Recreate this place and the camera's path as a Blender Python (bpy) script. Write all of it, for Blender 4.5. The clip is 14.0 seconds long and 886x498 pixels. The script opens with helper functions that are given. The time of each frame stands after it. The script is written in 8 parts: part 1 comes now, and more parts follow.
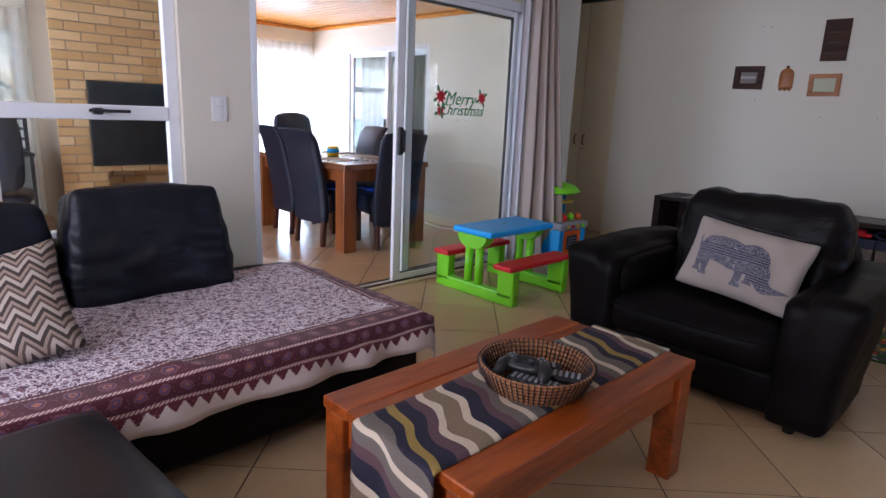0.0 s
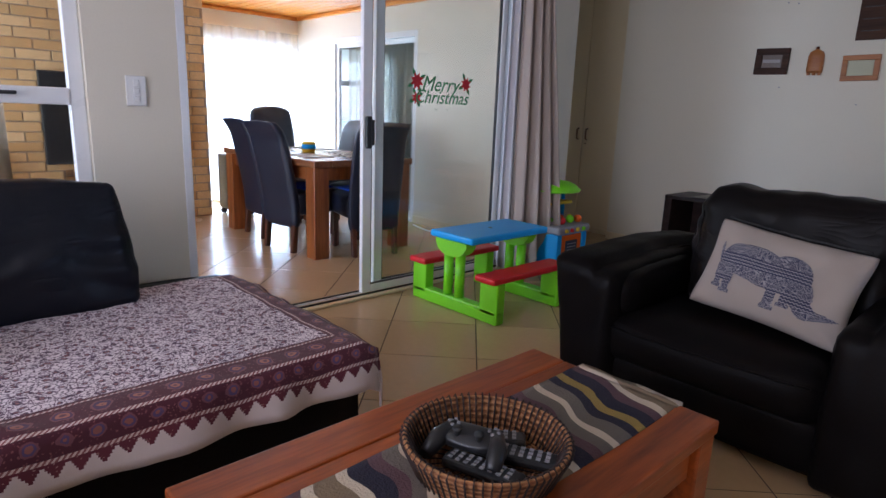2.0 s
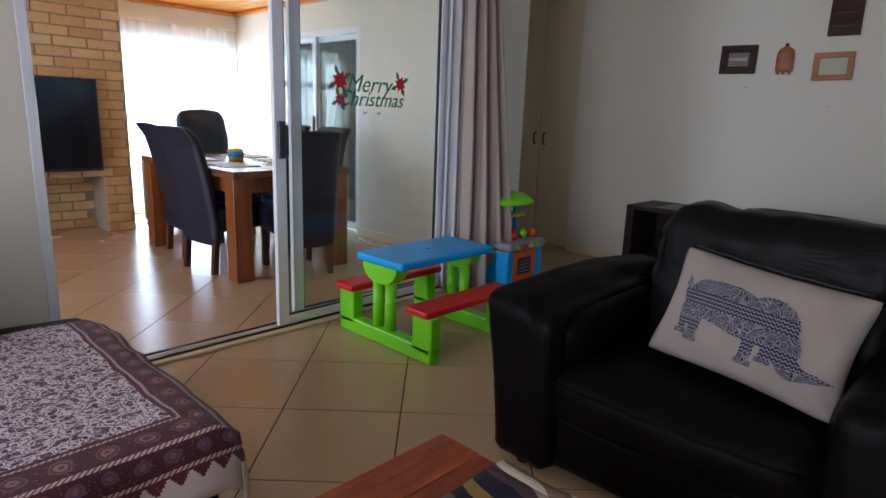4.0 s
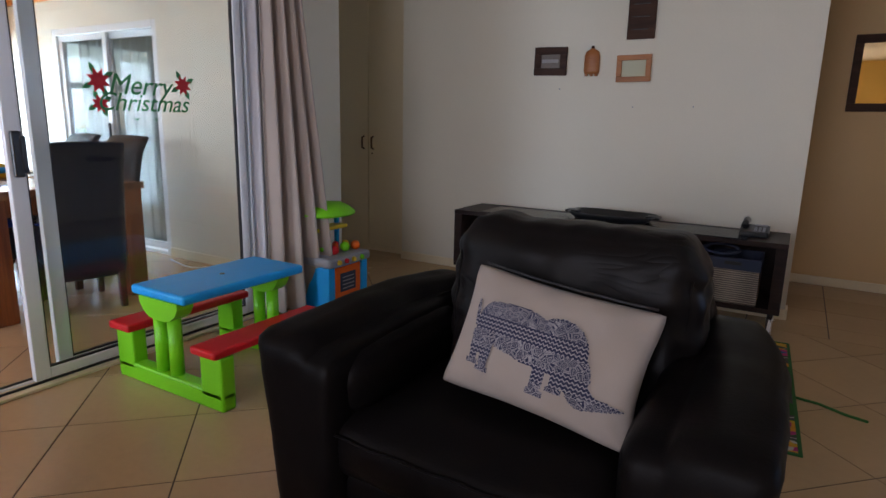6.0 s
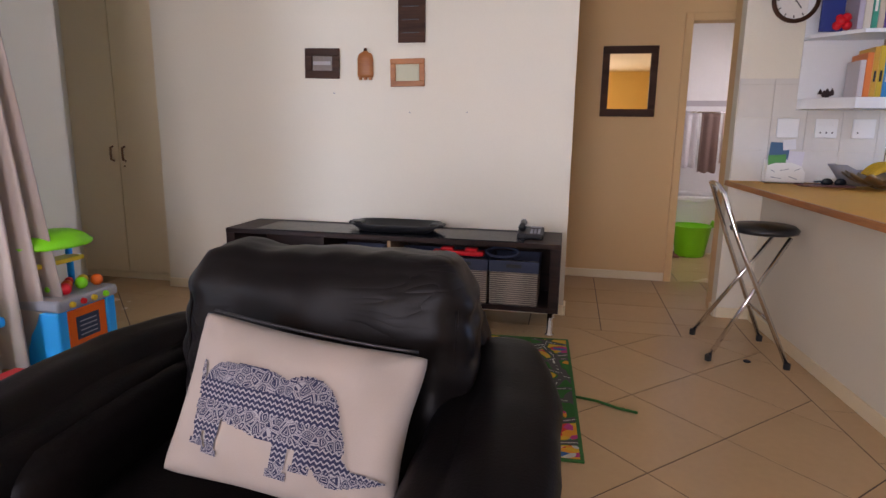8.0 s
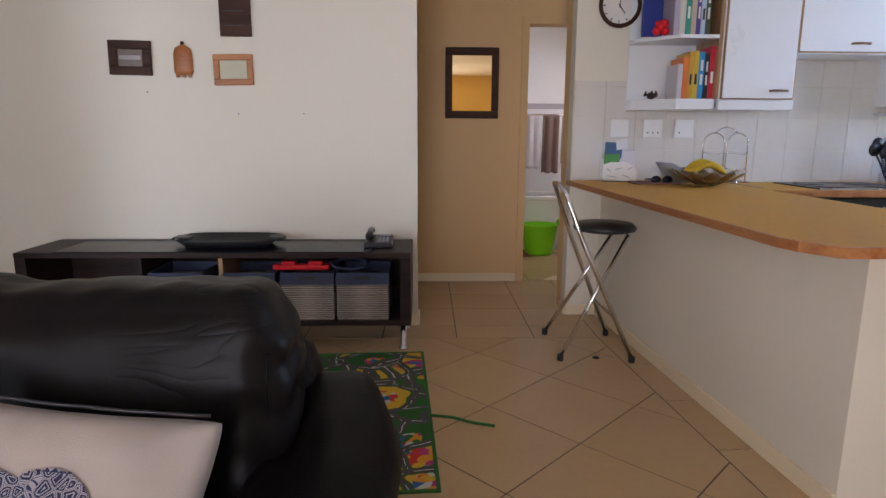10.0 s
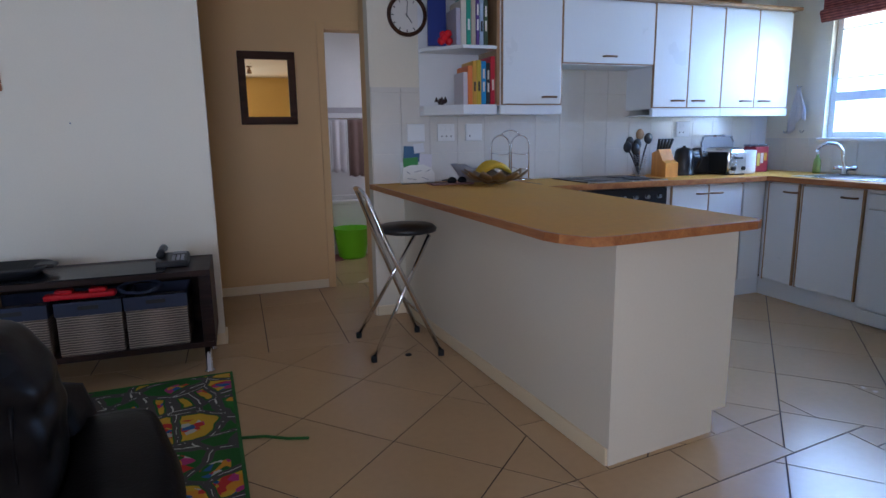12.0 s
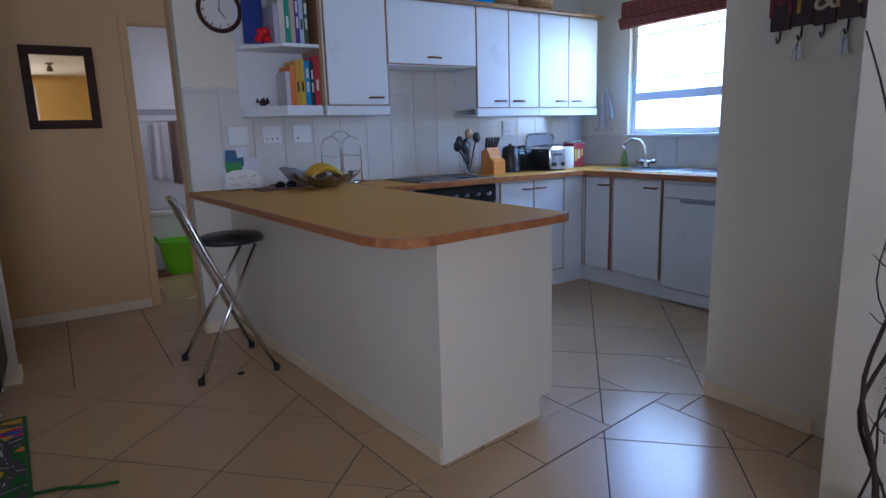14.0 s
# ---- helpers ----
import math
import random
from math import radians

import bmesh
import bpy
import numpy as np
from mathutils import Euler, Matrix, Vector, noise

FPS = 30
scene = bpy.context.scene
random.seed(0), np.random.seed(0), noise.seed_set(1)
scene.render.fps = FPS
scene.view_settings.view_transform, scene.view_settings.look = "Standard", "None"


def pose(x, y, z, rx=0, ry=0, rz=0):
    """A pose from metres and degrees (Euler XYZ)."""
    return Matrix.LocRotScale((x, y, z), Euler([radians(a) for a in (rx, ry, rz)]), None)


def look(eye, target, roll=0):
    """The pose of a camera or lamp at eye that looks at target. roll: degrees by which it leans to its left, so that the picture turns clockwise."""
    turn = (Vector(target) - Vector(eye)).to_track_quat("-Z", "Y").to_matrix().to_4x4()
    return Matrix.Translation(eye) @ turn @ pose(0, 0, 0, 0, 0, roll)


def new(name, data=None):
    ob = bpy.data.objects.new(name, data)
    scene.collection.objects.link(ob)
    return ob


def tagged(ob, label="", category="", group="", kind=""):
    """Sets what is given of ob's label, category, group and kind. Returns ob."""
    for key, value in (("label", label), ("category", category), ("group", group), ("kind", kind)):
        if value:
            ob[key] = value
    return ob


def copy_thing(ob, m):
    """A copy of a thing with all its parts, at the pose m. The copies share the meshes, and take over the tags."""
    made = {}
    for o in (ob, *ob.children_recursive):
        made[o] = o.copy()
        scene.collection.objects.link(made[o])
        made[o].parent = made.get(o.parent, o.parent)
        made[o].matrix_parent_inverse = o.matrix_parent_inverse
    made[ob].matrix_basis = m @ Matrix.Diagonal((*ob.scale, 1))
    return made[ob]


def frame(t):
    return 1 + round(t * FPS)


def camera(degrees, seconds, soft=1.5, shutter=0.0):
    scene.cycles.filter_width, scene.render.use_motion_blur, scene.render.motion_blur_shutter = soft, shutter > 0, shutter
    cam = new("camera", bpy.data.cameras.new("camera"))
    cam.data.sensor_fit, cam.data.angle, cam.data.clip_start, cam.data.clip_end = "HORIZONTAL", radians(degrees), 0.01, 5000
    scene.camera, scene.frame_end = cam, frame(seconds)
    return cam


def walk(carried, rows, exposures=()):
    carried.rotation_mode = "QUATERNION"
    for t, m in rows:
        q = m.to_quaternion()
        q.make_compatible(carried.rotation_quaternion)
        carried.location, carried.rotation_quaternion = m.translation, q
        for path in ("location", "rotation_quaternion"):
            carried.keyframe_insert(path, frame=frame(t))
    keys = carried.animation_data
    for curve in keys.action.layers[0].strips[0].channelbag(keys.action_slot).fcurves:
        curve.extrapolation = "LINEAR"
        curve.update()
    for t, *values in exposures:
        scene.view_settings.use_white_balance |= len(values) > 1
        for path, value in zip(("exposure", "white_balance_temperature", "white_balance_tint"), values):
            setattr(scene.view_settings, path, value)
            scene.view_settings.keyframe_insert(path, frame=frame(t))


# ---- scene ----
cam = camera(73.4, 14.0)
PATH = [
    (0, (0.375, 4.055, 1.239), (-1.013, 5.423, 0.787), 2.5),
    (0.5, (0.322, 4.187, 1.214), (-1.064, 5.555, 0.76), 2.5),
    (1, (0.275, 4.315, 1.197), (-1.118, 5.677, 0.743), 2.4),
    (1.5, (0.189, 4.428, 1.177), (-1.211, 5.784, 0.727), 2.4),
    (2, (0.126, 4.6, 1.16), (-1.288, 5.941, 0.711), 2.2),
    (4.5, (-0.088, 5.207, 1.18), (-1.375, 6.676, 0.749), 1.9),
    (5, (-0.073, 5.32, 1.178), (-1.256, 6.876, 0.757), 1.7),
    (5.5, (-0.026, 5.426, 1.211), (-1.124, 7.041, 0.78), 1.6),
    (6, (-0.045, 5.504, 1.193), (-1.036, 7.19, 0.775), 1.3),
    (6.5, (-0.059, 5.578, 1.194), (-0.946, 7.322, 0.783), 1.2),
    (7, (-0.056, 5.687, 1.186), (-0.785, 7.506, 0.787), 1.4),
    (7.5, (-0.054, 5.753, 1.195), (-0.595, 7.638, 0.804), 0.8),
    (8, (-0.005, 5.841, 1.21), (-0.408, 7.76, 0.817), 0.8),
    (10.5, (0.081, 6.091, 1.199), (0.291, 8.044, 0.825), 0.0),
    (11, (0.113, 6.085, 1.217), (0.496, 8.012, 0.842), -0.3),
    (11.5, (0.117, 6.066, 1.219), (0.633, 7.961, 0.846), -0.7),
    (12, (0.144, 6.044, 1.228), (0.779, 7.903, 0.854), -0.9),
    (12.5, (0.179, 6.05, 1.23), (0.916, 7.87, 0.854), -1.2),
    (13, (0.207, 6.043, 1.223), (1.082, 7.802, 0.849), -1.4),
    (13.5, (0.243, 6.031, 1.221), (1.222, 7.733, 0.842), -1.7),
    (14, (0.283, 6.05, 1.228), (1.351, 7.697, 0.845), -1.8),
]
walk(cam, [(t, look(eye, target, roll)) for t, eye, target, roll in PATH], [(0, 0.02, 5800, 23), (4.5, -0.22, 5900, 16), (5.5, -0.2, 6050, 18), (7, 0.45, 6450, 23), (8, 0.9, 6500, 26), (10.5, 0.58, 6250, 20), (12.5, -0.05, 5200, 17), (14, -0.13, 5150, 19)])

# ---- light ----
world = bpy.data.worlds.new("sky")
scene.world = world
world.use_nodes = True
wn = world.node_tree
sky = wn.nodes.new("ShaderNodeTexSky")
sky.sky_type, sky.sun_disc = "NISHITA", False
SUN_UP, SUN_FROM = 52.0, 285.0          # height, and bearing clockwise from +y
sky.sun_elevation, sky.sun_rotation = radians(SUN_UP), radians(SUN_FROM)
wn.links.new(sky.outputs[0], wn.nodes["Background"].inputs[0])
wn.nodes["Background"].inputs[1].default_value = 0.12
sun = new("sun", bpy.data.lights.new("sun", "SUN"))
sun.data.energy, sun.data.angle, sun.data.color = 4.0, radians(0.5), (1.0, 0.95, 0.86)
b = radians(SUN_FROM)
sun.matrix_world = look((0, 0, 30), Vector((0, 0, 30)) - Vector((math.sin(b) * math.cos(radians(SUN_UP)), math.cos(b) * math.cos(radians(SUN_UP)), math.sin(radians(SUN_UP)))))


def window_light(name, eye, target, w, h, power, color):
    """An area lamp in a window's opening, for daylight coming in."""
    ob = new(name, bpy.data.lights.new(name, "AREA"))
    ob.data.shape, ob.data.size, ob.data.size_y = "RECTANGLE", w, h
    ob.data.energy, ob.data.color = power, color
    ob.matrix_world = look(eye, target)
    return ob


# added fill behind the camera, in an assumed window, for the north wall
window_light("fill_south", (-0.9, 2.27, 1.35), (-0.95, 5, 1.25), 2.2, 1.9, 78, (0.93, 0.94, 1.0))
window_light("skylight_kitchen", (4.52, 9.0, 1.6), (3.4, 8.8, 0.7), 0.9, 0.9, 30, (0.15, 0.42, 1.0))
window_light("fill_kitchen", (4.53, 9.0, 1.6), (3, 9.0, 1.75), 0.9, 0.9, 20, (0.92, 1.0, 0.88))     # second lamp added to lift the cabinets neutrally, as if off the lawn
window_light("skylight_dining", (-7.13, 7.9, 0.95), (-5, 7.9, 0.85), 1.35, 1.7, 150, (0.66, 0.83, 1.0))
# added fill from an assumed window, to brighten the brick chimney
window_light("fill_dining_south", (-4.8, 3.06, 1.2), (-5.0, 6, 1.1), 2.2, 1.7, 120, (0.72, 0.87, 1.0))
# added lamp so that the bathroom is not dark; its source is unseen
window_light("fill_bath", (2.25, 12.2, 1.7), (1.2, 11.9, 1.2), 0.8, 0.9, 6, (1.0, 0.90, 0.90))


# ---- materials ----
def mat(name, color, rough=0.6, metal=0.0, vary=0.12, scale=6.0, fine=90.0, bump=0.15, spread=0.08, coat=0.0, sheen=0.0, spec=0.5):
    """A surface with broad stains, fine grain and slight relief. vary: how far its colour wanders."""
    m = bpy.data.materials.new(name)
    m.use_nodes = True
    nt = m.node_tree
    n, l = nt.nodes, nt.links
    p = n["Principled BSDF"]
    p.inputs["Metallic"].default_value = metal
    p.inputs["Specular IOR Level"].default_value = spec
    p.inputs["Coat Weight"].default_value = coat
    p.inputs["Sheen Weight"].default_value = sheen
    tc = n.new("ShaderNodeTexCoord")
    a, f = n.new("ShaderNodeTexNoise"), n.new("ShaderNodeTexNoise")
    a.inputs["Scale"].default_value, a.inputs["Detail"].default_value = scale, 5
    f.inputs["Scale"].default_value, f.inputs["Detail"].default_value = fine, 3
    l.new(tc.outputs["Object"], a.inputs["Vector"])
    l.new(tc.outputs["Object"], f.inputs["Vector"])
    mixf = n.new("ShaderNodeMath")
    mixf.operation = "ADD"
    l.new(a.outputs["Fac"], mixf.inputs[0])
    l.new(f.outputs["Fac"], mixf.inputs[1])
    r = n.new("ShaderNodeMapRange")
    r.inputs["From Min"].default_value, r.inputs["From Max"].default_value = 0.3, 1.7
    l.new(mixf.outputs[0], r.inputs["Value"])
    ramp = n.new("ShaderNodeMix")
    ramp.data_type = "RGBA"
    c = Vector(color)
    ramp.inputs["A"].default_value = (*(c * (1 - vary)), 1)
    ramp.inputs["B"].default_value = (*[min(1, v * (1 + vary)) for v in c], 1)
    l.new(r.outputs["Result"], ramp.inputs["Factor"])
    l.new(ramp.outputs["Result"], p.inputs["Base Color"])
    rr = n.new("ShaderNodeMapRange")
    rr.inputs["To Min"].default_value, rr.inputs["To Max"].default_value = max(0.02, rough - spread), min(1, rough + spread)
    l.new(a.outputs["Fac"], rr.inputs["Value"])
    l.new(rr.outputs["Result"], p.inputs["Roughness"])
    if bump:
        bp = n.new("ShaderNodeBump")
        bp.inputs["Strength"].default_value, bp.inputs["Distance"].default_value = bump, 0.004
        l.new(mixf.outputs[0], bp.inputs["Height"])
        l.new(bp.outputs["Normal"], p.inputs["Normal"])
    return m


def wood(name, dark, light, rough=0.35, axis=0, stretch=12.0, coat=0.25):
    """Wood with grain along one axis, each piece a little different."""
    m = bpy.data.materials.new(name)
    m.use_nodes = True
    nt = m.node_tree
    n, l = nt.nodes, nt.links
    p = n["Principled BSDF"]
    tc, mp = n.new("ShaderNodeTexCoord"), n.new("ShaderNodeMapping")
    sc = [stretch] * 3
    sc[axis] = stretch * 0.08
    mp.inputs["Scale"].default_value = sc
    l.new(tc.outputs["Object"], mp.inputs["Vector"])
    oi = n.new("ShaderNodeObjectInfo")
    off = n.new("ShaderNodeVectorMath")
    off.operation = "ADD"
    l.new(mp.outputs[0], off.inputs[0])
    k = n.new("ShaderNodeMath")
    k.operation, k.inputs[1].default_value = "MULTIPLY", 17.0
    l.new(oi.outputs["Random"], k.inputs[0])
    l.new(k.outputs[0], off.inputs[1])
    a = n.new("ShaderNodeTexNoise")
    a.inputs["Scale"].default_value, a.inputs["Detail"].default_value, a.inputs["Distortion"].default_value = 1.4, 7, 0.7
    l.new(off.outputs[0], a.inputs["Vector"])
    g = n.new("ShaderNodeTexNoise")
    g.inputs["Scale"].default_value, g.inputs["Detail"].default_value = 9.0, 4
    l.new(off.outputs[0], g.inputs["Vector"])
    s = n.new("ShaderNodeMath")
    s.operation = "MULTIPLY_ADD"
    s.inputs[1].default_value = 0.45
    l.new(g.outputs["Fac"], s.inputs[0])
    l.new(a.outputs["Fac"], s.inputs[2])
    r = n.new("ShaderNodeMapRange")
    r.inputs["From Min"].default_value, r.inputs["From Max"].default_value = 0.5, 0.95
    l.new(s.outputs[0], r.inputs["Value"])
    mx = n.new("ShaderNodeMix")
    mx.data_type = "RGBA"
    mx.inputs["A"].default_value, mx.inputs["B"].default_value = (*dark, 1), (*light, 1)
    l.new(r.outputs["Result"], mx.inputs["Factor"])
    l.new(mx.outputs["Result"], p.inputs["Base Color"])
    p.inputs["Roughness"].default_value = rough
    p.inputs["Coat Weight"].default_value = coat
    p.inputs["Coat Roughness"].default_value = 0.25
    bp = n.new("ShaderNodeBump")
    bp.inputs["Strength"].default_value, bp.inputs["Distance"].default_value = 0.12, 0.002
    l.new(g.outputs["Fac"], bp.inputs["Height"])
    l.new(bp.outputs["Normal"], p.inputs["Normal"])
    return m


def pieces_mat(name, colors, rough=0.3, bump=0.1, fine=60.0, scale=5.0, vary=0.1, spec=0.5):
    """A surface of single pieces whose colour differs from piece to piece, with clouding inside each."""
    m = bpy.data.materials.new(name)
    m.use_nodes = True
    n, l = m.node_tree.nodes, m.node_tree.links
    p = n["Principled BSDF"]
    oi, ramp = n.new("ShaderNodeObjectInfo"), n.new("ShaderNodeValToRGB")
    els = ramp.color_ramp.elements
    els[0].position, els[0].color = 0.0, (*colors[0], 1)
    els[1].position, els[1].color = 1.0, (*colors[-1], 1)
    for i, c in enumerate(colors[1:-1]):
        e = els.new((i + 1) / (len(colors) - 1))
        e.color = (*c, 1)
    l.new(oi.outputs["Random"], ramp.inputs["Fac"])
    tc, a, f = n.new("ShaderNodeTexCoord"), n.new("ShaderNodeTexNoise"), n.new("ShaderNodeTexNoise")
    shift = n.new("ShaderNodeVectorMath")
    shift.operation = "ADD"
    l.new(tc.outputs["Object"], shift.inputs[0])
    l.new(oi.outputs["Location"], shift.inputs[1])
    a.inputs["Scale"].default_value, f.inputs["Scale"].default_value = scale, fine
    a.inputs["Detail"].default_value = 3
    l.new(shift.outputs[0], a.inputs["Vector"])
    l.new(shift.outputs[0], f.inputs["Vector"])
    ad = n.new("ShaderNodeMath")
    ad.operation = "ADD"
    l.new(a.outputs["Fac"], ad.inputs[0])
    l.new(f.outputs["Fac"], ad.inputs[1])
    r = n.new("ShaderNodeMapRange")
    r.inputs["From Min"].default_value, r.inputs["From Max"].default_value = 0.3, 1.7
    r.inputs["To Min"].default_value, r.inputs["To Max"].default_value = 1 - vary, 1 + vary
    l.new(ad.outputs[0], r.inputs["Value"])
    mul = n.new("ShaderNodeVectorMath")
    mul.operation = "SCALE"
    l.new(ramp.outputs["Color"], mul.inputs[0])
    l.new(r.outputs["Result"], mul.inputs["Scale"])
    l.new(mul.outputs[0], p.inputs["Base Color"])
    p.inputs["Specular IOR Level"].default_value = spec
    rr = n.new("ShaderNodeMapRange")
    rr.inputs["To Min"].default_value, rr.inputs["To Max"].default_value = rough - 0.02, rough + 0.05
    l.new(a.outputs["Fac"], rr.inputs["Value"])
    l.new(rr.outputs["Result"], p.inputs["Roughness"])
    if bump:
        bp = n.new("ShaderNodeBump")
        bp.inputs["Strength"].default_value, bp.inputs["Distance"].default_value = bump, 0.003
        l.new(ad.outputs[0], bp.inputs["Height"])
        l.new(bp.outputs["Normal"], p.inputs["Normal"])
    return m


def glass_mat(name, tint=(1, 1, 1), rough=0.0):
    m = bpy.data.materials.new(name)
    m.use_nodes = True
    p = m.node_tree.nodes["Principled BSDF"]
    p.inputs["Base Color"].default_value = (*tint, 1)
    p.inputs["Transmission Weight"].default_value = 1.0
    p.inputs["Roughness"].default_value, p.inputs["IOR"].default_value = rough, 1.45
    return m


def pane_mat(name, gloss=0.07):
    """Thin window glass: mostly clear, a little mirror."""
    m = bpy.data.materials.new(name)
    m.use_nodes = True
    n, l = m.node_tree.nodes, m.node_tree.links
    n.remove(n["Principled BSDF"])
    t, g, mx, lw, r = n.new("ShaderNodeBsdfTransparent"), n.new("ShaderNodeBsdfGlossy"), n.new("ShaderNodeMixShader"), n.new("ShaderNodeLayerWeight"), n.new("ShaderNodeMath")
    t.inputs[0].default_value = (0.95, 0.97, 0.96, 1)
    g.inputs["Roughness"].default_value = 0.01
    lw.inputs["Blend"].default_value = 0.5
    r.operation, r.inputs[1].default_value = "POWER", 4.0
    ad = n.new("ShaderNodeMath")
    ad.operation, ad.inputs[1].default_value, ad.inputs[2].default_value = "MULTIPLY_ADD", 0.5, gloss * 0.4
    l.new(lw.outputs["Facing"], r.inputs[0])
    l.new(r.outputs[0], ad.inputs[0])
    l.new(ad.outputs[0], mx.inputs[0])
    l.new(t.outputs[0], mx.inputs[1])
    l.new(g.outputs[0], mx.inputs[2])
    l.new(mx.outputs[0], n["Material Output"].inputs["Surface"])
    return m


def sheer_mat(name, color, clear):
    """Thin curtain cloth that lets light through."""
    m = bpy.data.materials.new(name)
    m.use_nodes = True
    n, l = m.node_tree.nodes, m.node_tree.links
    n.remove(n["Principled BSDF"])
    t, d, tr = n.new("ShaderNodeBsdfTransparent"), n.new("ShaderNodeBsdfDiffuse"), n.new("ShaderNodeBsdfTranslucent")
    d.inputs[0].default_value = tr.inputs[0].default_value = (*color, 1)
    m1, m2 = n.new("ShaderNodeMixShader"), n.new("ShaderNodeMixShader")
    tc, no, r = n.new("ShaderNodeTexCoord"), n.new("ShaderNodeTexNoise"), n.new("ShaderNodeMapRange")
    no.inputs["Scale"].default_value = 9.0
    l.new(tc.outputs["Object"], no.inputs["Vector"])
    l.new(no.outputs["Fac"], r.inputs["Value"])
    r.inputs["To Min"].default_value, r.inputs["To Max"].default_value = clear - 0.12, clear + 0.12
    m1.inputs[0].default_value = 0.6
    l.new(d.outputs[0], m1.inputs[1])
    l.new(tr.outputs[0], m1.inputs[2])
    l.new(r.outputs["Result"], m2.inputs[0])
    l.new(m1.outputs[0], m2.inputs[1])
    l.new(t.outputs[0], m2.inputs[2])
    l.new(m2.outputs[0], n["Material Output"].inputs["Surface"])
    return m


M_WALL = mat("wall_paint", (0.75, 0.70, 0.585), 0.55, vary=0.05, scale=2.0, fine=130, bump=0.12)
# wall paint with the tiles' warm bounce put into its colour
M_HALL_BOUNCE = mat("hall_bounce_tint", (0.72, 0.48, 0.225), 0.55, vary=0.05, scale=2.0, fine=130, bump=0.12)
# for the unseen south wall, chosen for the mirror's golden reflection
M_OCHRE = mat("ochre_paint", (0.82, 0.56, 0.17), 0.55, vary=0.05, scale=2.0, fine=130, bump=0.12)
M_WHITE = mat("white_paint", (0.80, 0.80, 0.79), 0.4, vary=0.05, scale=4, bump=0.05)
M_CREAM = mat("cream_paint", (0.80, 0.68, 0.47), 0.45, vary=0.05, scale=3, bump=0.06)
M_CEIL = mat("ceiling_paint", (0.78, 0.77, 0.74), 0.7, vary=0.04)
M_ALU = mat("white_coated_aluminium", (0.80, 0.81, 0.83), 0.3, vary=0.03, bump=0.02)
M_BLACKPL = mat("black_plastic", (0.018, 0.018, 0.02), 0.35, vary=0.2, bump=0.05)
M_GROUT = mat("grout", (0.085, 0.055, 0.038), 0.9, vary=0.25, scale=8)
M_TILE = pieces_mat("floor_tile", [(0.51, 0.345, 0.185), (0.54, 0.37, 0.205), (0.53, 0.36, 0.20), (0.56, 0.39, 0.215)], 0.24, bump=0.0, fine=30, scale=2.5, vary=0.07)
M_TILEJ = mat("floor_tile_far", (0.54, 0.37, 0.205), 0.26, vary=0.07, scale=2.5, fine=30, bump=0.0)
M_BRICK = pieces_mat("yellow_face_brick", [(0.55, 0.33, 0.13), (0.66, 0.43, 0.20), (0.74, 0.52, 0.27), (0.60, 0.38, 0.17)], 0.85, bump=0.6, fine=45, scale=9, vary=0.22, spec=0.2)
M_MORTAR = mat("mortar", (0.40, 0.31, 0.22), 0.95, vary=0.2, scale=12, bump=0.5)
M_PINE = wood("varnished_pine", (0.55, 0.17, 0.018), (0.80, 0.33, 0.05), 0.3, axis=0, stretch=10)
M_GLASS = pane_mat("window_glass")
M_LEATHER = mat("black_leather", (0.0060, 0.0048, 0.0048), 0.42, vary=0.35, scale=5, fine=160, bump=0.16, spread=0.12, spec=0.065)
M_GRASS = mat("lawn", (0.10, 0.17, 0.05), 0.9, vary=0.5, scale=1.5, fine=30)


# ---- building helpers ----
def box(bm, lo, hi, bevel=0.0, seg=2, rot=None, at=None):
    """Adds a box; rot and at turn and move it afterwards."""
    made = bmesh.ops.create_cube(bm, size=1.0)["verts"]
    s = [max(1e-4, h - l) for l, h in zip(lo, hi)]
    c = [(h + l) / 2 for l, h in zip(lo, hi)]
    for v in made:
        v.co = Vector((v.co.x * s[0] + c[0], v.co.y * s[1] + c[1], v.co.z * s[2] + c[2]))
    if bevel:
        edges = list({e for v in made for e in v.link_edges})
        res = bmesh.ops.bevel(bm, geom=edges, offset=min(bevel, min(s) * 0.45), segments=seg, affect="EDGES", profile=0.5)
        made = list({v for f in res["faces"] for v in f.verts} | {v for v in made if v.is_valid})
    if rot is not None or at is not None:
        m = (at if at is not None else Matrix()) @ (rot if rot is not None else Matrix())
        bmesh.ops.transform(bm, matrix=m, verts=made)
    return made


def tube(bm, pts, r, sides=10, closed=False, caps=True, taper=None):
    """A round bar along points."""
    pts = [Vector(p) for p in pts]
    rings, n = [], len(pts)
    up = None
    for i, p in enumerate(pts):
        a = pts[(i - 1) % n] if (closed or i) else p
        c = pts[(i + 1) % n] if (closed or i < n - 1) else p
        d = (c - a).normalized()
        if up is None:
            up = Vector((0, 0, 1)) if abs(d.z) < 0.9 else Vector((1, 0, 0))
        s = d.cross(up).normalized()
        up = s.cross(d).normalized()
        rad = r * (taper[i] if taper else 1)
        rings.append([bm.verts.new(p + (s * math.cos(2 * math.pi * k / sides) + up * math.sin(2 * math.pi * k / sides)) * rad) for k in range(sides)])
    for i in range(n if closed else n - 1):
        A, B = rings[i], rings[(i + 1) % n]
        for k in range(sides):
            bm.faces.new((A[k], A[(k + 1) % sides], B[(k + 1) % sides], B[k]))
    if caps and not closed:
        bm.faces.new(rings[0][::-1])
        bm.faces.new(rings[-1])
    return rings


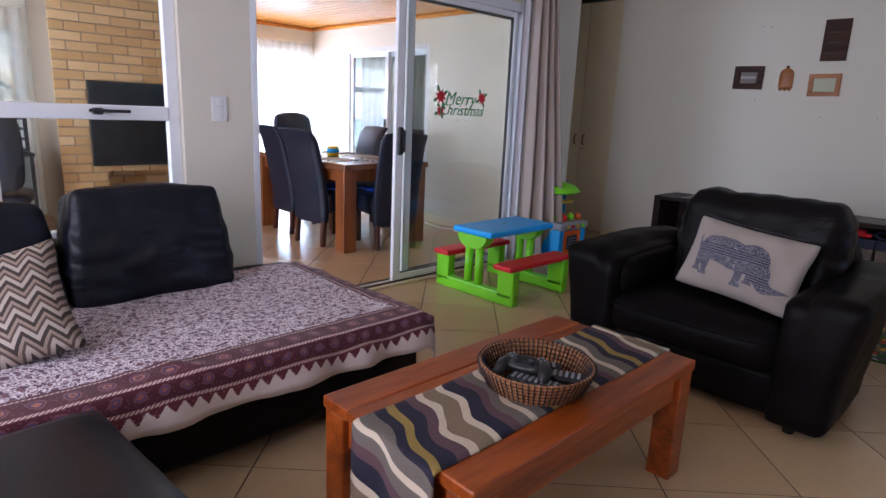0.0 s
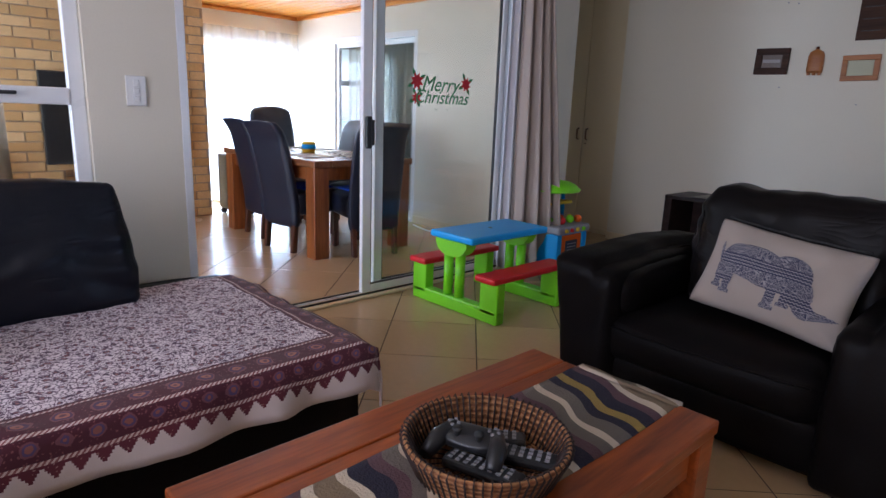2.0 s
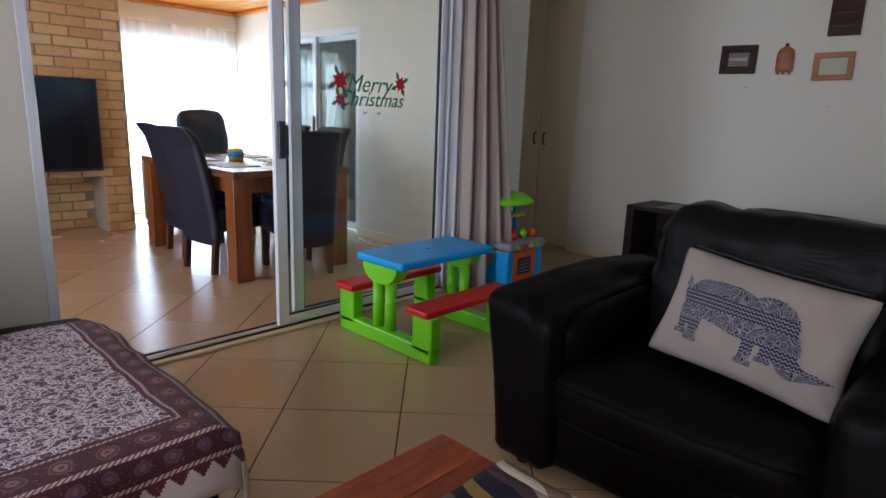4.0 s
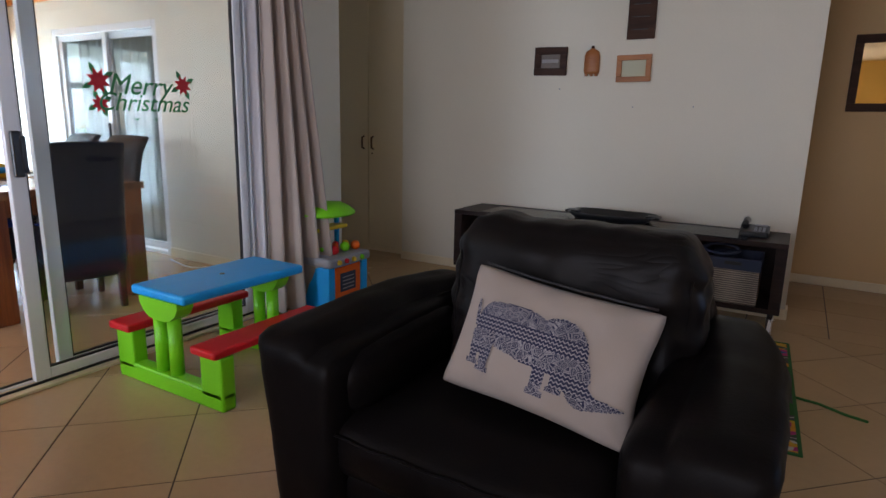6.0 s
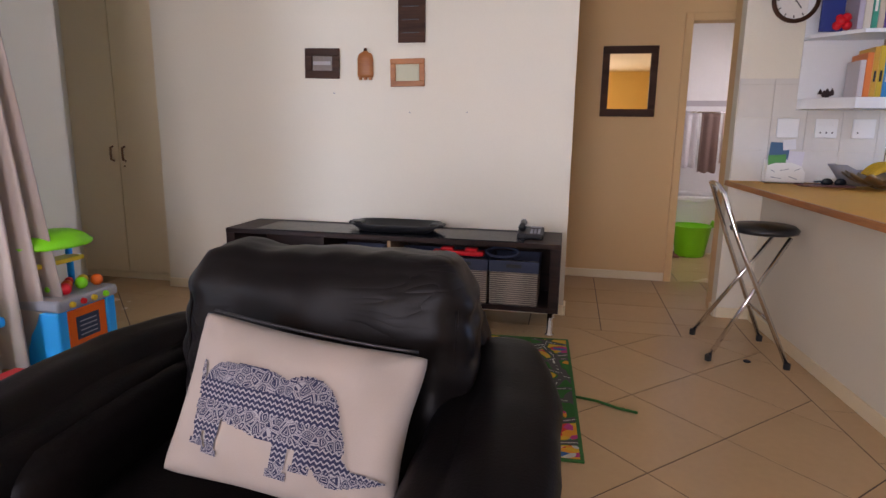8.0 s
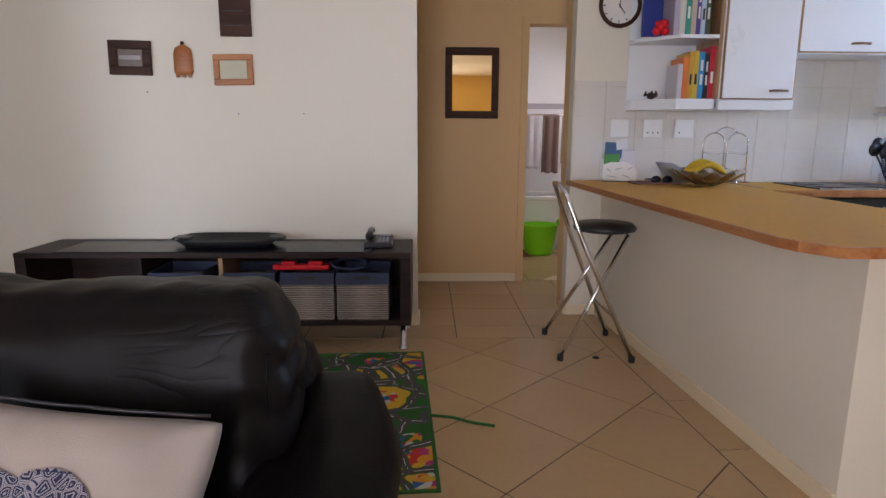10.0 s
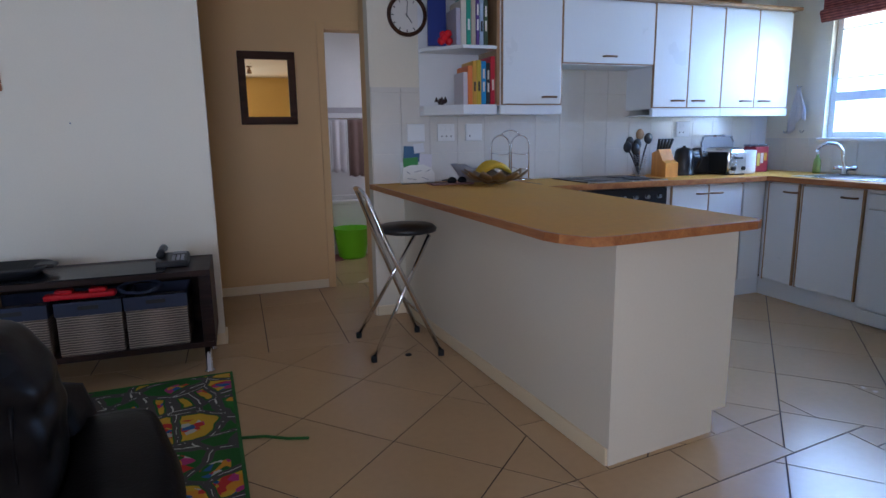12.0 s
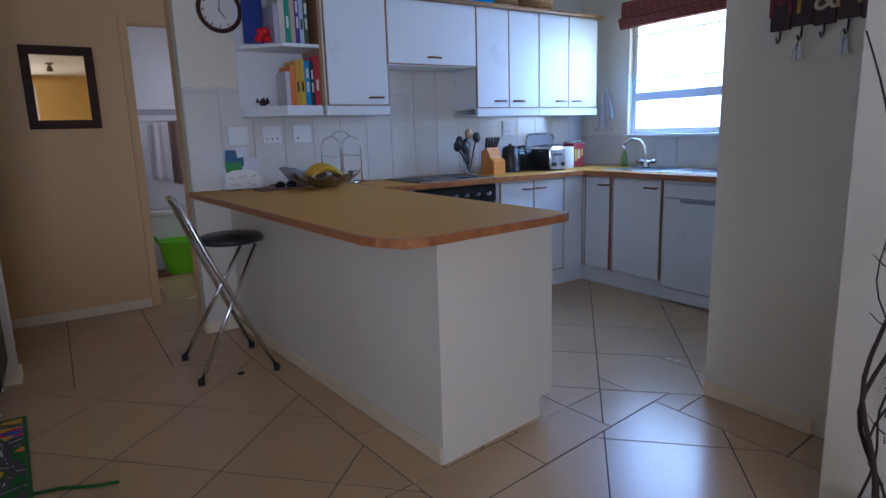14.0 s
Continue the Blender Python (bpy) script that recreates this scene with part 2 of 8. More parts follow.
def lathe(bm, profile, sides=24, at=(0, 0, 0), sx=1.0, sy=1.0):
    """A turned shape from (radius, height) pairs."""
    at = Vector(at)
    rings = [[bm.verts.new(at + Vector((r * sx * math.cos(2 * math.pi * k / sides), r * sy * math.sin(2 * math.pi * k / sides), z))) for k in range(sides)] for r, z in profile]
    for A, B in zip(rings, rings[1:]):
        for k in range(sides):
            bm.faces.new((A[k], A[(k + 1) % sides], B[(k + 1) % sides], B[k]))
    bm.faces.new(rings[0][::-1])
    bm.faces.new(rings[-1])


def pillow(bm, w, h, t, cuts=18, pinch=0.12, crumple=0.0, square=2.2, seed=0):
    """A stuffed cushion lying in the xy plane, centred, thickest in the middle, with drawn-in sides."""
    vs = {}
    for side in (1, -1):
        for i in range(cuts + 1):
            for j in range(cuts + 1):
                u, v = 2 * i / cuts - 1, 2 * j / cuts - 1
                edge = i in (0, cuts) or j in (0, cuts)
                if edge and side < 0:
                    vs[side, i, j] = vs[1, i, j]
                    continue
                x = u * (1 - pinch * (1 - v * v)*abs(u) ** 3) * w / 2
                y = v * (1 - pinch * (1 - u * u)*abs(v) ** 3) * h / 2
                x, y = x * (1 - 0.05 * abs(u * v) ** 6), y * (1 - 0.05 * abs(u * v) ** 6)
                z = side * t / 2 * (max(0, 1 - abs(u) ** square) * max(0, 1 - abs(v) ** square)) ** 0.5
                if crumple and not edge:
                    z += crumple * t * noise.noise(Vector((x * 9 + seed, y * 9, side * 3.0))) * (1 - max(abs(u), abs(v)) ** 4)
                vs[side, i, j] = bm.verts.new((x, y, z))
    for side in (1, -1):
        for i in range(cuts):
            for j in range(cuts):
                q = [vs[side, i, j], vs[side, i + 1, j], vs[side, i + 1, j + 1], vs[side, i, j + 1]]
                if len(set(q)) == 4:
                    bm.faces.new(q if side > 0 else q[::-1])


def soft_box(bm, lo, hi, r=0.06, puff=0.03, cuts=8, crumple=0.0, seed=0.0):
    """An upholstered block: rounded edges, bulging faces, creases."""
    b2 = bmesh.new()
    bmesh.ops.create_cube(b2, size=2.0)
    bmesh.ops.subdivide_edges(b2, edges=b2.edges[:], cuts=cuts, use_grid_fill=True)
    s = Vector([(h - l) / 2 for l, h in zip(lo, hi)])
    c = Vector([(h + l) / 2 for l, h in zip(lo, hi)])
    for v in b2.verts:
        u = v.co.copy()
        p = Vector([u[i] * s[i] for i in range(3)])
        inner = Vector([max(-(s[i] - r), min(s[i] - r, p[i])) for i in range(3)])
        d = p - inner
        n = d.normalized() if d.length > 1e-6 else Vector()
        q = inner + n * r
        for i in range(3):
            if abs(abs(u[i]) - 1) < 1e-5:
                j, k = (i + 1) % 3, (i + 2) % 3
                q[i] += math.copysign(puff * (1 - u[j] ** 2) * (1 - u[k] ** 2), u[i])
        if crumple:
            q += n * crumple * (noise.noise(q * 7 + Vector((seed, 0, 0))) + 0.5 * noise.noise(q * 19 + Vector((seed, 5, 0))))
        v.co = q + c
    tmp = bpy.data.meshes.new("tmp")
    b2.to_mesh(tmp)
    b2.free()
    before = len(bm.verts)
    bm.from_mesh(tmp)
    bpy.data.meshes.remove(tmp)
    bm.verts.ensure_lookup_table()
    return bm.verts[before:]


def mesh_of(name, bm, material, smooth=False):
    bmesh.ops.recalc_face_normals(bm, faces=bm.faces[:])
    me = bpy.data.meshes.new(name)
    bm.to_mesh(me)
    bm.free()
    if material is not None:
        me.materials.append(material)
    if smooth:
        for f in me.polygons:
            f.use_smooth = True
    return me


def part(name, bm, material, parent=None, label="", smooth=False, m=None):
    """Links a bmesh as one mesh object, under a thing or a part where one is given."""
    ob = new(name, mesh_of(name, bm, material, smooth))
    if parent is not None:
        ob.parent = parent
    if m is not None:
        ob.matrix_basis = m
    return tagged(ob, label)


def thing(name, m, label, category, group="", kind=""):
    """An Empty at a thing's base, to parent its parts."""
    ob = new(name)
    ob.empty_display_size = 0.05
    ob.matrix_basis = m
    return tagged(ob, label, category, group, kind)


def block(name, lo, hi, material, parent=None, label="", bevel=0.0, seg=2, m=None, smooth=False):
    bm = bmesh.new()
    box(bm, lo, hi, bevel, seg)
    return part(name, bm, material, parent, label, smooth, m)


def structure(ob, label, category):
    return tagged(ob, label, category, kind="structure")


def wall(name, axis, at, thick, u0, u1, z0, z1, material, label, holes=()):
    """An upright wall from at to at + thick on one axis, with openings (u0, u1, z0, z1) that go through it."""
    us = sorted({u0, u1, *[h[0] for h in holes], *[h[1] for h in holes]})
    zs = sorted({z0, z1, *[h[2] for h in holes], *[h[3] for h in holes]})
    bm = bmesh.new()
    for a, b in zip(us, us[1:]):
        for c, d in zip(zs, zs[1:]):
            if any(h[0] <= a and b <= h[1] and h[2] <= c and d <= h[3] for h in holes):
                continue
            lo, hi = (at, a, c), (at + thick, b, d)
            if axis == "y":
                lo, hi = (a, at, c), (b, at + thick, d)
            box(bm, lo, hi)
    bmesh.ops.remove_doubles(bm, verts=bm.verts[:], dist=1e-4)
    return structure(part(name, bm, material), label, "wall")


# ---- the shell ----
CEIL = 2.5
bm = bmesh.new()
box(bm, (-7.4, 2.0, -0.2), (4.8, 13.2, -0.002))
FLOOR = structure(part("floor", bm, M_GROUT), "cream ceramic floor tiles laid diagonally with dark grout", "floor")
bm = bmesh.new()
box(bm, (-60, -60, -0.35), (60, 60, -0.21))
structure(part("ground", bm, M_GRASS), "green lawn round the house", "ground")

wall("wall_west", "x", -2.92, 0.12, 2.2, 8.75, 0, CEIL, M_WALL, "cream painted wall with a window and a sliding door", [(4.42, 5.27, 0.55, 2.1), (5.65, 8.03, 0, 2.09)])
wall("wall_north", "y", 9.76, 0.12, -2.97, 0.0, 0, CEIL, M_WALL, "cream painted wall hung with small pictures")
wall("wall_south", "y", 2.08, 0.12, -2.92, 2.4, 0, CEIL, M_OCHRE, "ochre painted wall with an added, unseen window", [(-2.05, 0.25, 0.35, 2.3)])
wall("wall_east", "x", 2.12, 0.12, 2.2, 6.81, 0, CEIL, M_WALL, "white painted wall")
wall("wall_kitchen_stub", "x", 2.69, 0.14, 5.0, 7.565, 0, CEIL, M_WALL, "cream painted wall end with key hooks")
wall("wall_entry", "y", 4.9, 0.12, 2.24, 2.83, 0, CEIL, M_WALL, "cream painted wall")
wall("wall_kitchen_north", "y", 9.98, 0.12, 1.0, 4.5, 0, CEIL, M_WALL, "cream wall with white kitchen tiles")
wall("wall_kitchen_east", "x", 4.38, 0.14, 6.4, 10.1, 0, CEIL, M_WALL, "pale kitchen wall with a window", [(8.54, 9.46, 1.17, 2.07)])
wall("wall_kitchen_south", "y", 6.4, 0.12, 2.83, 4.5, 0, CEIL, M_WALL, "pale kitchen wall")
wall("wall_hall", "y", 10.93, 0.1, -3.9, 4.0, 0, CEIL, M_HALL_BOUNCE, "passage wall with a doorway, warm bounce painted in", [(0.86, 1.62, 0, 2.05)])
wall("wall_block", "x", 1.0, 0.12, 10.1005, 10.25, 0, CEIL, M_HALL_BOUNCE, "passage wall end, warm bounce painted in")
wall("wall_passage_east", "x", 1.85, 0.12, 10.10, 10.93, 0, CEIL, M_HALL_BOUNCE, "passage wall, warm bounce painted in")
wall("wall_alcove_west", "x", -3.96, 0.12, 8.75, 10.93, 0, CEIL, M_WALL, "pale painted wall beside the built-in cupboard")
wall("wall_dining_north", "y", 8.65, 0.1, -7.2, -2.92, 0, CEIL, M_WALL, "white painted wall with a sliding door", [(-6.18, -4.62, 0.0, 1.95)])
wall("wall_dining_west", "x", -7.08, 0.12, 3.0, 8.75, 0, CEIL, M_WALL, "white painted wall with tall windows", [(3.9, 5.3, 0.05, 1.84), (7.2, 8.6, 0.05, 1.84)])
wall("wall_dining_south", "y", 3.0, 0.12, -7.08, -2.92, 0, CEIL, M_WALL, "white painted wall with an added, unseen window", [(-5.9, -3.7, 0.3, 2.0)])
wall("wall_room_north", "y", 10.6, 0.1, -7.2, -3.96, 0, CEIL, M_WALL, "pale wall of the room behind the dining room")
wall("wall_room_west", "x", -7.2, 0.12, 8.75, 10.7, 0, CEIL, M_WALL, "pale wall with a window", [(9.0, 10.3, 0.6, 2.0)])
wall("wall_bath_north", "y", 12.95, 0.1, 0.4, 2.5, 0, CEIL, M_WHITE, "white tiled bathroom wall")
wall("wall_bath_west", "x", 0.4, 0.1, 11.03, 12.95, 0, CEIL, M_WHITE, "white tiled bathroom wall")
wall("wall_bath_east", "x", 2.3, 0.1, 11.03, 12.95, 0, CEIL, M_WHITE, "white tiled bathroom wall with an added, unseen window", [(11.8, 12.6, 1.3, 2.1)])

for n_, lo, hi in (("ceiling", (-2.92, 2.0, CEIL), (4.6, 13.1, CEIL + 0.1)), ("ceiling_alcove", (-7.3, 8.7, CEIL), (-2.93, 13.1, CEIL + 0.1))):
    structure(block(n_, lo, hi, M_CEIL), "plain white painted ceiling", "ceiling")


# ---- more materials ----
def nodes_of(name):
    m = bpy.data.materials.new(name)
    m.use_nodes = True
    return m, m.node_tree.nodes, m.node_tree.links, m.node_tree.nodes["Principled BSDF"]


def math_node(n, l, op, a, b=None, c=None):
    k = n.new("ShaderNodeMath")
    k.operation = op
    for i, v in enumerate((a, b, c)):
        if v is None:
            continue
        if isinstance(v, (int, float)):
            k.inputs[i].default_value = v
        else:
            l.new(v, k.inputs[i])
    return k.outputs[0]


def mix_color(n, l, fac, a, b):
    k = n.new("ShaderNodeMix")
    k.data_type = "RGBA"
    for key, v in (("Factor", fac), ("A", a), ("B", b)):
        if isinstance(v, (int, float)):
            k.inputs[key].default_value = v
        elif isinstance(v, tuple):
            k.inputs[key].default_value = (*v, 1)
        else:
            l.new(v, k.inputs[key])
    return k.outputs["Result"]


def steps(n, l, fac, stops):
    """Hard-edged colour bands: (position, colour)."""
    r = n.new("ShaderNodeValToRGB")
    r.color_ramp.interpolation = "CONSTANT"
    e = r.color_ramp.elements
    e[0].position, e[0].color = stops[0][0], (*stops[0][1], 1)
    e[1].position, e[1].color = stops[1][0], (*stops[1][1], 1)
    for p_, c_ in stops[2:]:
        k = e.new(p_)
        k.color = (*c_, 1)
    l.new(fac, r.inputs["Fac"])
    return r.outputs["Color"]


def throw_mat():
    """Printed cotton: dense small dark flowers and leaves on off-white, maroon borders with medallions, a toothed edge."""
    m, n, l, p = nodes_of("printed_cotton_throw")
    tc, sx = n.new("ShaderNodeTexCoord"), n.new("ShaderNodeSeparateXYZ")
    l.new(tc.outputs["Object"], sx.inputs[0])
    side = math_node(n, l, "SUBTRACT", sx.outputs["X"], sx.outputs["Z"])
    end = math_node(n, l, "SUBTRACT", math_node(n, l, "SUBTRACT", sx.outputs["Y"], 5.74), sx.outputs["Z"])
    e = math_node(n, l, "MAXIMUM", side, end)                # how far past the seat's edge
    by_side = math_node(n, l, "GREATER_THAN", side, end)
    k = n.new("ShaderNodeMix")
    l.new(by_side, k.inputs["Factor"])
    l.new(sx.outputs["X"], k.inputs["A"])
    l.new(sx.outputs["Y"], k.inputs["B"])
    along = k.outputs["Result"]
    cb = n.new("ShaderNodeCombineXYZ")
    l.new(side, cb.inputs[0])
    l.new(sx.outputs["Y"], cb.inputs[1])
    warp = n.new("ShaderNodeTexNoise")
    warp.inputs["Scale"].default_value = 26
    l.new(cb.outputs[0], warp.inputs["Vector"])
    wv = n.new("ShaderNodeVectorMath")
    wv.operation = "MULTIPLY_ADD"
    wv.inputs[1].default_value = (0.03, 0.03, 0.03)
    l.new(warp.outputs["Color"], wv.inputs[0])
    l.new(cb.outputs[0], wv.inputs[2])

    def cells(scale, edge=False):
        v = n.new("ShaderNodeTexVoronoi")
        v.inputs["Scale"].default_value = scale
        if edge:
            v.feature = "DISTANCE_TO_EDGE"
        l.new(wv.outputs[0], v.inputs["Vector"])
        return v

    v1, v2 = cells(44), cells(100)
    flower = math_node(n, l, "LESS_THAN", v1.outputs["Distance"], 0.37)
    petal = math_node(n, l, "LESS_THAN", v1.outputs["Distance"], 0.19)
    heart = math_node(n, l, "LESS_THAN", v1.outputs["Distance"], 0.09)
    leaf = math_node(n, l, "LESS_THAN", v2.outputs["Distance"], 0.33)
    vine = math_node(n, l, "LESS_THAN", cells(44, True).outputs["Distance"], 0.045)
    field = mix_color(n, l, leaf, (0.76, 0.66, 0.70), (0.15, 0.08, 0.14))
    field = mix_color(n, l, vine, field, (0.12, 0.06, 0.10))
    field = mix_color(n, l, flower, field, (0.07, 0.025, 0.06))
    field = mix_color(n, l, petal, field, (0.34, 0.13, 0.13))
    field = mix_color(n, l, heart, field, (0.09, 0.05, 0.12))
    E0 = -0.125                                              # where the borders begin
    pos = [0.0, 0.012, 0.022, 0.110, 0.130, 0.200, 0.214]
    code = n.new("ShaderNodeValToRGB")
    code.color_ramp.interpolation = "CONSTANT"
    el = code.color_ramp.elements
    el[0].position, el[0].color = 0.0, (0, 0, 0, 1)
    el[1].position, el[1].color = 0.2, (0.5, 0.5, 0.5, 1)
    for a_, v_ in zip(pos[1:], (0.25, 0.5, 0.25, 0.5, 0.25, 0.75)):
        c_ = el.new(0.2 + a_)
        c_.color = (v_, v_, v_, 1)
    l.new(math_node(n, l, "SUBTRACT", e, E0 - 0.2), code.inputs["Fac"])
    small = cells(95)
    motif = math_node(n, l, "LESS_THAN", small.outputs["Distance"], 0.24)
    band = mix_color(n, l, motif, (0.075, 0.009, 0.020), (0.19, 0.060, 0.065))

    def medallions(half, centre, r, colours, col):
        a_ = math_node(n, l, "PINGPONG", along, half)
        d = math_node(n, l, "SQRT", math_node(n, l, "ADD", math_node(n, l, "POWER", a_, 2.0), math_node(n, l, "POWER", math_node(n, l, "SUBTRACT", e, centre), 2.0)))
        d = math_node(n, l, "MULTIPLY_ADD", math_node(n, l, "SUBTRACT", warp.outputs["Fac"], 0.5), 0.030, d)
        for share, c_ in colours:
            col = mix_color(n, l, math_node(n, l, "LESS_THAN", d, r * share), col, c_)
        return col

    band = medallions(0.044, E0 + 0.066, 0.026, ((1.0, (0.20, 0.07, 0.075)), (0.82, (0.08, 0.03, 0.08)), (0.55, (0.36, 0.13, 0.09)), (0.25, (0.12, 0.04, 0.05))), band)
    band = medallions(0.034, E0 + 0.165, 0.019, ((1.0, (0.17, 0.055, 0.07)), (0.7, (0.09, 0.05, 0.13)), (0.4, (0.26, 0.09, 0.07))), band)
    dash = math_node(n, l, "GREATER_THAN", math_node(n, l, "SINE", math_node(n, l, "ADD", math_node(n, l, "MULTIPLY", along, 460.0), math_node(n, l, "MULTIPLY", e, 380.0))), 0.0)
    rope = mix_color(n, l, dash, (0.62, 0.48, 0.44), (0.25, 0.09, 0.09))
    tooth = math_node(n, l, "SNAP", math_node(n, l, "PINGPONG", math_node(n, l, "MULTIPLY_ADD", warp.outputs["Fac"], 0.012, along), 0.026), 0.0052)
    tip = math_node(n, l, "ADD", math_node(n, l, "MULTIPLY", tooth, 1.5), E0 + 0.222)
    spot = math_node(n, l, "LESS_THAN", small.outputs["Distance"], 0.2)
    dark = mix_color(n, l, spot, (0.12, 0.014, 0.028), (0.36, 0.20, 0.19))
    teeth = mix_color(n, l, math_node(n, l, "LESS_THAN", e, tip), (0.66, 0.56, 0.54), dark)
    c1 = mix_color(n, l, math_node(n, l, "GREATER_THAN", code.outputs["Color"], 0.1), field, rope)
    c2 = mix_color(n, l, math_node(n, l, "GREATER_THAN", code.outputs["Color"], 0.4), c1, band)
    c3 = mix_color(n, l, math_node(n, l, "GREATER_THAN", code.outputs["Color"], 0.6), c2, teeth)
    l.new(c3, p.inputs["Base Color"])
    p.inputs["Roughness"].default_value = 0.9
    p.inputs["Sheen Weight"].default_value = 0.15
    weave, wr = n.new("ShaderNodeTexNoise"), n.new("ShaderNodeTexNoise")
    weave.inputs["Scale"].default_value, wr.inputs["Scale"].default_value = 260, 14
    l.new(tc.outputs["Object"], weave.inputs["Vector"])
    l.new(tc.outputs["Object"], wr.inputs["Vector"])
    bp = n.new("ShaderNodeBump")
    bp.inputs["Strength"].default_value, bp.inputs["Distance"].default_value = 0.45, 0.006
    l.new(math_node(n, l, "MULTIPLY_ADD", weave.outputs["Fac"], 0.15, wr.outputs["Fac"]), bp.inputs["Height"])
    l.new(bp.outputs["Normal"], p.inputs["Normal"])
    return m


def runner_mat():
    """Woven runner with wavy stripes in cream, taupe, mauve, navy and a little ochre."""
    m, n, l, p = nodes_of("wavy_striped_runner")
    tc, sx = n.new("ShaderNodeTexCoord"), n.new("ShaderNodeSeparateXYZ")
    l.new(tc.outputs["Object"], sx.inputs[0])
    s = math_node(n, l, "ADD", sx.outputs["Y"], sx.outputs["Z"])
    wave = math_node(n, l, "MULTIPLY", math_node(n, l, "SINE", math_node(n, l, "MULTIPLY", sx.outputs["X"], 36.0)), 0.011)
    no = n.new("ShaderNodeTexNoise")
    no.inputs["Scale"].default_value = 4.5
    l.new(tc.outputs["Object"], no.inputs["Vector"])
    wob = math_node(n, l, "MULTIPLY_ADD", no.outputs["Fac"], 0.07, wave)
    s = math_node(n, l, "ADD", math_node(n, l, "ADD", s, wob), math_node(n, l, "MULTIPLY", sx.outputs["X"], 0.35))
    f = math_node(n, l, "FRACT", math_node(n, l, "MULTIPLY", s, 2.15))
    cream, taupe, mauve, navy, ochre, grey = (0.60, 0.50, 0.38), (0.22, 0.155, 0.095), (0.11, 0.055, 0.065), (0.018, 0.016, 0.034), (0.30, 0.20, 0.05), (0.15, 0.125, 0.105)
    col = steps(n, l, f, [(0.0, navy), (0.10, mauve), (0.18, cream), (0.24, taupe), (0.36, cream), (0.42, navy), (0.54, mauve), (0.62, grey), (0.71, cream), (0.76, grey), (0.86, navy), (0.93, ochre)])
    l.new(col, p.inputs["Base Color"])
    p.inputs["Roughness"].default_value = 0.95
    g = n.new("ShaderNodeTexNoise")
    g.inputs["Scale"].default_value = 190
    l.new(tc.outputs["Object"], g.inputs["Vector"])
    bp = n.new("ShaderNodeBump")
    bp.inputs["Strength"].default_value, bp.inputs["Distance"].default_value = 0.7, 0.006
    l.new(g.outputs["Fac"], bp.inputs["Height"])
    l.new(bp.outputs["Normal"], p.inputs["Normal"])
    return m


def zigzag_mat():
    m, n, l, p = nodes_of("zigzag_cushion_cloth")
    tc, sx = n.new("ShaderNodeTexCoord"), n.new("ShaderNodeSeparateXYZ")
    l.new(tc.outputs["Object"], sx.inputs[0])
    zz = math_node(n, l, "PINGPONG", sx.outputs["X"], 0.035)
    f = math_node(n, l, "FRACT", math_node(n, l, "MULTIPLY", math_node(n, l, "ADD", sx.outputs["Y"], math_node(n, l, "MULTIPLY", zz, 1.3)), 16.0))
    l.new(steps(n, l, f, [(0.0, (0.42, 0.35, 0.29)), (0.3, (0.09, 0.06, 0.05)), (0.5, (0.30, 0.22, 0.17)), (0.72, (0.05, 0.035, 0.03))]), p.inputs["Base Color"])
    p.inputs["Roughness"].default_value = 0.9
    return m


def print_mat():
    """Dark blue and white fine-line ornament."""
    m, n, l, p = nodes_of("blue_ornament_print")
    tc, sx = n.new("ShaderNodeTexCoord"), n.new("ShaderNodeSeparateXYZ")
    l.new(tc.outputs["Object"], sx.inputs[0])
    w = n.new("ShaderNodeTexVoronoi")
    w.feature, w.inputs["Scale"].default_value = "DISTANCE_TO_EDGE", 55
    l.new(tc.outputs["Object"], w.inputs["Vector"])
    rings = math_node(n, l, "GREATER_THAN", math_node(n, l, "SINE", math_node(n, l, "MULTIPLY", w.outputs["Distance"], 34.0)), 0.42)
    zz = math_node(n, l, "PINGPONG", sx.outputs["X"], 0.006)
    band = math_node(n, l, "GREATER_THAN", math_node(n, l, "SINE", math_node(n, l, "MULTIPLY", math_node(n, l, "ADD", sx.outputs["Y"], zz), 560.0)), 0.45)
    pick = math_node(n, l, "GREATER_THAN", math_node(n, l, "SINE", math_node(n, l, "MULTIPLY", sx.outputs["Y"], 75.0)), 0.0)
    k = n.new("ShaderNodeMix")
    l.new(pick, k.inputs["Factor"])
    l.new(rings, k.inputs["A"])
    l.new(band, k.inputs["B"])
    l.new(mix_color(n, l, k.outputs["Result"], (0.016, 0.020, 0.058), (0.30, 0.28, 0.30)), p.inputs["Base Color"])
    p.inputs["Roughness"].default_value = 0.9
    return m


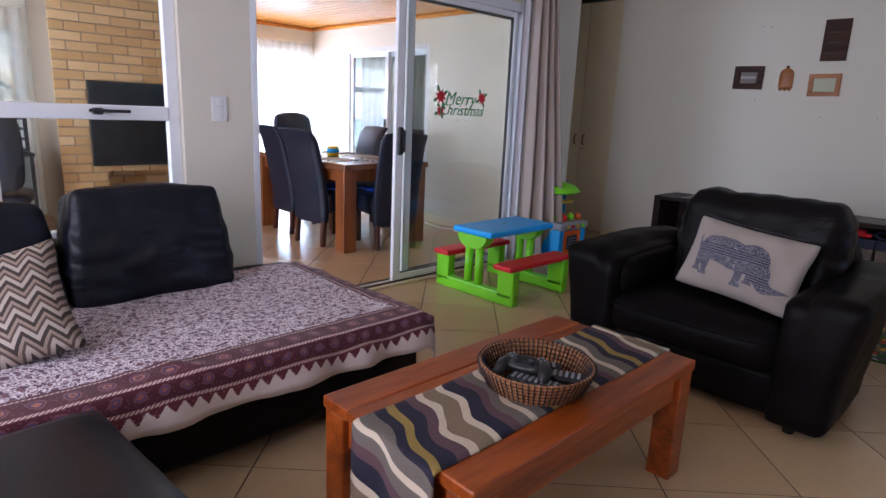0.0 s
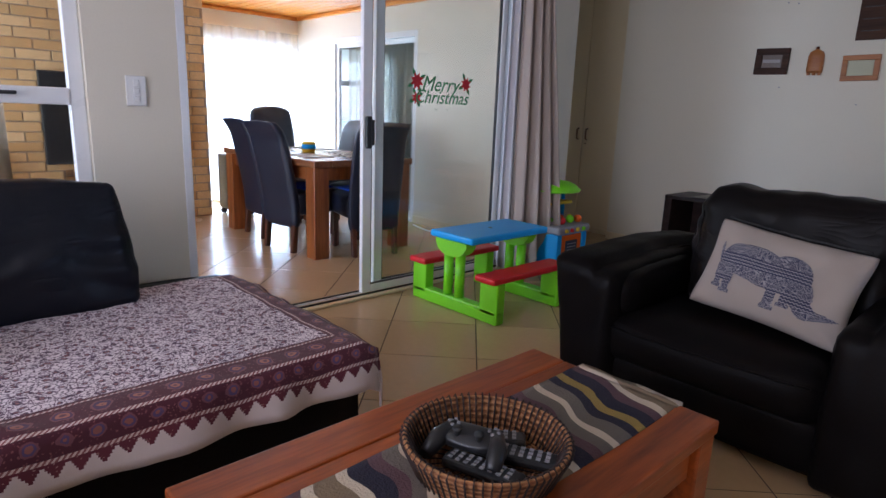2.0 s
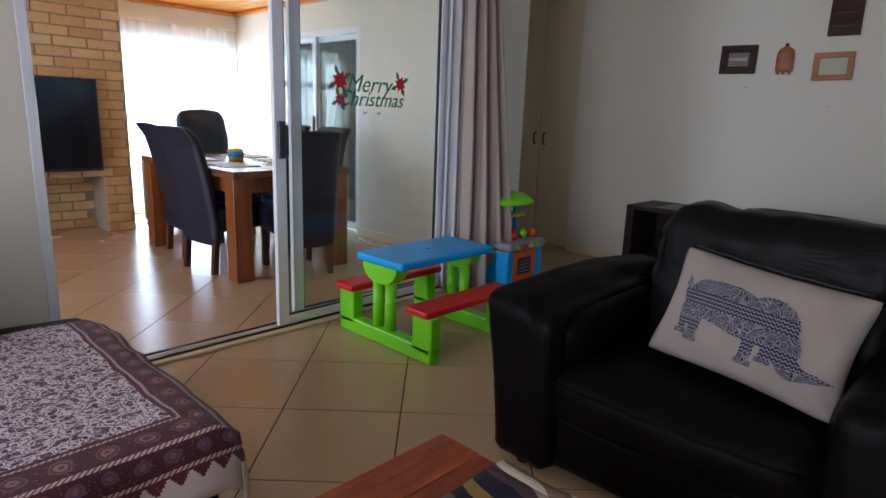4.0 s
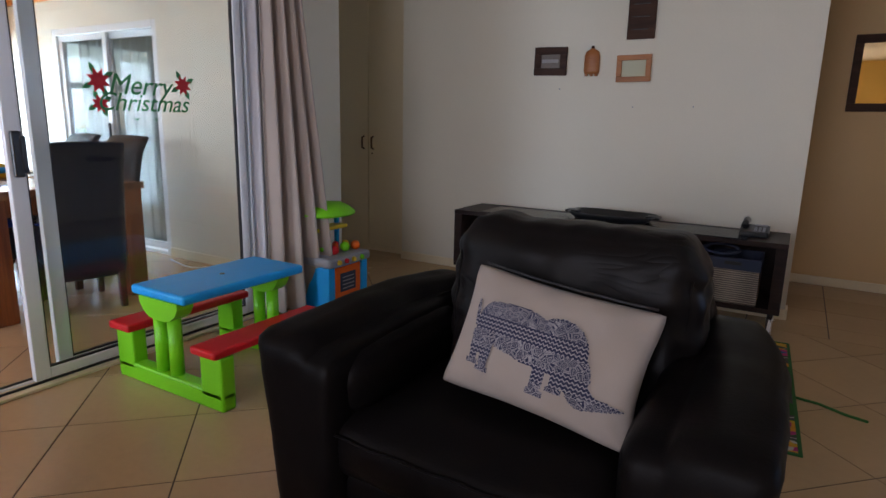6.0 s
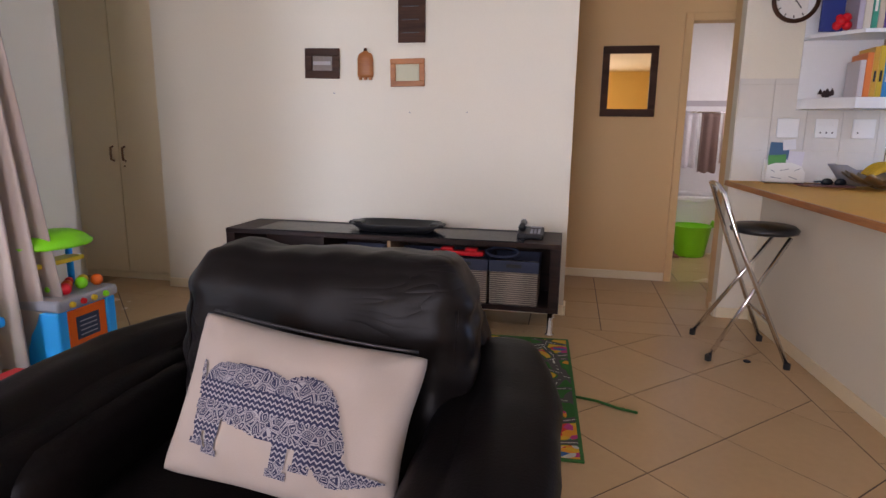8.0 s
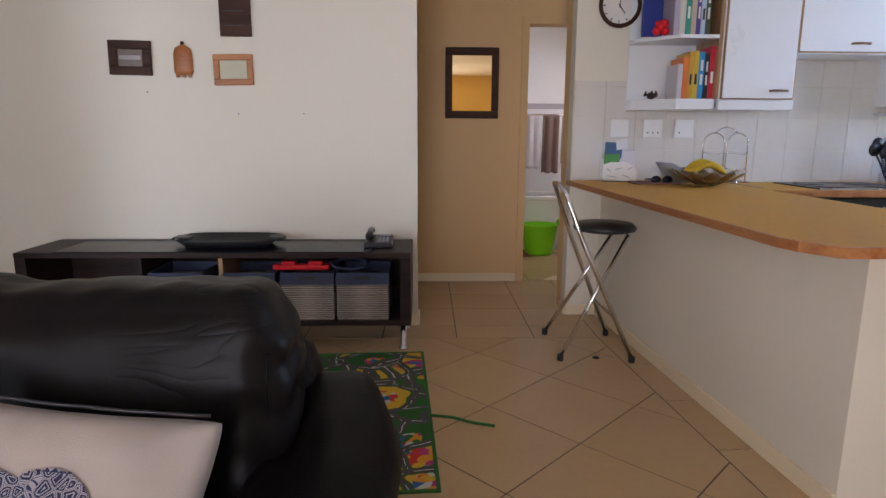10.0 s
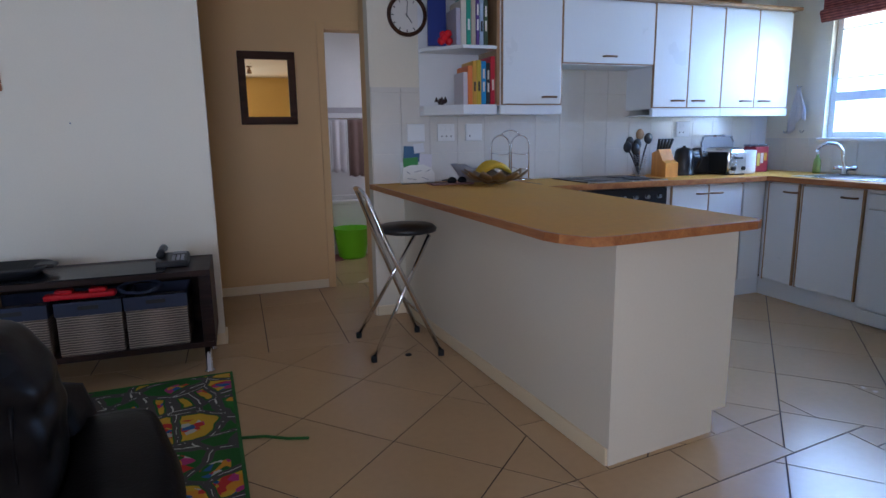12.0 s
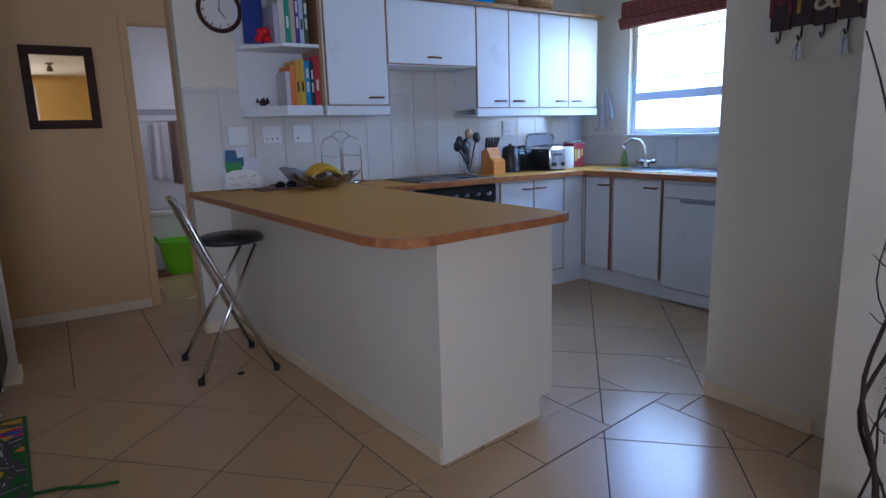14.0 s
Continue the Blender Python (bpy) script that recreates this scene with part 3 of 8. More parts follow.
def playmat_mat():
    """Printed play rug: green lawns, grey roads with pale edges, yellow plots, bright houses."""
    m, n, l, p = nodes_of("printed_play_rug")
    tc = n.new("ShaderNodeTexCoord")
    no = n.new("ShaderNodeTexNoise")
    no.inputs["Scale"].default_value = 5
    l.new(tc.outputs["Object"], no.inputs["Vector"])
    wv = n.new("ShaderNodeVectorMath")
    wv.operation = "MULTIPLY_ADD"
    wv.inputs[1].default_value = (0.10, 0.10, 0)
    l.new(no.outputs["Color"], wv.inputs[0])
    l.new(tc.outputs["Object"], wv.inputs[2])
    a = n.new("ShaderNodeTexVoronoi")
    a.inputs["Scale"].default_value = 5.6
    l.new(wv.outputs[0], a.inputs["Vector"])
    e = n.new("ShaderNodeTexVoronoi")
    e.feature, e.inputs["Scale"].default_value = "DISTANCE_TO_EDGE", 5.6
    l.new(wv.outputs[0], e.inputs["Vector"])
    hue = n.new("ShaderNodeSeparateColor")
    l.new(a.outputs["Color"], hue.inputs[0])
    plot = steps(n, l, hue.outputs[0], [(0.0, (0.018, 0.12, 0.018)), (0.28, (0.66, 0.40, 0.025)), (0.58, (0.025, 0.17, 0.02)), (0.70, (0.62, 0.36, 0.03)), (0.96, (0.07, 0.12, 0.34))])
    b_ = n.new("ShaderNodeTexVoronoi")
    b_.inputs["Scale"].default_value = 27
    l.new(wv.outputs[0], b_.inputs["Vector"])
    h2 = n.new("ShaderNodeSeparateColor")
    l.new(b_.outputs["Color"], h2.inputs[0])
    house = steps(n, l, h2.outputs[1], [(0.0, (0.55, 0.03, 0.03)), (0.3, (0.70, 0.30, 0.02)), (0.5, (0.45, 0.04, 0.20)), (0.65, (0.55, 0.55, 0.50)), (0.8, (0.03, 0.12, 0.35))])
    inside = math_node(n, l, "LESS_THAN", a.outputs["Distance"], 0.40)
    some = math_node(n, l, "GREATER_THAN", h2.outputs[0], 0.25)
    col = mix_color(n, l, math_node(n, l, "MULTIPLY", inside, some), plot, house)
    col = mix_color(n, l, math_node(n, l, "LESS_THAN", e.outputs["Distance"], 0.115), col, (0.02, 0.13, 0.02))
    col = mix_color(n, l, math_node(n, l, "LESS_THAN", e.outputs["Distance"], 0.085), col, (0.075, 0.072, 0.070))
    col = mix_color(n, l, math_node(n, l, "MULTIPLY", math_node(n, l, "LESS_THAN", e.outputs["Distance"], 0.010), math_node(n, l, "GREATER_THAN", b_.outputs["Distance"], 0.5)), col, (0.6, 0.6, 0.55))
    l.new(col, p.inputs["Base Color"])
    p.inputs["Roughness"].default_value = 0.95
    g = n.new("ShaderNodeTexNoise")
    g.inputs["Scale"].default_value = 240
    l.new(tc.outputs["Object"], g.inputs["Vector"])
    bp = n.new("ShaderNodeBump")
    bp.inputs["Strength"].default_value, bp.inputs["Distance"].default_value = 0.5, 0.003
    l.new(g.outputs["Fac"], bp.inputs["Height"])
    l.new(bp.outputs["Normal"], p.inputs["Normal"])
    return m


def woven_mat(name, dark, light, sx_=60.0, sz_=90.0):
    """Plaited or ribbed weave in horizontal rows."""
    m, n, l, p = nodes_of(name)
    tc, s = n.new("ShaderNodeTexCoord"), n.new("ShaderNodeSeparateXYZ")
    l.new(tc.outputs["Object"], s.inputs[0])
    no = n.new("ShaderNodeTexNoise")
    no.inputs["Scale"].default_value = 30
    l.new(tc.outputs["Object"], no.inputs["Vector"])
    rows = math_node(n, l, "SINE", math_node(n, l, "MULTIPLY_ADD", no.outputs["Fac"], 3.5, math_node(n, l, "MULTIPLY", s.outputs["Z"], sz_ * 6.283)))
    around = math_node(n, l, "SINE", math_node(n, l, "MULTIPLY", math_node(n, l, "ADD", s.outputs["X"], s.outputs["Y"]), sx_ * 6.283))
    t = math_node(n, l, "MULTIPLY_ADD", around, 0.3, rows)
    r = n.new("ShaderNodeMapRange")
    r.inputs["From Min"].default_value, r.inputs["From Max"].default_value = -0.9, 0.9
    l.new(t, r.inputs["Value"])
    l.new(mix_color(n, l, r.outputs["Result"], dark, light), p.inputs["Base Color"])
    p.inputs["Roughness"].default_value = 0.85
    bp = n.new("ShaderNodeBump")
    bp.inputs["Strength"].default_value, bp.inputs["Distance"].default_value = 0.6, 0.004
    l.new(t, bp.inputs["Height"])
    l.new(bp.outputs["Normal"], p.inputs["Normal"])
    return m


def emit_free_mirror(name):
    m, n, l, p = nodes_of(name)
    p.inputs["Metallic"].default_value, p.inputs["Roughness"].default_value = 1.0, 0.02
    p.inputs["Base Color"].default_value = (0.95, 0.76, 0.46, 1)      # amber tint puts the golden look of the reflection into the glass
    return m


M_THROW, M_RUNNER, M_ZIGZAG, M_PRINT, M_PLAY = throw_mat(), runner_mat(), zigzag_mat(), print_mat(), playmat_mat()
M_WEAVE = woven_mat("grey_ribbed_weave", (0.10, 0.085, 0.075), (0.46, 0.38, 0.32), 5, 78)
M_STRAW = woven_mat("golden_straw_weave", (0.30, 0.15, 0.05), (0.55, 0.33, 0.14), 40, 60)
M_CANE = woven_mat("basket_cane", (0.22, 0.08, 0.03), (0.50, 0.24, 0.10), 30, 70)
M_CANE_DARK = mat("dark_cane", (0.03, 0.015, 0.012), 0.7, vary=0.3)
M_COFFEE = wood("reddish_hardwood", (0.13, 0.020, 0.003), (0.42, 0.088, 0.009), 0.3, axis=1, stretch=11, coat=0.2)
M_DTABLE = wood("brown_hardwood", (0.16, 0.040, 0.008), (0.36, 0.110, 0.024), 0.32, axis=2, stretch=11, coat=0.3)
M_DTOP = wood("brown_hardwood_top", (0.13, 0.045, 0.018), (0.30, 0.12, 0.05), 0.25, axis=0, stretch=11, coat=0.4)
M_DARKWOOD = wood("dark_wenge", (0.014, 0.008, 0.008), (0.040, 0.022, 0.018), 0.45, axis=0, stretch=14, coat=0.04)
M_WORKTOP = mat("oak_laminate_top", (0.62, 0.33, 0.07), 0.55, vary=0.1, scale=3, fine=30, bump=0.0, spec=0.08)
M_OAKEDGE = wood("oak_edging", (0.27, 0.085, 0.022), (0.48, 0.20, 0.06), 0.4, axis=1, stretch=13)
M_OAKTRIM = wood("oak_trim", (0.26, 0.14, 0.06), (0.42, 0.25, 0.12), 0.45, axis=2, stretch=14)
M_CAB = mat("white_laminate", (0.78, 0.80, 0.82), 0.3, vary=0.03, scale=3, bump=0.02)
M_CHROME = mat("chrome", (0.75, 0.75, 0.77), 0.12, metal=1.0, vary=0.05, bump=0.0, spread=0.05)
M_STEEL = mat("brushed_steel", (0.6, 0.6, 0.62), 0.28, metal=1.0, vary=0.08, bump=0.04)
M_BRASS = mat("dark_bronze", (0.22, 0.13, 0.07), 0.35, metal=0.9, vary=0.15)
M_RUBBER = mat("black_rubber", (0.02, 0.02, 0.02), 0.8)
M_CANVAS = mat("off_white_canvas", (0.36, 0.305, 0.27), 0.95, vary=0.08, scale=8, fine=420, bump=0.15)
M_LIME = mat("lime_plastic", (0.20, 0.70, 0.004), 0.38, vary=0.05, bump=0.05)
M_BLUEP = mat("blue_plastic", (0.0, 0.37, 0.88), 0.4, vary=0.05, bump=0.08)
M_REDP = mat("red_plastic", (0.68, 0.006, 0.015), 0.38, vary=0.05, bump=0.05)
M_ORANGEP = mat("orange_plastic", (0.82, 0.13, 0.004), 0.4, vary=0.05, bump=0.05)
M_YELLOWP = mat("yellow_plastic", (0.75, 0.50, 0.02), 0.4, vary=0.05, bump=0.05)
M_GREYP = mat("grey_plastic", (0.30, 0.30, 0.33), 0.45, vary=0.06, bump=0.05)
M_NAVYBOX = mat("dark_blue_fibre", (0.035, 0.045, 0.085), 0.8, vary=0.15, bump=0.3)
M_CURTAIN = mat("taupe_curtain_cloth", (0.44, 0.36, 0.31), 0.9, vary=0.08, scale=4, fine=300, bump=0.4, sheen=0.2)
M_LINING = mat("pale_curtain_lining", (0.66, 0.64, 0.66), 0.9, vary=0.05, scale=4, fine=260, bump=0.3)
M_SHEER = sheer_mat("sheer_curtain", (0.86, 0.86, 0.82), 0.42)
M_SCREEN = mat("dark_screen", (0.010, 0.011, 0.015), 0.22, vary=0.1, bump=0.0, spec=0.18)
M_MIRROR = emit_free_mirror("mirror_glass")
M_WTILE = pieces_mat("white_wall_tile", [(0.675, 0.645, 0.595), (0.69, 0.66, 0.61), (0.68, 0.65, 0.60)], 0.11, bump=0.06, fine=25, scale=6, vary=0.04)
M_WGROUT = mat("pale_grout", (0.62, 0.59, 0.54), 0.9)
M_PAPER = mat("white_paper", (0.78, 0.76, 0.72), 0.8, vary=0.05)
M_BAMBOO = woven_mat("maroon_bamboo_blind", (0.13, 0.02, 0.02), (0.34, 0.09, 0.06), 15, 55)
M_BARK = mat("dark_twig_bark", (0.035, 0.018, 0.016), 0.85, vary=0.4, scale=20, bump=0.6)
M_LEATHER2 = mat("dark_blue_black_leather", (0.009, 0.010, 0.015), 0.33, vary=0.3, scale=5, fine=150, bump=0.15, spread=0.1, spec=0.3)


def creased_leather(name, color, rough, spec, stretch, depth=0.34, slant=0.0):
    """Soft leather with fine grain and long drawn creases, closer together across than along."""
    m, n, l, p = nodes_of(name)
    tc, mp = n.new("ShaderNodeTexCoord"), n.new("ShaderNodeMapping")
    mp.inputs["Scale"].default_value, mp.inputs["Rotation"].default_value = stretch, (radians(slant), 0, 0)
    l.new(tc.outputs["Object"], mp.inputs["Vector"])
    a, g, w = n.new("ShaderNodeTexNoise"), n.new("ShaderNodeTexNoise"), n.new("ShaderNodeTexNoise")
    for t, sc, d in ((a, 4.2, 2), (g, 170.0, 3), (w, 3.0, 4)):
        t.inputs["Scale"].default_value, t.inputs["Detail"].default_value = sc, d
    a.inputs["Distortion"].default_value = 0.6
    l.new(mp.outputs[0], a.inputs["Vector"])
    l.new(tc.outputs["Object"], g.inputs["Vector"])
    l.new(tc.outputs["Object"], w.inputs["Vector"])
    ridge = math_node(n, l, "ABSOLUTE", math_node(n, l, "SUBTRACT", a.outputs["Fac"], 0.5))
    ridge = math_node(n, l, "POWER", math_node(n, l, "MINIMUM", math_node(n, l, "MULTIPLY", ridge, 7.0), 1.0), 0.6)
    where = n.new("ShaderNodeMapRange")
    where.inputs["From Min"].default_value, where.inputs["From Max"].default_value = 0.50, 0.72
    l.new(w.outputs["Fac"], where.inputs["Value"])
    h = math_node(n, l, "MULTIPLY_ADD", g.outputs["Fac"], 0.06, math_node(n, l, "MULTIPLY", ridge, where.outputs["Result"]))
    bp = n.new("ShaderNodeBump")
    bp.inputs["Strength"].default_value, bp.inputs["Distance"].default_value = depth, 0.012
    l.new(h, bp.inputs["Height"])
    l.new(bp.outputs["Normal"], p.inputs["Normal"])
    l.new(mix_color(n, l, w.outputs["Fac"], tuple(c * 0.7 for c in color), tuple(c * 1.4 for c in color)), p.inputs["Base Color"])
    r = n.new("ShaderNodeMapRange")
    r.inputs["To Min"].default_value, r.inputs["To Max"].default_value = rough - 0.1, rough + 0.1
    l.new(w.outputs["Fac"], r.inputs["Value"])
    l.new(r.outputs["Result"], p.inputs["Roughness"])
    p.inputs["Specular IOR Level"].default_value = spec
    return m


M_SOFTBLACK = creased_leather("creased_black_leather", (0.0075, 0.0060, 0.0060), 0.38, 0.11, (0.8, 1.0, 2.2))
M_SOFTBLUE = creased_leather("creased_blue_black_leather", (0.008, 0.009, 0.014), 0.36, 0.20, (0.8, 0.6, 2.4), 0.75, 28)
M_LEAF = mat("leaf", (0.06, 0.13, 0.03), 0.7, vary=0.4, scale=10)


def plain(name, color, rough=0.5, metal=0.0):
    return mat(name, color, rough, metal, vary=0.08, scale=12, bump=0.05)


def words(text, size, depth=0.002, shear=0.0):
    """A flat mesh of letters in the built-in font, centred on the origin, in the xy plane."""
    cu = bpy.data.curves.new("letters", "FONT")
    cu.body, cu.size, cu.extrude, cu.shear = text, size, depth, shear
    cu.align_x, cu.align_y = "CENTER", "CENTER"
    ob = new("letters", cu)
    me = bpy.data.meshes.new_from_object(ob.evaluated_get(bpy.context.evaluated_depsgraph_get()))
    bpy.data.objects.remove(ob)
    return me


def text_part(name, text, size, material, parent, m, shear=0.0, depth=0.002):
    me = words(text, size, depth, shear)
    me.materials.clear()
    me.materials.append(material)
    ob = new(name, me)
    ob.parent = parent
    ob.matrix_basis = m
    return ob


# ---- openings: frames, doors, glass, curtains ----
def window(name, axis, at, u0, u1, z0, z1, bars, label, depth=0.05, bar=0.045, pane=True):
    """A framed window in a wall opening; bars are heights of cross bars. It faces along the axis."""
    def pt(lo_u, lo_z, hi_u, hi_z, d):
        return ((at - d / 2, lo_u, lo_z), (at + d / 2, hi_u, hi_z)) if axis == "x" else ((lo_u, at - d / 2, lo_z), (hi_u, at + d / 2, hi_z))
    w = structure(thing(name, pose(0, 0, 0), label, "window"), label, "window")
    for nm, a in (("window_frame", (u0, z0, u0 + bar, z1)), ("window_frame", (u1 - bar, z0, u1, z1)), ("window_frame", (u0 + bar, z1 - bar, u1 - bar, z1)), ("window_frame", (u0 + bar, z0, u1 - bar, z0 + bar))):
        block(nm, *pt(*a, depth), M_ALU, w, bevel=0.006)
    for zb in bars:
        block("cross_bar", *pt(u0 + bar, zb - 0.035, u1 - bar, zb + 0.035, depth + 0.012), M_ALU, w, bevel=0.006)
    if pane:
        edges = [z0 + bar, *bars, z1 - bar]
        for a, b_ in zip(edges, edges[1:]):
            g = block("pane", *pt(u0 + bar, a, u1 - bar, b_, 0.004), M_GLASS, w, "clear glass")
            g.visible_shadow = False
    return w


W1 = window("window_1", "x", -2.86, 4.42, 5.27, 0.55, 2.1, [1.165], "white aluminium window with a top opening light", bar=0.06)
bm = bmesh.new()
box(bm, (-2.83, 4.86, 1.155), (-2.79, 4.90, 1.185), 0.004)
box(bm, (-2.80, 4.84, 1.165), (-2.785, 5.02, 1.18), 0.004, at=Matrix.Translation((0, 0, 0)))
part("window_handle", bm, M_BLACKPL, W1, "black stay handle")
block("window_sill", (-2.82, 4.38, 0.52), (-2.72, 5.31, 0.549), M_WHITE, W1, bevel=0.008)
W2 = window("window_2", "x", 4.45, 8.54, 9.46, 1.17, 2.07, [1.47], "white kitchen window, bright with daylight")
for zb in (1.60, 1.95):
    bm = bmesh.new()
    tube(bm, [(4.43, 8.58, zb), (4.43, 9.42, zb)], 0.005, 6)
    part("burglar_bar", bm, M_GREYP, W2)
block("window_sill", (4.34, 8.52, 1.145), (4.44, 9.48, 1.169), M_WHITE, W2, bevel=0.006)
window("window_3", "x", -7.02, 7.2, 8.6, 0.05, 1.84, [1.5], "tall white dining room window")
window("window_4", "x", -7.02, 3.9, 5.3, 0.05, 1.84, [1.5], "tall white dining room window")
# unseen window, added as the opening for the south fill
window("window_5", "y", 2.14, -2.05, 0.25, 0.35, 2.3, [1.9], "wide window added out of sight to light the living room")
# unseen window, added as the opening for the chimney's fill
window("window_8", "y", 3.03, -5.9, -3.7, 0.3, 2.0, [1.6], "wide window added out of sight to light the dining room")
window("window_6", "x", -7.14, 9.0, 10.3, 0.6, 2.0, [1.5], "white window of the back room")
# out of sight, added round the bathroom's lamp
window("window_7", "x", 2.35, 11.8, 12.6, 1.3, 2.1, [1.8], "small window added out of sight to light the bathroom")

# sliding door between living and dining room
D1 = structure(thing("door_1", pose(-2.86, 0, 0), "", "door"), "white aluminium sliding glass door, half open", "sliding door")
block("door_frame", (-0.05, 7.98, 0), (0.062, 8.03, 2.09), M_ALU, D1, bevel=0.005)
block("door_frame", (-0.05, 5.65, 0), (0.062, 5.69, 2.09), M_ALU, D1, bevel=0.005)
block("door_frame", (-0.05, 5.69, 2.02), (0.062, 7.98, 2.09), M_ALU, D1, bevel=0.005)
block("threshold", (-0.06, 5.69, 0.0), (0.085, 7.98, 0.016), M_CREAM, D1, "cream sill with dark runners", bevel=0.004)
for dx in (-0.03, 0.0, 0.045):
    block("runner_rail", (dx - 0.004, 5.69, 0.016), (dx + 0.004, 7.98, 0.026), M_BLACKPL if dx else M_ALU, D1)
for nm, x0, y0, y1 in (("sliding_leaf", 0.012, 6.70, 7.93), ("fixed_leaf", -0.036, 6.825, 7.98)):
    lf = block(nm, (x0, y0, 0.027), (x0 + 0.034, y0 + 0.065, 2.02), M_ALU, D1, bevel=0.006)
    block("stile", (x0, y1 - 0.05, 0.027), (x0 + 0.034, y1, 2.02), M_ALU, lf, bevel=0.006)
    block("rail", (x0, y0 + 0.065, 0.027), (x0 + 0.034, y1 - 0.05, 0.075), M_ALU, lf, bevel=0.006)
    block("rail", (x0, y0 + 0.065, 1.975), (x0 + 0.034, y1 - 0.05, 2.02), M_ALU, lf, bevel=0.006)
    g = block("pane", (x0 + 0.015, y0 + 0.065, 0.075), (x0 + 0.019, y1 - 0.05, 1.975), M_GLASS, lf, "clear glass")
    g.visible_shadow = False
    for lo, hi in (((x0 + 0.008, y1 - 0.058, 0.075), (x0 + 0.026, y1 - 0.0501, 1.975)), ((x0 + 0.008, y0 + 0.0651, 0.075), (x0 + 0.026, y0 + 0.071, 1.975)),
                   ((x0 + 0.008, y0 + 0.071, 1.967), (x0 + 0.026, y1 - 0.058, 1.9749)), ((x0 + 0.008, y0 + 0.071, 0.0751), (x0 + 0.026, y1 - 0.058, 0.082))):
        block("gasket", lo, hi, M_BLACKPL, lf, "black rubber glazing seal")
    if nm == "sliding_leaf":
        bm = bmesh.new()
        box(bm, (x0 + 0.034, y0 + 0.012, 0.93), (x0 + 0.06, y0 + 0.052, 1.12), 0.008)
        box(bm, (x0 + 0.058, y0 + 0.04, 0.95), (x0 + 0.068, y0 + 0.062, 1.10), 0.004)
        part("door_handle", bm, M_BLACKPL, lf, "black pull handle")

# greeting stuck on the glass
ST = thing("glass_sticker", pose(-2.80, 7.31, 1.29, 90, 0, 90) @ Matrix.Diagonal((0.92, 0.95, 1, 1)), "green and red festive lettering sticker on the glass door", "sticker")
M_INK = plain("green_sticker_ink", (0.05, 0.24, 0.09), 0.6)
M_INKR = plain("red_sticker_ink", (0.60, 0.02, 0.03), 0.6)
text_part("word", "Merry", 0.14, M_INK, ST, pose(-0.02, 0.04, 0.003), 0.35, 0.001)
text_part("word", "Christmas", 0.125, M_INK, ST, pose(0.0, -0.045, 0.003), 0.35, 0.001)
for x, y, r in ((-0.235, 0.055, 0.062), (-0.235, -0.052, 0.046), (0.235, 0.058, 0.055)):
    bm = bmesh.new()
    pts = [bm.verts.new((x + r * (1 if k % 2 else 0.55) * math.cos(k * math.pi / 8), y + r * (1 if k % 2 else 0.55) * math.sin(k * math.pi / 8), 0.003)) for k in range(16)]
    bm.faces.new(pts)
    f = part("flower", bm, M_INKR, ST, "red poinsettia flower")
    for a in (0.5, 2.0, 3.6, 5.2):
        bm = bmesh.new()
        c, s_ = math.cos(a), math.sin(a)
        q = [(r * 0.6, -0.008), (r * 1.0, -0.014), (r * 1.5, 0), (r * 1.0, 0.014), (r * 0.6, 0.008)]
        bm.faces.new([bm.verts.new((x + u * c - v * s_, y + u * s_ + v * c, 0.001)) for u, v in q])
        part("leaf", bm, M_INK, f)
for x in (-0.05, 0.06):
    bm = bmesh.new()
    bm.faces.new([bm.verts.new(v) for v in ((x - 0.02, -0.115, 0.002), (x, -0.13, 0.002), (x + 0.02, -0.115, 0.002), (x, -0.122, 0.002))])
    part("flourish", bm, M_INK, ST)

# sliding door in the dining room's far wall
D2 = structure(thing("door_2", pose(0, 8.70, 0), "", "door"), "white aluminium sliding door with curtains behind", "sliding door")
for a, b_ in (((-6.18, -0.05, 0), (-6.12, 0.05, 1.95)), ((-4.68, -0.05, 0), (-4.62, 0.05, 1.95)), ((-6.12, -0.05, 1.89), (-4.68, 0.05, 1.95)), ((-6.12, -0.04, 0), (-4.68, 0.04, 0.03))):
    block("door_frame", a, b_, M_ALU, D2, bevel=0.005)
for x0, x1, y_ in ((-6.12, -5.36, -0.03), (-5.42, -4.68, 0.01)):
    lf = block("leaf", (x0, y_, 0.03), (x0 + 0.06, y_ + 0.03, 1.89), M_ALU, D2, bevel=0.005)
    block("stile", (x1 - 0.06, y_, 0.03), (x1, y_ + 0.03, 1.89), M_ALU, lf, bevel=0.005)
    block("rail", (x0 + 0.06, y_, 0.03), (x1 - 0.06, y_ + 0.03, 0.09), M_ALU, lf)
    block("rail", (x0 + 0.06, y_, 1.84), (x1 - 0.06, y_ + 0.03, 1.89), M_ALU, lf)
    block("pane", (x0 + 0.06, y_ + 0.013, 0.09), (x1 - 0.06, y_ + 0.017, 1.84), M_GLASS, lf).visible_shadow = False
    block("door_handle", (x1 - 0.05, y_ - 0.02, 0.95), (x1 - 0.03, y_, 1.12), M_BLACKPL, lf, bevel=0.004)


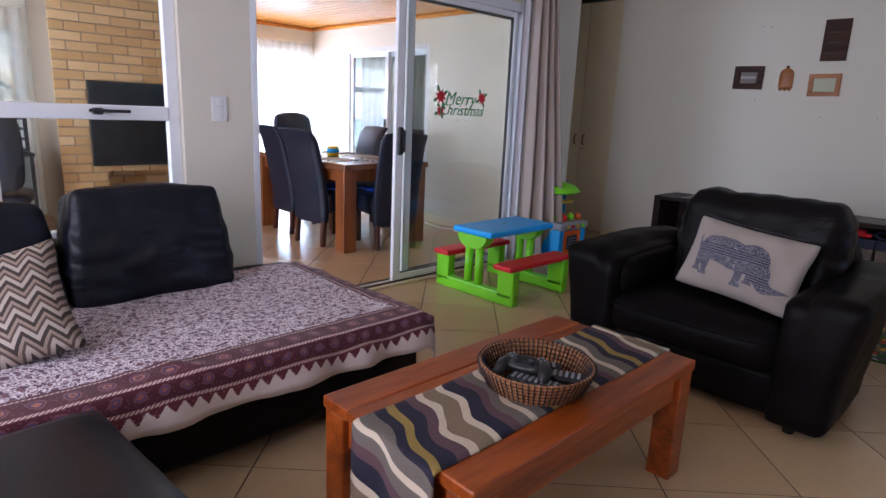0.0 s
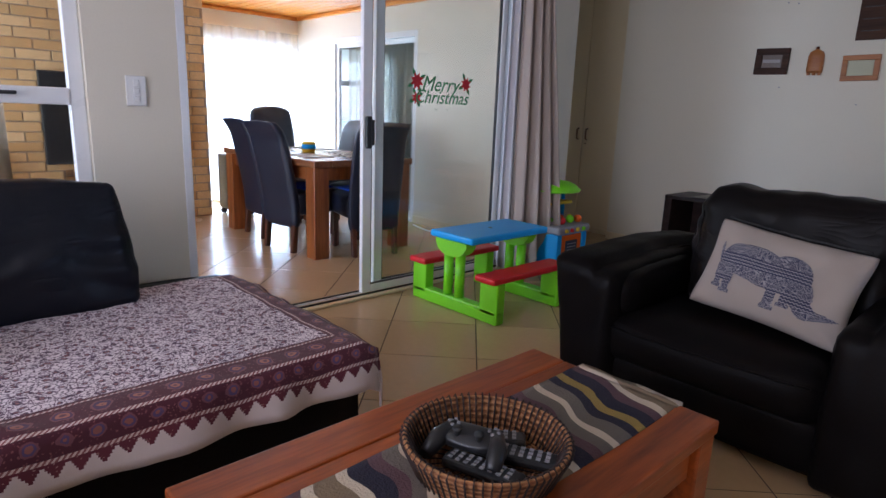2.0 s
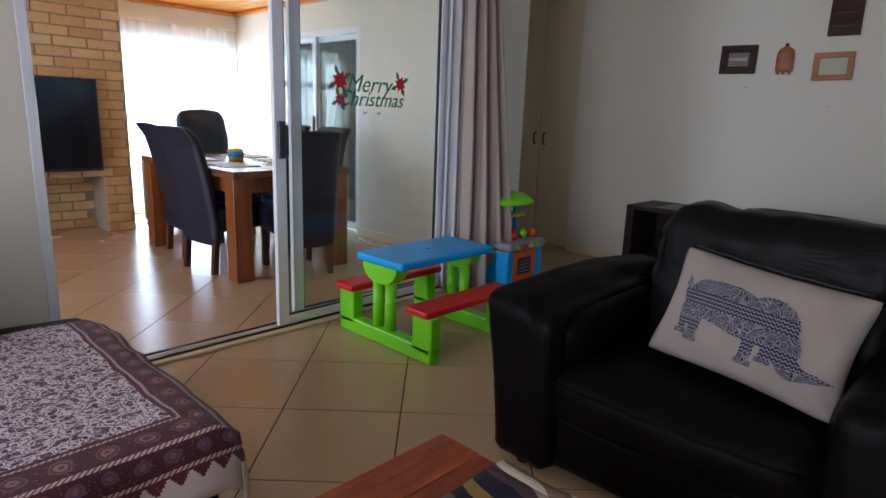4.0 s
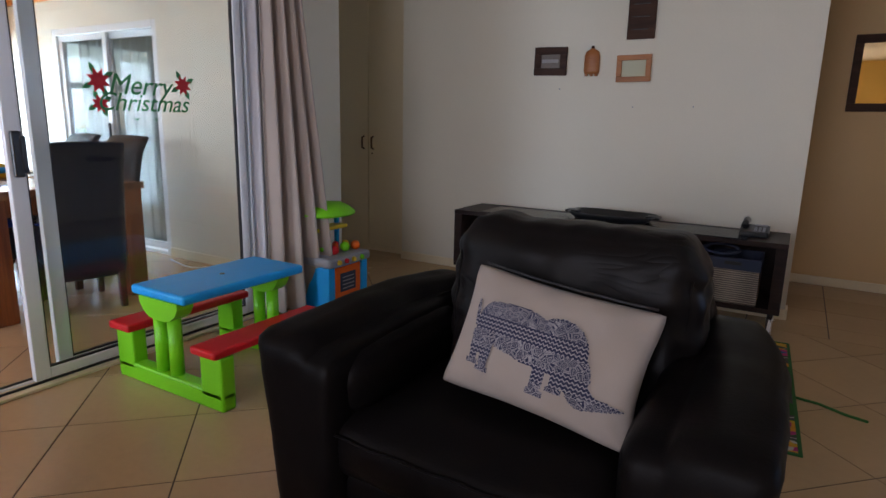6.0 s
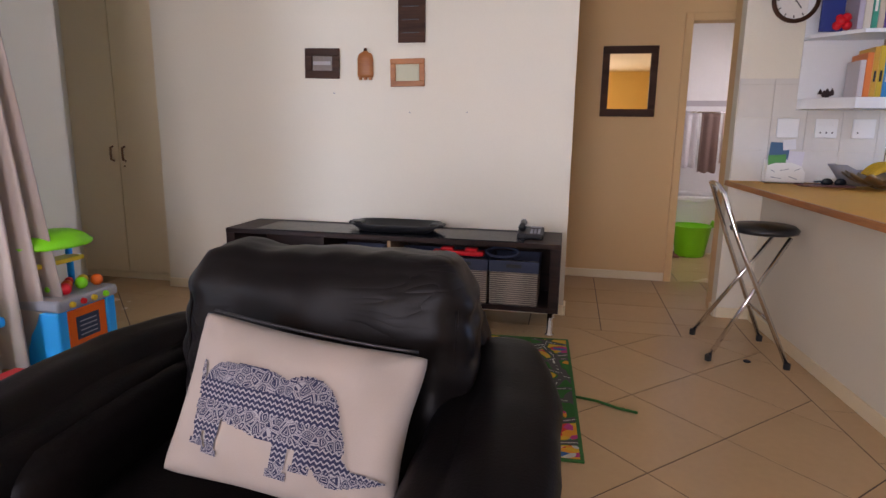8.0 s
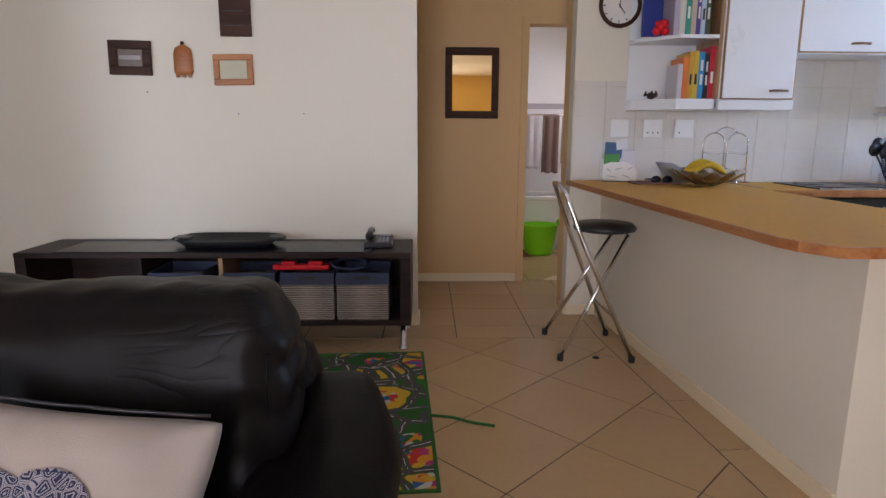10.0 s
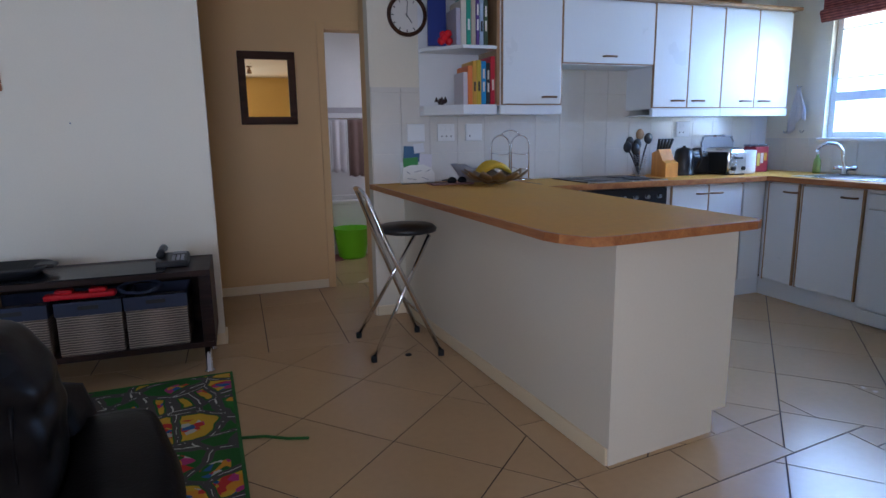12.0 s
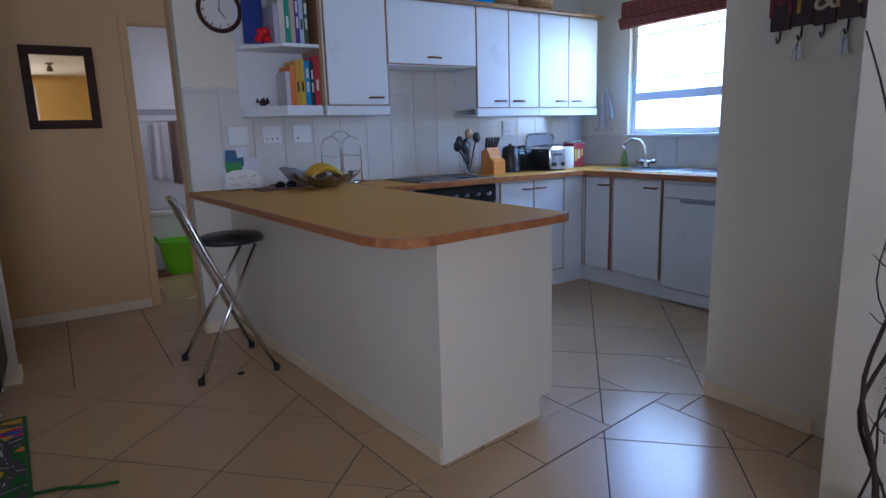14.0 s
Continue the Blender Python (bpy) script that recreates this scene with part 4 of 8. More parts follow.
def curtain(name, a, b_, z0, z1, folds, depth, material, label, thick=0.004, flare=1.0, seed=0, hem=None):
    """A hanging cloth between plan points a and b_, in folds; flare widens the folds towards the hem."""
    a, b_ = Vector((*a, 0)), Vector((*b_, 0))
    d = b_ - a
    nrm = Vector((-d.y, d.x, 0)).normalized()
    N, R = folds * 12, 14
    bm = bmesh.new()
    grid = []
    for r in range(R + 1):
        t = r / R
        row = []
        for i in range(N + 1):
            u = i / N
            k = 0.55 + 0.45 * t * flare
            off = depth * k * (math.sin(u * folds * 2 * math.pi + 0.5 * math.sin(3 * u + seed)) + 0.45 * math.sin(u * folds * 4.7 + 1.3 * seed + t) + 0.25 * noise.noise(Vector((u * folds * 1.5, t * 2.5, seed))))
            dd = d if hem is None else d.lerp(Vector((*hem, 0)) - a, t)
            row.append(bm.verts.new(a + dd * u + nrm * off + Vector((0, 0, z1 + (z0 - z1) * t + (0.008 * math.sin(u * folds * 6.28) if r == R else 0)))))
        grid.append(row)
    for r in range(R):
        for i in range(N):
            bm.faces.new((grid[r][i], grid[r][i + 1], grid[r + 1][i + 1], grid[r + 1][i]))
    me = mesh_of(name, bm, material, True)
    ob = new(name, me)
    if thick:
        mod = ob.modifiers.new("cloth", "SOLIDIFY")
        mod.thickness = thick
    return tagged(ob, label, "curtain")


CUR = curtain("curtain", (-2.70, 7.98), (-2.66, 8.20), 0.02, 2.28, 4, 0.045, M_CURTAIN, "taupe floor-length curtain drawn beside the sliding door", seed=2, hem=(-2.47, 8.30))
LIN = curtain("curtain_lining", (-2.76, 7.91), (-2.74, 8.07), 0.02, 2.28, 2, 0.022, M_LINING, "pale lining of the taupe curtain", seed=5)
LIN.parent = CUR
del LIN["category"]
RAIL = thing("curtain_rail", pose(-2.72, 0, 2.30), "white curtain rail above the sliding door", "curtain rail")
bm = bmesh.new()
tube(bm, [(0, 5.4, 0), (0, 8.6, 0)], 0.012)
part("rod", bm, M_WHITE, RAIL)
for y in (5.6, 7.0, 8.5):
    block("bracket", (-0.08, y - 0.01, -0.012), (0, y + 0.01, 0.012), M_WHITE, RAIL)
curtain("sheer_curtain", (-6.90, 7.22), (-6.88, 8.6), 0.03, 2.03, 13, 0.022, M_SHEER, "white sheer curtain glowing before a bright window", thick=0, seed=1)
curtain("sheer_curtain", (-6.90, 3.7), (-6.90, 5.35), 0.03, 2.03, 13, 0.022, M_SHEER, "white sheer curtain glowing before a bright window", thick=0, seed=4)
curtain("back_room_curtain", (-6.15, 8.86), (-4.6, 8.86), 0.02, 2.0, 12, 0.03, M_SHEER, "pale curtain behind the far sliding door", thick=0, seed=7)

# dining ceiling: pine boards with bead joints
bm = bmesh.new()
y = 3.12
while y < 8.65:
    box(bm, (-6.96, y + 0.003, 2.245), (-2.925, min(8.648, y + 0.097), 2.262), 0.004, 1)
    y += 0.1
box(bm, (-6.96, 3.12, 2.262), (-2.925, 8.648, 2.30))
structure(part("ceiling_dining", bm, M_PINE), "varnished orange pine board ceiling", "ceiling")
for lo, hi in (((-6.95, 8.615, 2.20), (-2.93, 8.649, 2.244)), ((-6.955, 3.13, 2.20), (-6.92, 8.615, 2.244))):
    structure(block("trim", lo, hi, M_PINE, bevel=0.01), "varnished pine cornice", "trim")
structure(block("roof_dining", (-7.3, 2.9, 2.5), (-2.93, 8.7, 2.6), M_CEIL), "flat roof over the dining room", "roof")

# skirtings
for lo, hi in (((-2.97, 9.745, 0), (0.0, 9.759, 0.07)), ((0.0, 9.745, 0), (0.014, 9.88, 0.07)), ((-3.84, 10.915, 0), (0.86, 10.929, 0.07)), ((2.676, 7.09, 0), (2.689, 7.565, 0.07)),
               ((-4.62, 8.635, 0), (-2.92, 8.649, 0.08)), ((1.0, 9.966, 0), (1.236, 9.979, 0.07)), ((2.106, 2.3, 0), (2.119, 6.81, 0.07)),
               ((-2.799, 5.30, 0), (-2.786, 5.65, 0.07)), ((0.984, 9.98, 0), (0.999, 10.10, 0.07))):
    structure(block("baseboard", lo, hi, M_CREAM, bevel=0.005), "low cream skirting", "baseboard")
structure(block("trim_door", (0.80, 10.905, 0), (0.858, 10.929, 2.11), M_HALL_BOUNCE, bevel=0.004), "passage door frame, warm bounce painted in", "trim")
structure(block("trim_door_head", (0.858, 10.905, 2.052), (1.68, 10.929, 2.11), M_HALL_BOUNCE, bevel=0.004), "passage door frame, warm bounce painted in", "trim")

# light switch on the west wall
SW = thing("light_switch", pose(-2.798, 5.46, 1.20), "white wall switch plate with three rockers", "light switch")
block("plate", (0, -0.042, -0.065), (0.009, 0.042, 0.065), M_WHITE, SW, bevel=0.004)
for dz in (-0.035, 0, 0.035):
    block("rocker", (0.009, -0.012, dz - 0.012), (0.014, 0.012, dz + 0.012), M_WHITE, SW, bevel=0.002)


# ---- living room ----
def smooth_part(*a, **k):
    return part(*a, smooth=True, **k)


# built-in cupboard
CU = thing("built_in_cupboard", pose(-3.405, 9.88, 0), "tall cream two-door built-in cupboard with bronze handles", "cupboard")
block("carcass", (-0.44, 0.03, 0), (0.44, 0.6, 2.44), M_CREAM, CU)
block("plinth", (-0.44, 0.012, 0), (0.44, 0.03, 0.05), M_CREAM, CU)
block("side_frame", (0.385, -0.012, 0), (0.44, 0.03, 2.44), M_CREAM, CU, bevel=0.004)
for x0, x1, hx in ((-0.436, -0.028, -0.075), (-0.022, 0.382, 0.03)):
    d = block("door", (x0, 0.0, 0.055), (x1, 0.022, 2.42), M_CREAM, CU, bevel=0.004)
    bm = bmesh.new()
    tube(bm, [(hx, 0, 0.94), (hx, -0.028, 0.95), (hx, -0.03, 1.0), (hx, -0.028, 1.04), (hx, 0, 1.05)], 0.0085, 8)
    smooth_part("handle", bm, M_BRASS, d, "bronze bow handle")
bm = bmesh.new()
lathe(bm, [(0.007, -0.004), (0.007, 0.004)], 12)
part("keyhole", bm, M_BRASS, CU, m=pose(0.02, -0.004, 0.90, 90))


# corner sofa
SO = thing("corner_sofa", pose(0, 0, 0), "black leather corner sofa covered with a printed throw", "sofa")
bm = bmesh.new()
soft_box(bm, (-2.62, 3.3, 0.05), (-1.42, 5.72, 0.385), 0.05, 0.01, 9, 0.006, 1)
smooth_part("seat", bm, M_LEATHER, SO)
bm = bmesh.new()
soft_box(bm, (-2.76, 3.3, 0.05), (-2.50, 5.25, 0.60), 0.07, 0.01, 8, 0.008, 3)
smooth_part("back_frame", bm, M_LEATHER, SO)
for x, y in ((-2.55, 5.6), (-1.55, 5.6), (-2.55, 3.45), (-1.55, 3.45)):
    bm = bmesh.new()
    lathe(bm, [(0.025, 0), (0.03, 0.06)], 12, (x, y, 0))
    part("foot", bm, M_DARKWOOD, SO)
for y0, y1, top, sd in ((4.585, 5.265, 0.47, 5.0), (3.93, 4.57, 0.43, 8.0)):
    bm = bmesh.new()
    vs = soft_box(bm, (-0.12, y0, 0.0), (0.12, y1, top), 0.032, 0.030, 30, 0.010, sd)
    mid = (y0 + y1) / 2
    for v in vs:
        u, t = (v.co.y - mid) / (y1 - y0) * 2, v.co.z / top
        v.co.y -= 0.045 * t * u                                   # narrower at the top
        side = max(0, (abs(u) - 0.45) / 0.55)
        fold = math.sin(t * 21 + 4 * noise.noise(Vector((u * 2.2, t * 2, sd))) + 2.5 * u) * math.exp(-((t - 0.38) / 0.30) ** 2)
        v.co.x += (0.003 + 0.009 * side) * fold                   # gathers drawn in towards the seams
        v.co.x += 0.016 * math.sin(5.5 * u + 7 * t + sd) * max(0, 0.7 - t)
        slant = t - 0.12 - 0.30 * (u + 1) + 0.06 * noise.noise(Vector((u * 3, t * 3, sd)))
        v.co.x += 0.012 * (math.exp(-(slant / 0.05) ** 2) - math.exp(-((slant - 0.12) / 0.05) ** 2)) * max(0, 0.75 - abs(u + 0.15))
        v.co.z += 0.012 * noise.noise(Vector((u * 1.6, sd, 3))) * t
    bmesh.ops.transform(bm, matrix=pose(-2.33, 0, 0.385) @ pose(0, 0, 0, 0, -12, 0), verts=bm.verts[:])
    smooth_part("back_cushion", bm, M_SOFTBLUE, SO, label="creased blue-black leather back cushion")

OT = thing("ottoman", pose(-0.98, 4.10, 0, 0, 0, 4), "low blue-black leather ottoman beside the sofa", "ottoman")
bm = bmesh.new()
soft_box(bm, (-0.33, -0.42, 0.05), (0.30, 0.36, 0.43), 0.045, 0.012, 9, 0.005, 2)
smooth_part("body", bm, M_LEATHER2, OT)
for x in (-0.27, 0.24):
    for y in (-0.36, 0.30):
        bm = bmesh.new()
        lathe(bm, [(0.025, 0), (0.03, 0.06)], 12, (x, y, 0))
        part("foot", bm, M_DARKWOOD, OT)

# throw
bm = bmesh.new()
X0, X1, Y0, Y1, ZT = -2.42, -1.385, 3.75, 5.735, 0.405
NX, NY = 46, 80
grid = []
for i in range(NX + 1):
    row = []
    e = i / NX * (X1 - X0 + 0.158)
    for j in range(NY + 1):
        v = j / NY
        y = Y0 + (Y1 - Y0) * v
        over = max(0, e - (X1 - X0))
        x = X0 + min(e, X1 - X0)
        z = ZT
        if over:
            z -= over
            x += 0.012 + 0.02 * math.sin(y * 19 + 1.2 * math.sin(y * 7)) * min(1, over * 5) + 0.01 * min(1, over * 8)
        bend = max(0, 0.05 - (X1 - x)) if not over else 0.05
        if not over:
            z -= bend * bend * 4
        z += 0.006 * noise.noise(Vector((x * 5, y * 5, 1))) + 0.004 * noise.noise(Vector((x * 14, y * 14, 4)))
        ruck = (y - 4.70) * 0.80 - (x + 1.45) * 0.60              # a slanting pushed-up fold by the edge
        z += 0.020 * math.exp(-(ruck / 0.030) ** 2) * max(0, 1 - abs(x + 1.46) / 0.24) * (0.0 if over else 1.0)
        z += 0.010 * math.exp(-((ruck + 0.085) / 0.028) ** 2) * max(0, 1 - abs(x + 1.50) / 0.26) * (0.0 if over else 1.0)
        end = y - (Y1 - 0.05)
        if end > 0:
            z -= end * (0.5 + 0.5 * noise.noise(Vector((x * 6, 0, 2))))
        row.append(bm.verts.new((x - X1, y, z - ZT)))
    grid.append(row)
for i in range(NX):
    for j in range(NY):
        bm.faces.new((grid[i][j], grid[i + 1][j], grid[i + 1][j + 1], grid[i][j + 1]))
flap_edge = [grid[i][NY].co.copy() for i in range(NX + 1)]
TH = tagged(part("throw", bm, M_THROW, smooth=True, m=pose(X1, 0, ZT + 0.004)), "white throw with small flowers and dark red borders on the sofa", "throw")
mod = TH.modifiers.new("cloth", "SOLIDIFY")
mod.thickness = 0.004
# end flap over the far end of the seat
bm = bmesh.new()
drop = [[bm.verts.new((q.x, q.y + 0.004 + 0.011 * r / 4 + 0.006 * math.sin(i * 0.5) * r / 4, q.z - (0.10 + 0.03 * math.sin(i * 0.7)) * r / 4)) for i, q in enumerate(flap_edge)] for r in range(5)]
for A, B in zip(drop, drop[1:]):
    for i in range(NX):
        bm.faces.new((A[i], A[i + 1], B[i + 1], B[i]))
fl = smooth_part("end_flap", bm, M_THROW, TH, label="border hanging over the seat's end")
fl.modifiers.new("cloth", "SOLIDIFY").thickness = 0.004

bm = bmesh.new()
pillow(bm, 0.45, 0.45, 0.16, crumple=0.08)
tagged(part("scatter_cushion", bm, M_ZIGZAG, smooth=True, m=pose(-1.90, 4.30, 0.545, 48, 0, 60) @ pose(0, 0, 0, 0, 0, 22)), "brown and cream zigzag scatter cushion leaning on the sofa", "cushion")


# armchair
AC = thing("armchair", pose(-0.68, 7.08, 0), "large black leather armchair with rolled arms", "armchair")
bm = bmesh.new()
soft_box(bm, (-0.42, -0.44, 0.20), (0.40, 0.34, 0.40), 0.07, 0.025, 9, 0.006, 11)
smooth_part("seat", bm, M_LEATHER, AC)
bm = bmesh.new()
tube(bm, [(-0.36 + 0.045 * k, -0.452 - 0.012 * (1 - ((k - 8) / 8) ** 2), 0.355 + 0.003 * math.sin(k * 1.7)) for k in range(17)], 0.004, 6)
smooth_part("piping", bm, M_LEATHER, AC)
bm = bmesh.new()
soft_box(bm, (-0.50, -0.42, 0.04), (0.48, 0.48, 0.24), 0.03, 0.0, 5, 0.0)
smooth_part("base", bm, M_LEATHER, AC)
for sgn, nm in ((-1, "arm"), (1, "arm")):
    bm = bmesh.new()
    vs = soft_box(bm, (0.34, -0.475, 0.03), (0.575, 0.44, 0.605), 0.045, 0.008, 14, 0.006, 13 + sgn)
    for v in vs:
        v.co.x += 0.075 * max(0, (v.co.z - 0.1) / 0.5) ** 1.5 * (1 if v.co.x > 0.45 else 0.1)     # flares outwards
        v.co.z += 0.025 * (v.co.y + 0.45)
        if v.co.x < 0.45 and v.co.z > 0.3:
            v.co.z -= 0.03
        if v.co.x > 0.40 and v.co.y > 0.05:                   # rounded off behind
            v.co.x -= (0.10 if sgn > 0 else 0.13) * ((v.co.y - 0.05) / 0.4) ** 1.5
        v.co.x *= sgn
        if sgn > 0:
            v.co.x += 0.045
    smooth_part(nm, bm, M_LEATHER, AC)
    bm = bmesh.new()
    vs = soft_box(bm, (0.30, -0.40, 0.38), (0.43, 0.22, 0.56), 0.06, 0.01, 8, 0.008, 17 + sgn)
    for v in vs:
        v.co.x *= sgn
        if sgn > 0:
            v.co.x += 0.075
            v.co.z -= 0.02
    smooth_part("arm_pad", bm, M_LEATHER, AC)
bm = bmesh.new()
vs = soft_box(bm, (-0.29, -0.01, 0.36), (0.455, 0.25, 0.885), 0.07, 0.02, 34, 0.008, 24)
for v in vs:
    u, t = (v.co.x - 0.08) / 0.372, (v.co.z - 0.36) / 0.525
    side = max(0, (abs(u) - 0.62) / 0.38)
    pleat = math.sin(t * 34 + 3 * noise.noise(Vector((u * 3, v.co.y * 9, 2)))) * side ** 1.5
    v.co.x -= 0.0035 * pleat * (1 if u > 0 else -1)                  # gathers down the side seams
    v.co.y += 0.003 * pleat
    v.co.x -= 0.030 * u * max(0, 0.45 - t) * 2                      # drawn in at the foot
    crown = max(0, (t - 0.72) / 0.28)
    v.co.z += crown * (0.012 * math.exp(-((u + 0.74) / 0.2) ** 2) + 0.006 * math.exp(-((u - 0.70) / 0.2) ** 2) - 0.006 * math.exp(-((u + 0.30) / 0.2) ** 2) - 0.030 * max(0, abs(u) - 0.88) / 0.12)
    v.co.z += 0.0015 * crown * math.sin(u * 17 + 1.5 * noise.noise(Vector((u * 4, 1, 1))))
    v.co.y += 0.16 * (v.co.z - 0.35)
smooth_part("back_cushion", bm, M_SOFTBLACK, AC, label="puffed black leather back cushion")
for sgn in (-1, 1):                                                  # seam piping along the cushion's sides
    bm = bmesh.new()
    tube(bm, [(0.0825 + sgn * (0.350 - 0.03 * max(0, 0.45 - t) * 2), 0.012 + 0.16 * (0.36 + 0.525 * t - 0.35) + 0.004 * math.sin(t * 34), 0.36 + 0.525 * t) for t in [0.12 + 0.05 * k for k in range(15)]], 0.0045, 6)
    smooth_part("piping", bm, M_LEATHER, AC)
bm = bmesh.new()
soft_box(bm, (-0.40, 0.26, 0.05), (0.47, 0.50, 0.70), 0.06, 0.01, 7, 0.004, 23)
smooth_part("back_frame", bm, M_LEATHER, AC)
for x in (-0.48, 0.48):
    for y in (-0.40, 0.45):
        bm = bmesh.new()
        lathe(bm, [(0.022, 0), (0.028, 0.05)], 10, (x, y, 0))
        part("foot", bm, M_DARKWOOD, AC)

# printed cushion on the armchair
CW, CH, CT = 0.555, 0.365, 0.15
CM = pose(-0.557, 6.93, 0.606) @ pose(0, 0, 0, 0, 0, 0.4) @ pose(0, 0, 0, 66, 0, 0) @ pose(0, 0, 0, 0, 0, -6.5)
CUSH = thing("printed_cushion", CM, "off-white canvas cushion with a dark blue rhinoceros print", "cushion")


def creases(x, y):
    """Puckers that run in from the cushion's zip, its corners and its free side."""
    u, v = x / (CW / 2), y / (CH / 2)
    z = 0.004 * math.sin(x * 62 + 1.5 * math.sin(x * 19)) * max(0, v - 0.45) / 0.55
    for cx, cy in ((1, 1), (1, -1), (-1, 1)):
        d = math.hypot(u - cx, v - cy)
        z += 0.006 * math.sin(9 * math.atan2(v - cy, u - cx)) * max(0, 1 - d / 0.75) * min(1, d * 3)
    z += 0.004 * math.sin(y * 55 + x * 20) * max(0, u - 0.62) / 0.38
    return z * (1 - max(abs(u), abs(v)) ** 10)


bm = bmesh.new()
pillow(bm, CW, CH, CT, 40, pinch=0.09, crumple=0.2, square=2.3, seed=3)
for v in bm.verts:
    v.co.z += creases(v.co.x, v.co.y)
cover = smooth_part("cover", bm, M_CANVAS, CUSH)
bm = bmesh.new()
rim = [(-CW / 2 + CW * k / 16, CH / 2 * (1 - 0.05 * (1 - (2 * k / 16 - 1) ** 2)) + 0.003, 0.004 + 0.006 * math.sin(k * 1.9)) for k in range(1, 16)]
tube(bm, rim, 0.003, 6)
smooth_part("zip", bm, M_BLACKPL, CUSH, label="black zip along the edge")


def on_cushion(x, y):
    u, v = x / (CW / 2), y / (CH / 2)
    return CT / 2 * (max(0, 1 - abs(u) ** 2.3) * max(0, 1 - abs(v) ** 2.3)) ** 0.5 + 0.2 * CT * noise.noise(Vector((x * 9 + 3, y * 9, 3.0))) * (1 - max(abs(u), abs(v)) ** 4) + creases(x, y) + 0.004


def in_shape(x, y):
    """A plain heavy four-legged outline: body, shoulders, lowered head with a horn, legs, tail."""
    def ell(cx, cy, a, b_, t=0.0):
        dx, dy = x - cx, y - cy
        c, s = math.cos(t), math.sin(t)
        return ((dx * c + dy * s) / a) ** 2 + ((dy * c - dx * s) / b_) ** 2 < 1
    def leg(cx, w, y0, y1):
        return y0 < y < y1 and abs(x - cx) < w * (1.25 if y < y0 + 0.015 else 0.8 + 0.3 * (y - y0) / (y1 - y0))
    horn = 0.165 < x < 0.262 and abs(y + 0.098 - 0.10 * (x - 0.165)) < 0.021 * (1 - (x - 0.165) / 0.097) ** 0.8
    nose = 0.150 < x < 0.185 and abs(y + 0.062 + 0.9 * (x - 0.150)) < 0.010
    return (ell(-0.075, 0.025, 0.130, 0.070, -0.06) or ell(0.055, 0.018, 0.085, 0.078, -0.25) or ell(-0.145, 0.028, 0.062, 0.062) or ell(0.0, -0.005, 0.12, 0.052)
            or ell(0.105, -0.03, 0.050, 0.066, 0.45) or ell(0.140, -0.088, 0.040, 0.031, -0.65) or ell(0.118, 0.030, 0.011, 0.026, -0.5) or horn or nose
            or leg(-0.190, 0.015, -0.105, 0.02) or leg(-0.150, 0.018, -0.118, 0.02) or ell(-0.178, -0.025, 0.028, 0.045, 0.3)
            or leg(0.022, 0.021, -0.128, 0.0) or leg(0.075, 0.018, -0.105, 0.0) or ell(-0.214, 0.045, 0.006, 0.040, 0.15))


bm = bmesh.new()
st = 0.0032
vid = {}
for i in range(-82, 83):
    for j in range(-48, 44):
        if in_shape((i + 0.5) * st / 0.92, (j + 0.5) * st / 0.92):
            q = []
            for a, b_ in ((i, j), (i + 1, j), (i + 1, j + 1), (i, j + 1)):
                if (a, b_) not in vid:
                    vid[a, b_] = bm.verts.new((a * st, b_ * st, on_cushion(a * st, b_ * st)))
                q.append(vid[a, b_])
            bm.faces.new(q)
smooth_part("print", bm, M_PRINT, CUSH, label="dark blue ornamental print")


# coffee table, runner, basket
CO = thing("coffee_table", pose(-0.665, 5.48, 0), "reddish hardwood coffee table with thick square legs", "coffee table")
for x in (-0.29, 0.205):
    for y in (-0.56, 0.475):
        block("leg", (x, y, 0), (x + 0.085, y + 0.085, 0.40), M_COFFEE, CO, bevel=0.006)
for x0, x1 in ((-0.295, -0.175), (0.175, 0.295)):
    block("side_plank", (x0, -0.565, 0.40), (x1, 0.565, 0.437), M_COFFEE, CO, bevel=0.006)
for k in range(3):
    block("plank", (-0.173 + k * 0.116, -0.565, 0.402), (-0.059 + k * 0.116, 0.565, 0.434), M_COFFEE, CO, bevel=0.004)
for x in (-0.27, 0.235):
    block("apron", (x, -0.475, 0.30), (x + 0.035, 0.475, 0.40), M_COFFEE, CO, bevel=0.004)
for y in (-0.54, 0.505):
    block("apron", (-0.205, y, 0.30), (0.205, y + 0.03, 0.40), M_COFFEE, CO, bevel=0.004)
bm = bmesh.new()
NL, NWD = 70, 14
rows = []
for i in range(NL + 1):
    s = i / NL * 1.42
    row = []
    for j in range(NWD + 1):
        x = -0.155 + 0.31 * j / NWD
        if s < 1.13:
            y, z = 0.54 - s, 0.008 + 0.002 * noise.noise(Vector((x * 12, s * 9, 0)))
        else:
            y, z = -0.59 - 0.008 * math.sin(j * 0.9), 0.008 - (s - 1.13)
        row.append(bm.verts.new((x + 0.004 * math.sin(s * 8), y, z)))
    rows.append(row)
for i in range(NL):
    for j in range(NWD):
        bm.faces.new((rows[i][j], rows[i][j + 1], rows[i + 1][j + 1], rows[i + 1][j]))
RU = tagged(part("table_runner", bm, M_RUNNER, smooth=True, m=pose(-0.63, 5.48, 0.434)), "woven runner with wavy navy, cream and taupe stripes", "table runner")
mod = RU.modifiers.new("cloth", "SOLIDIFY")
mod.thickness = 0.006
bm = bmesh.new()
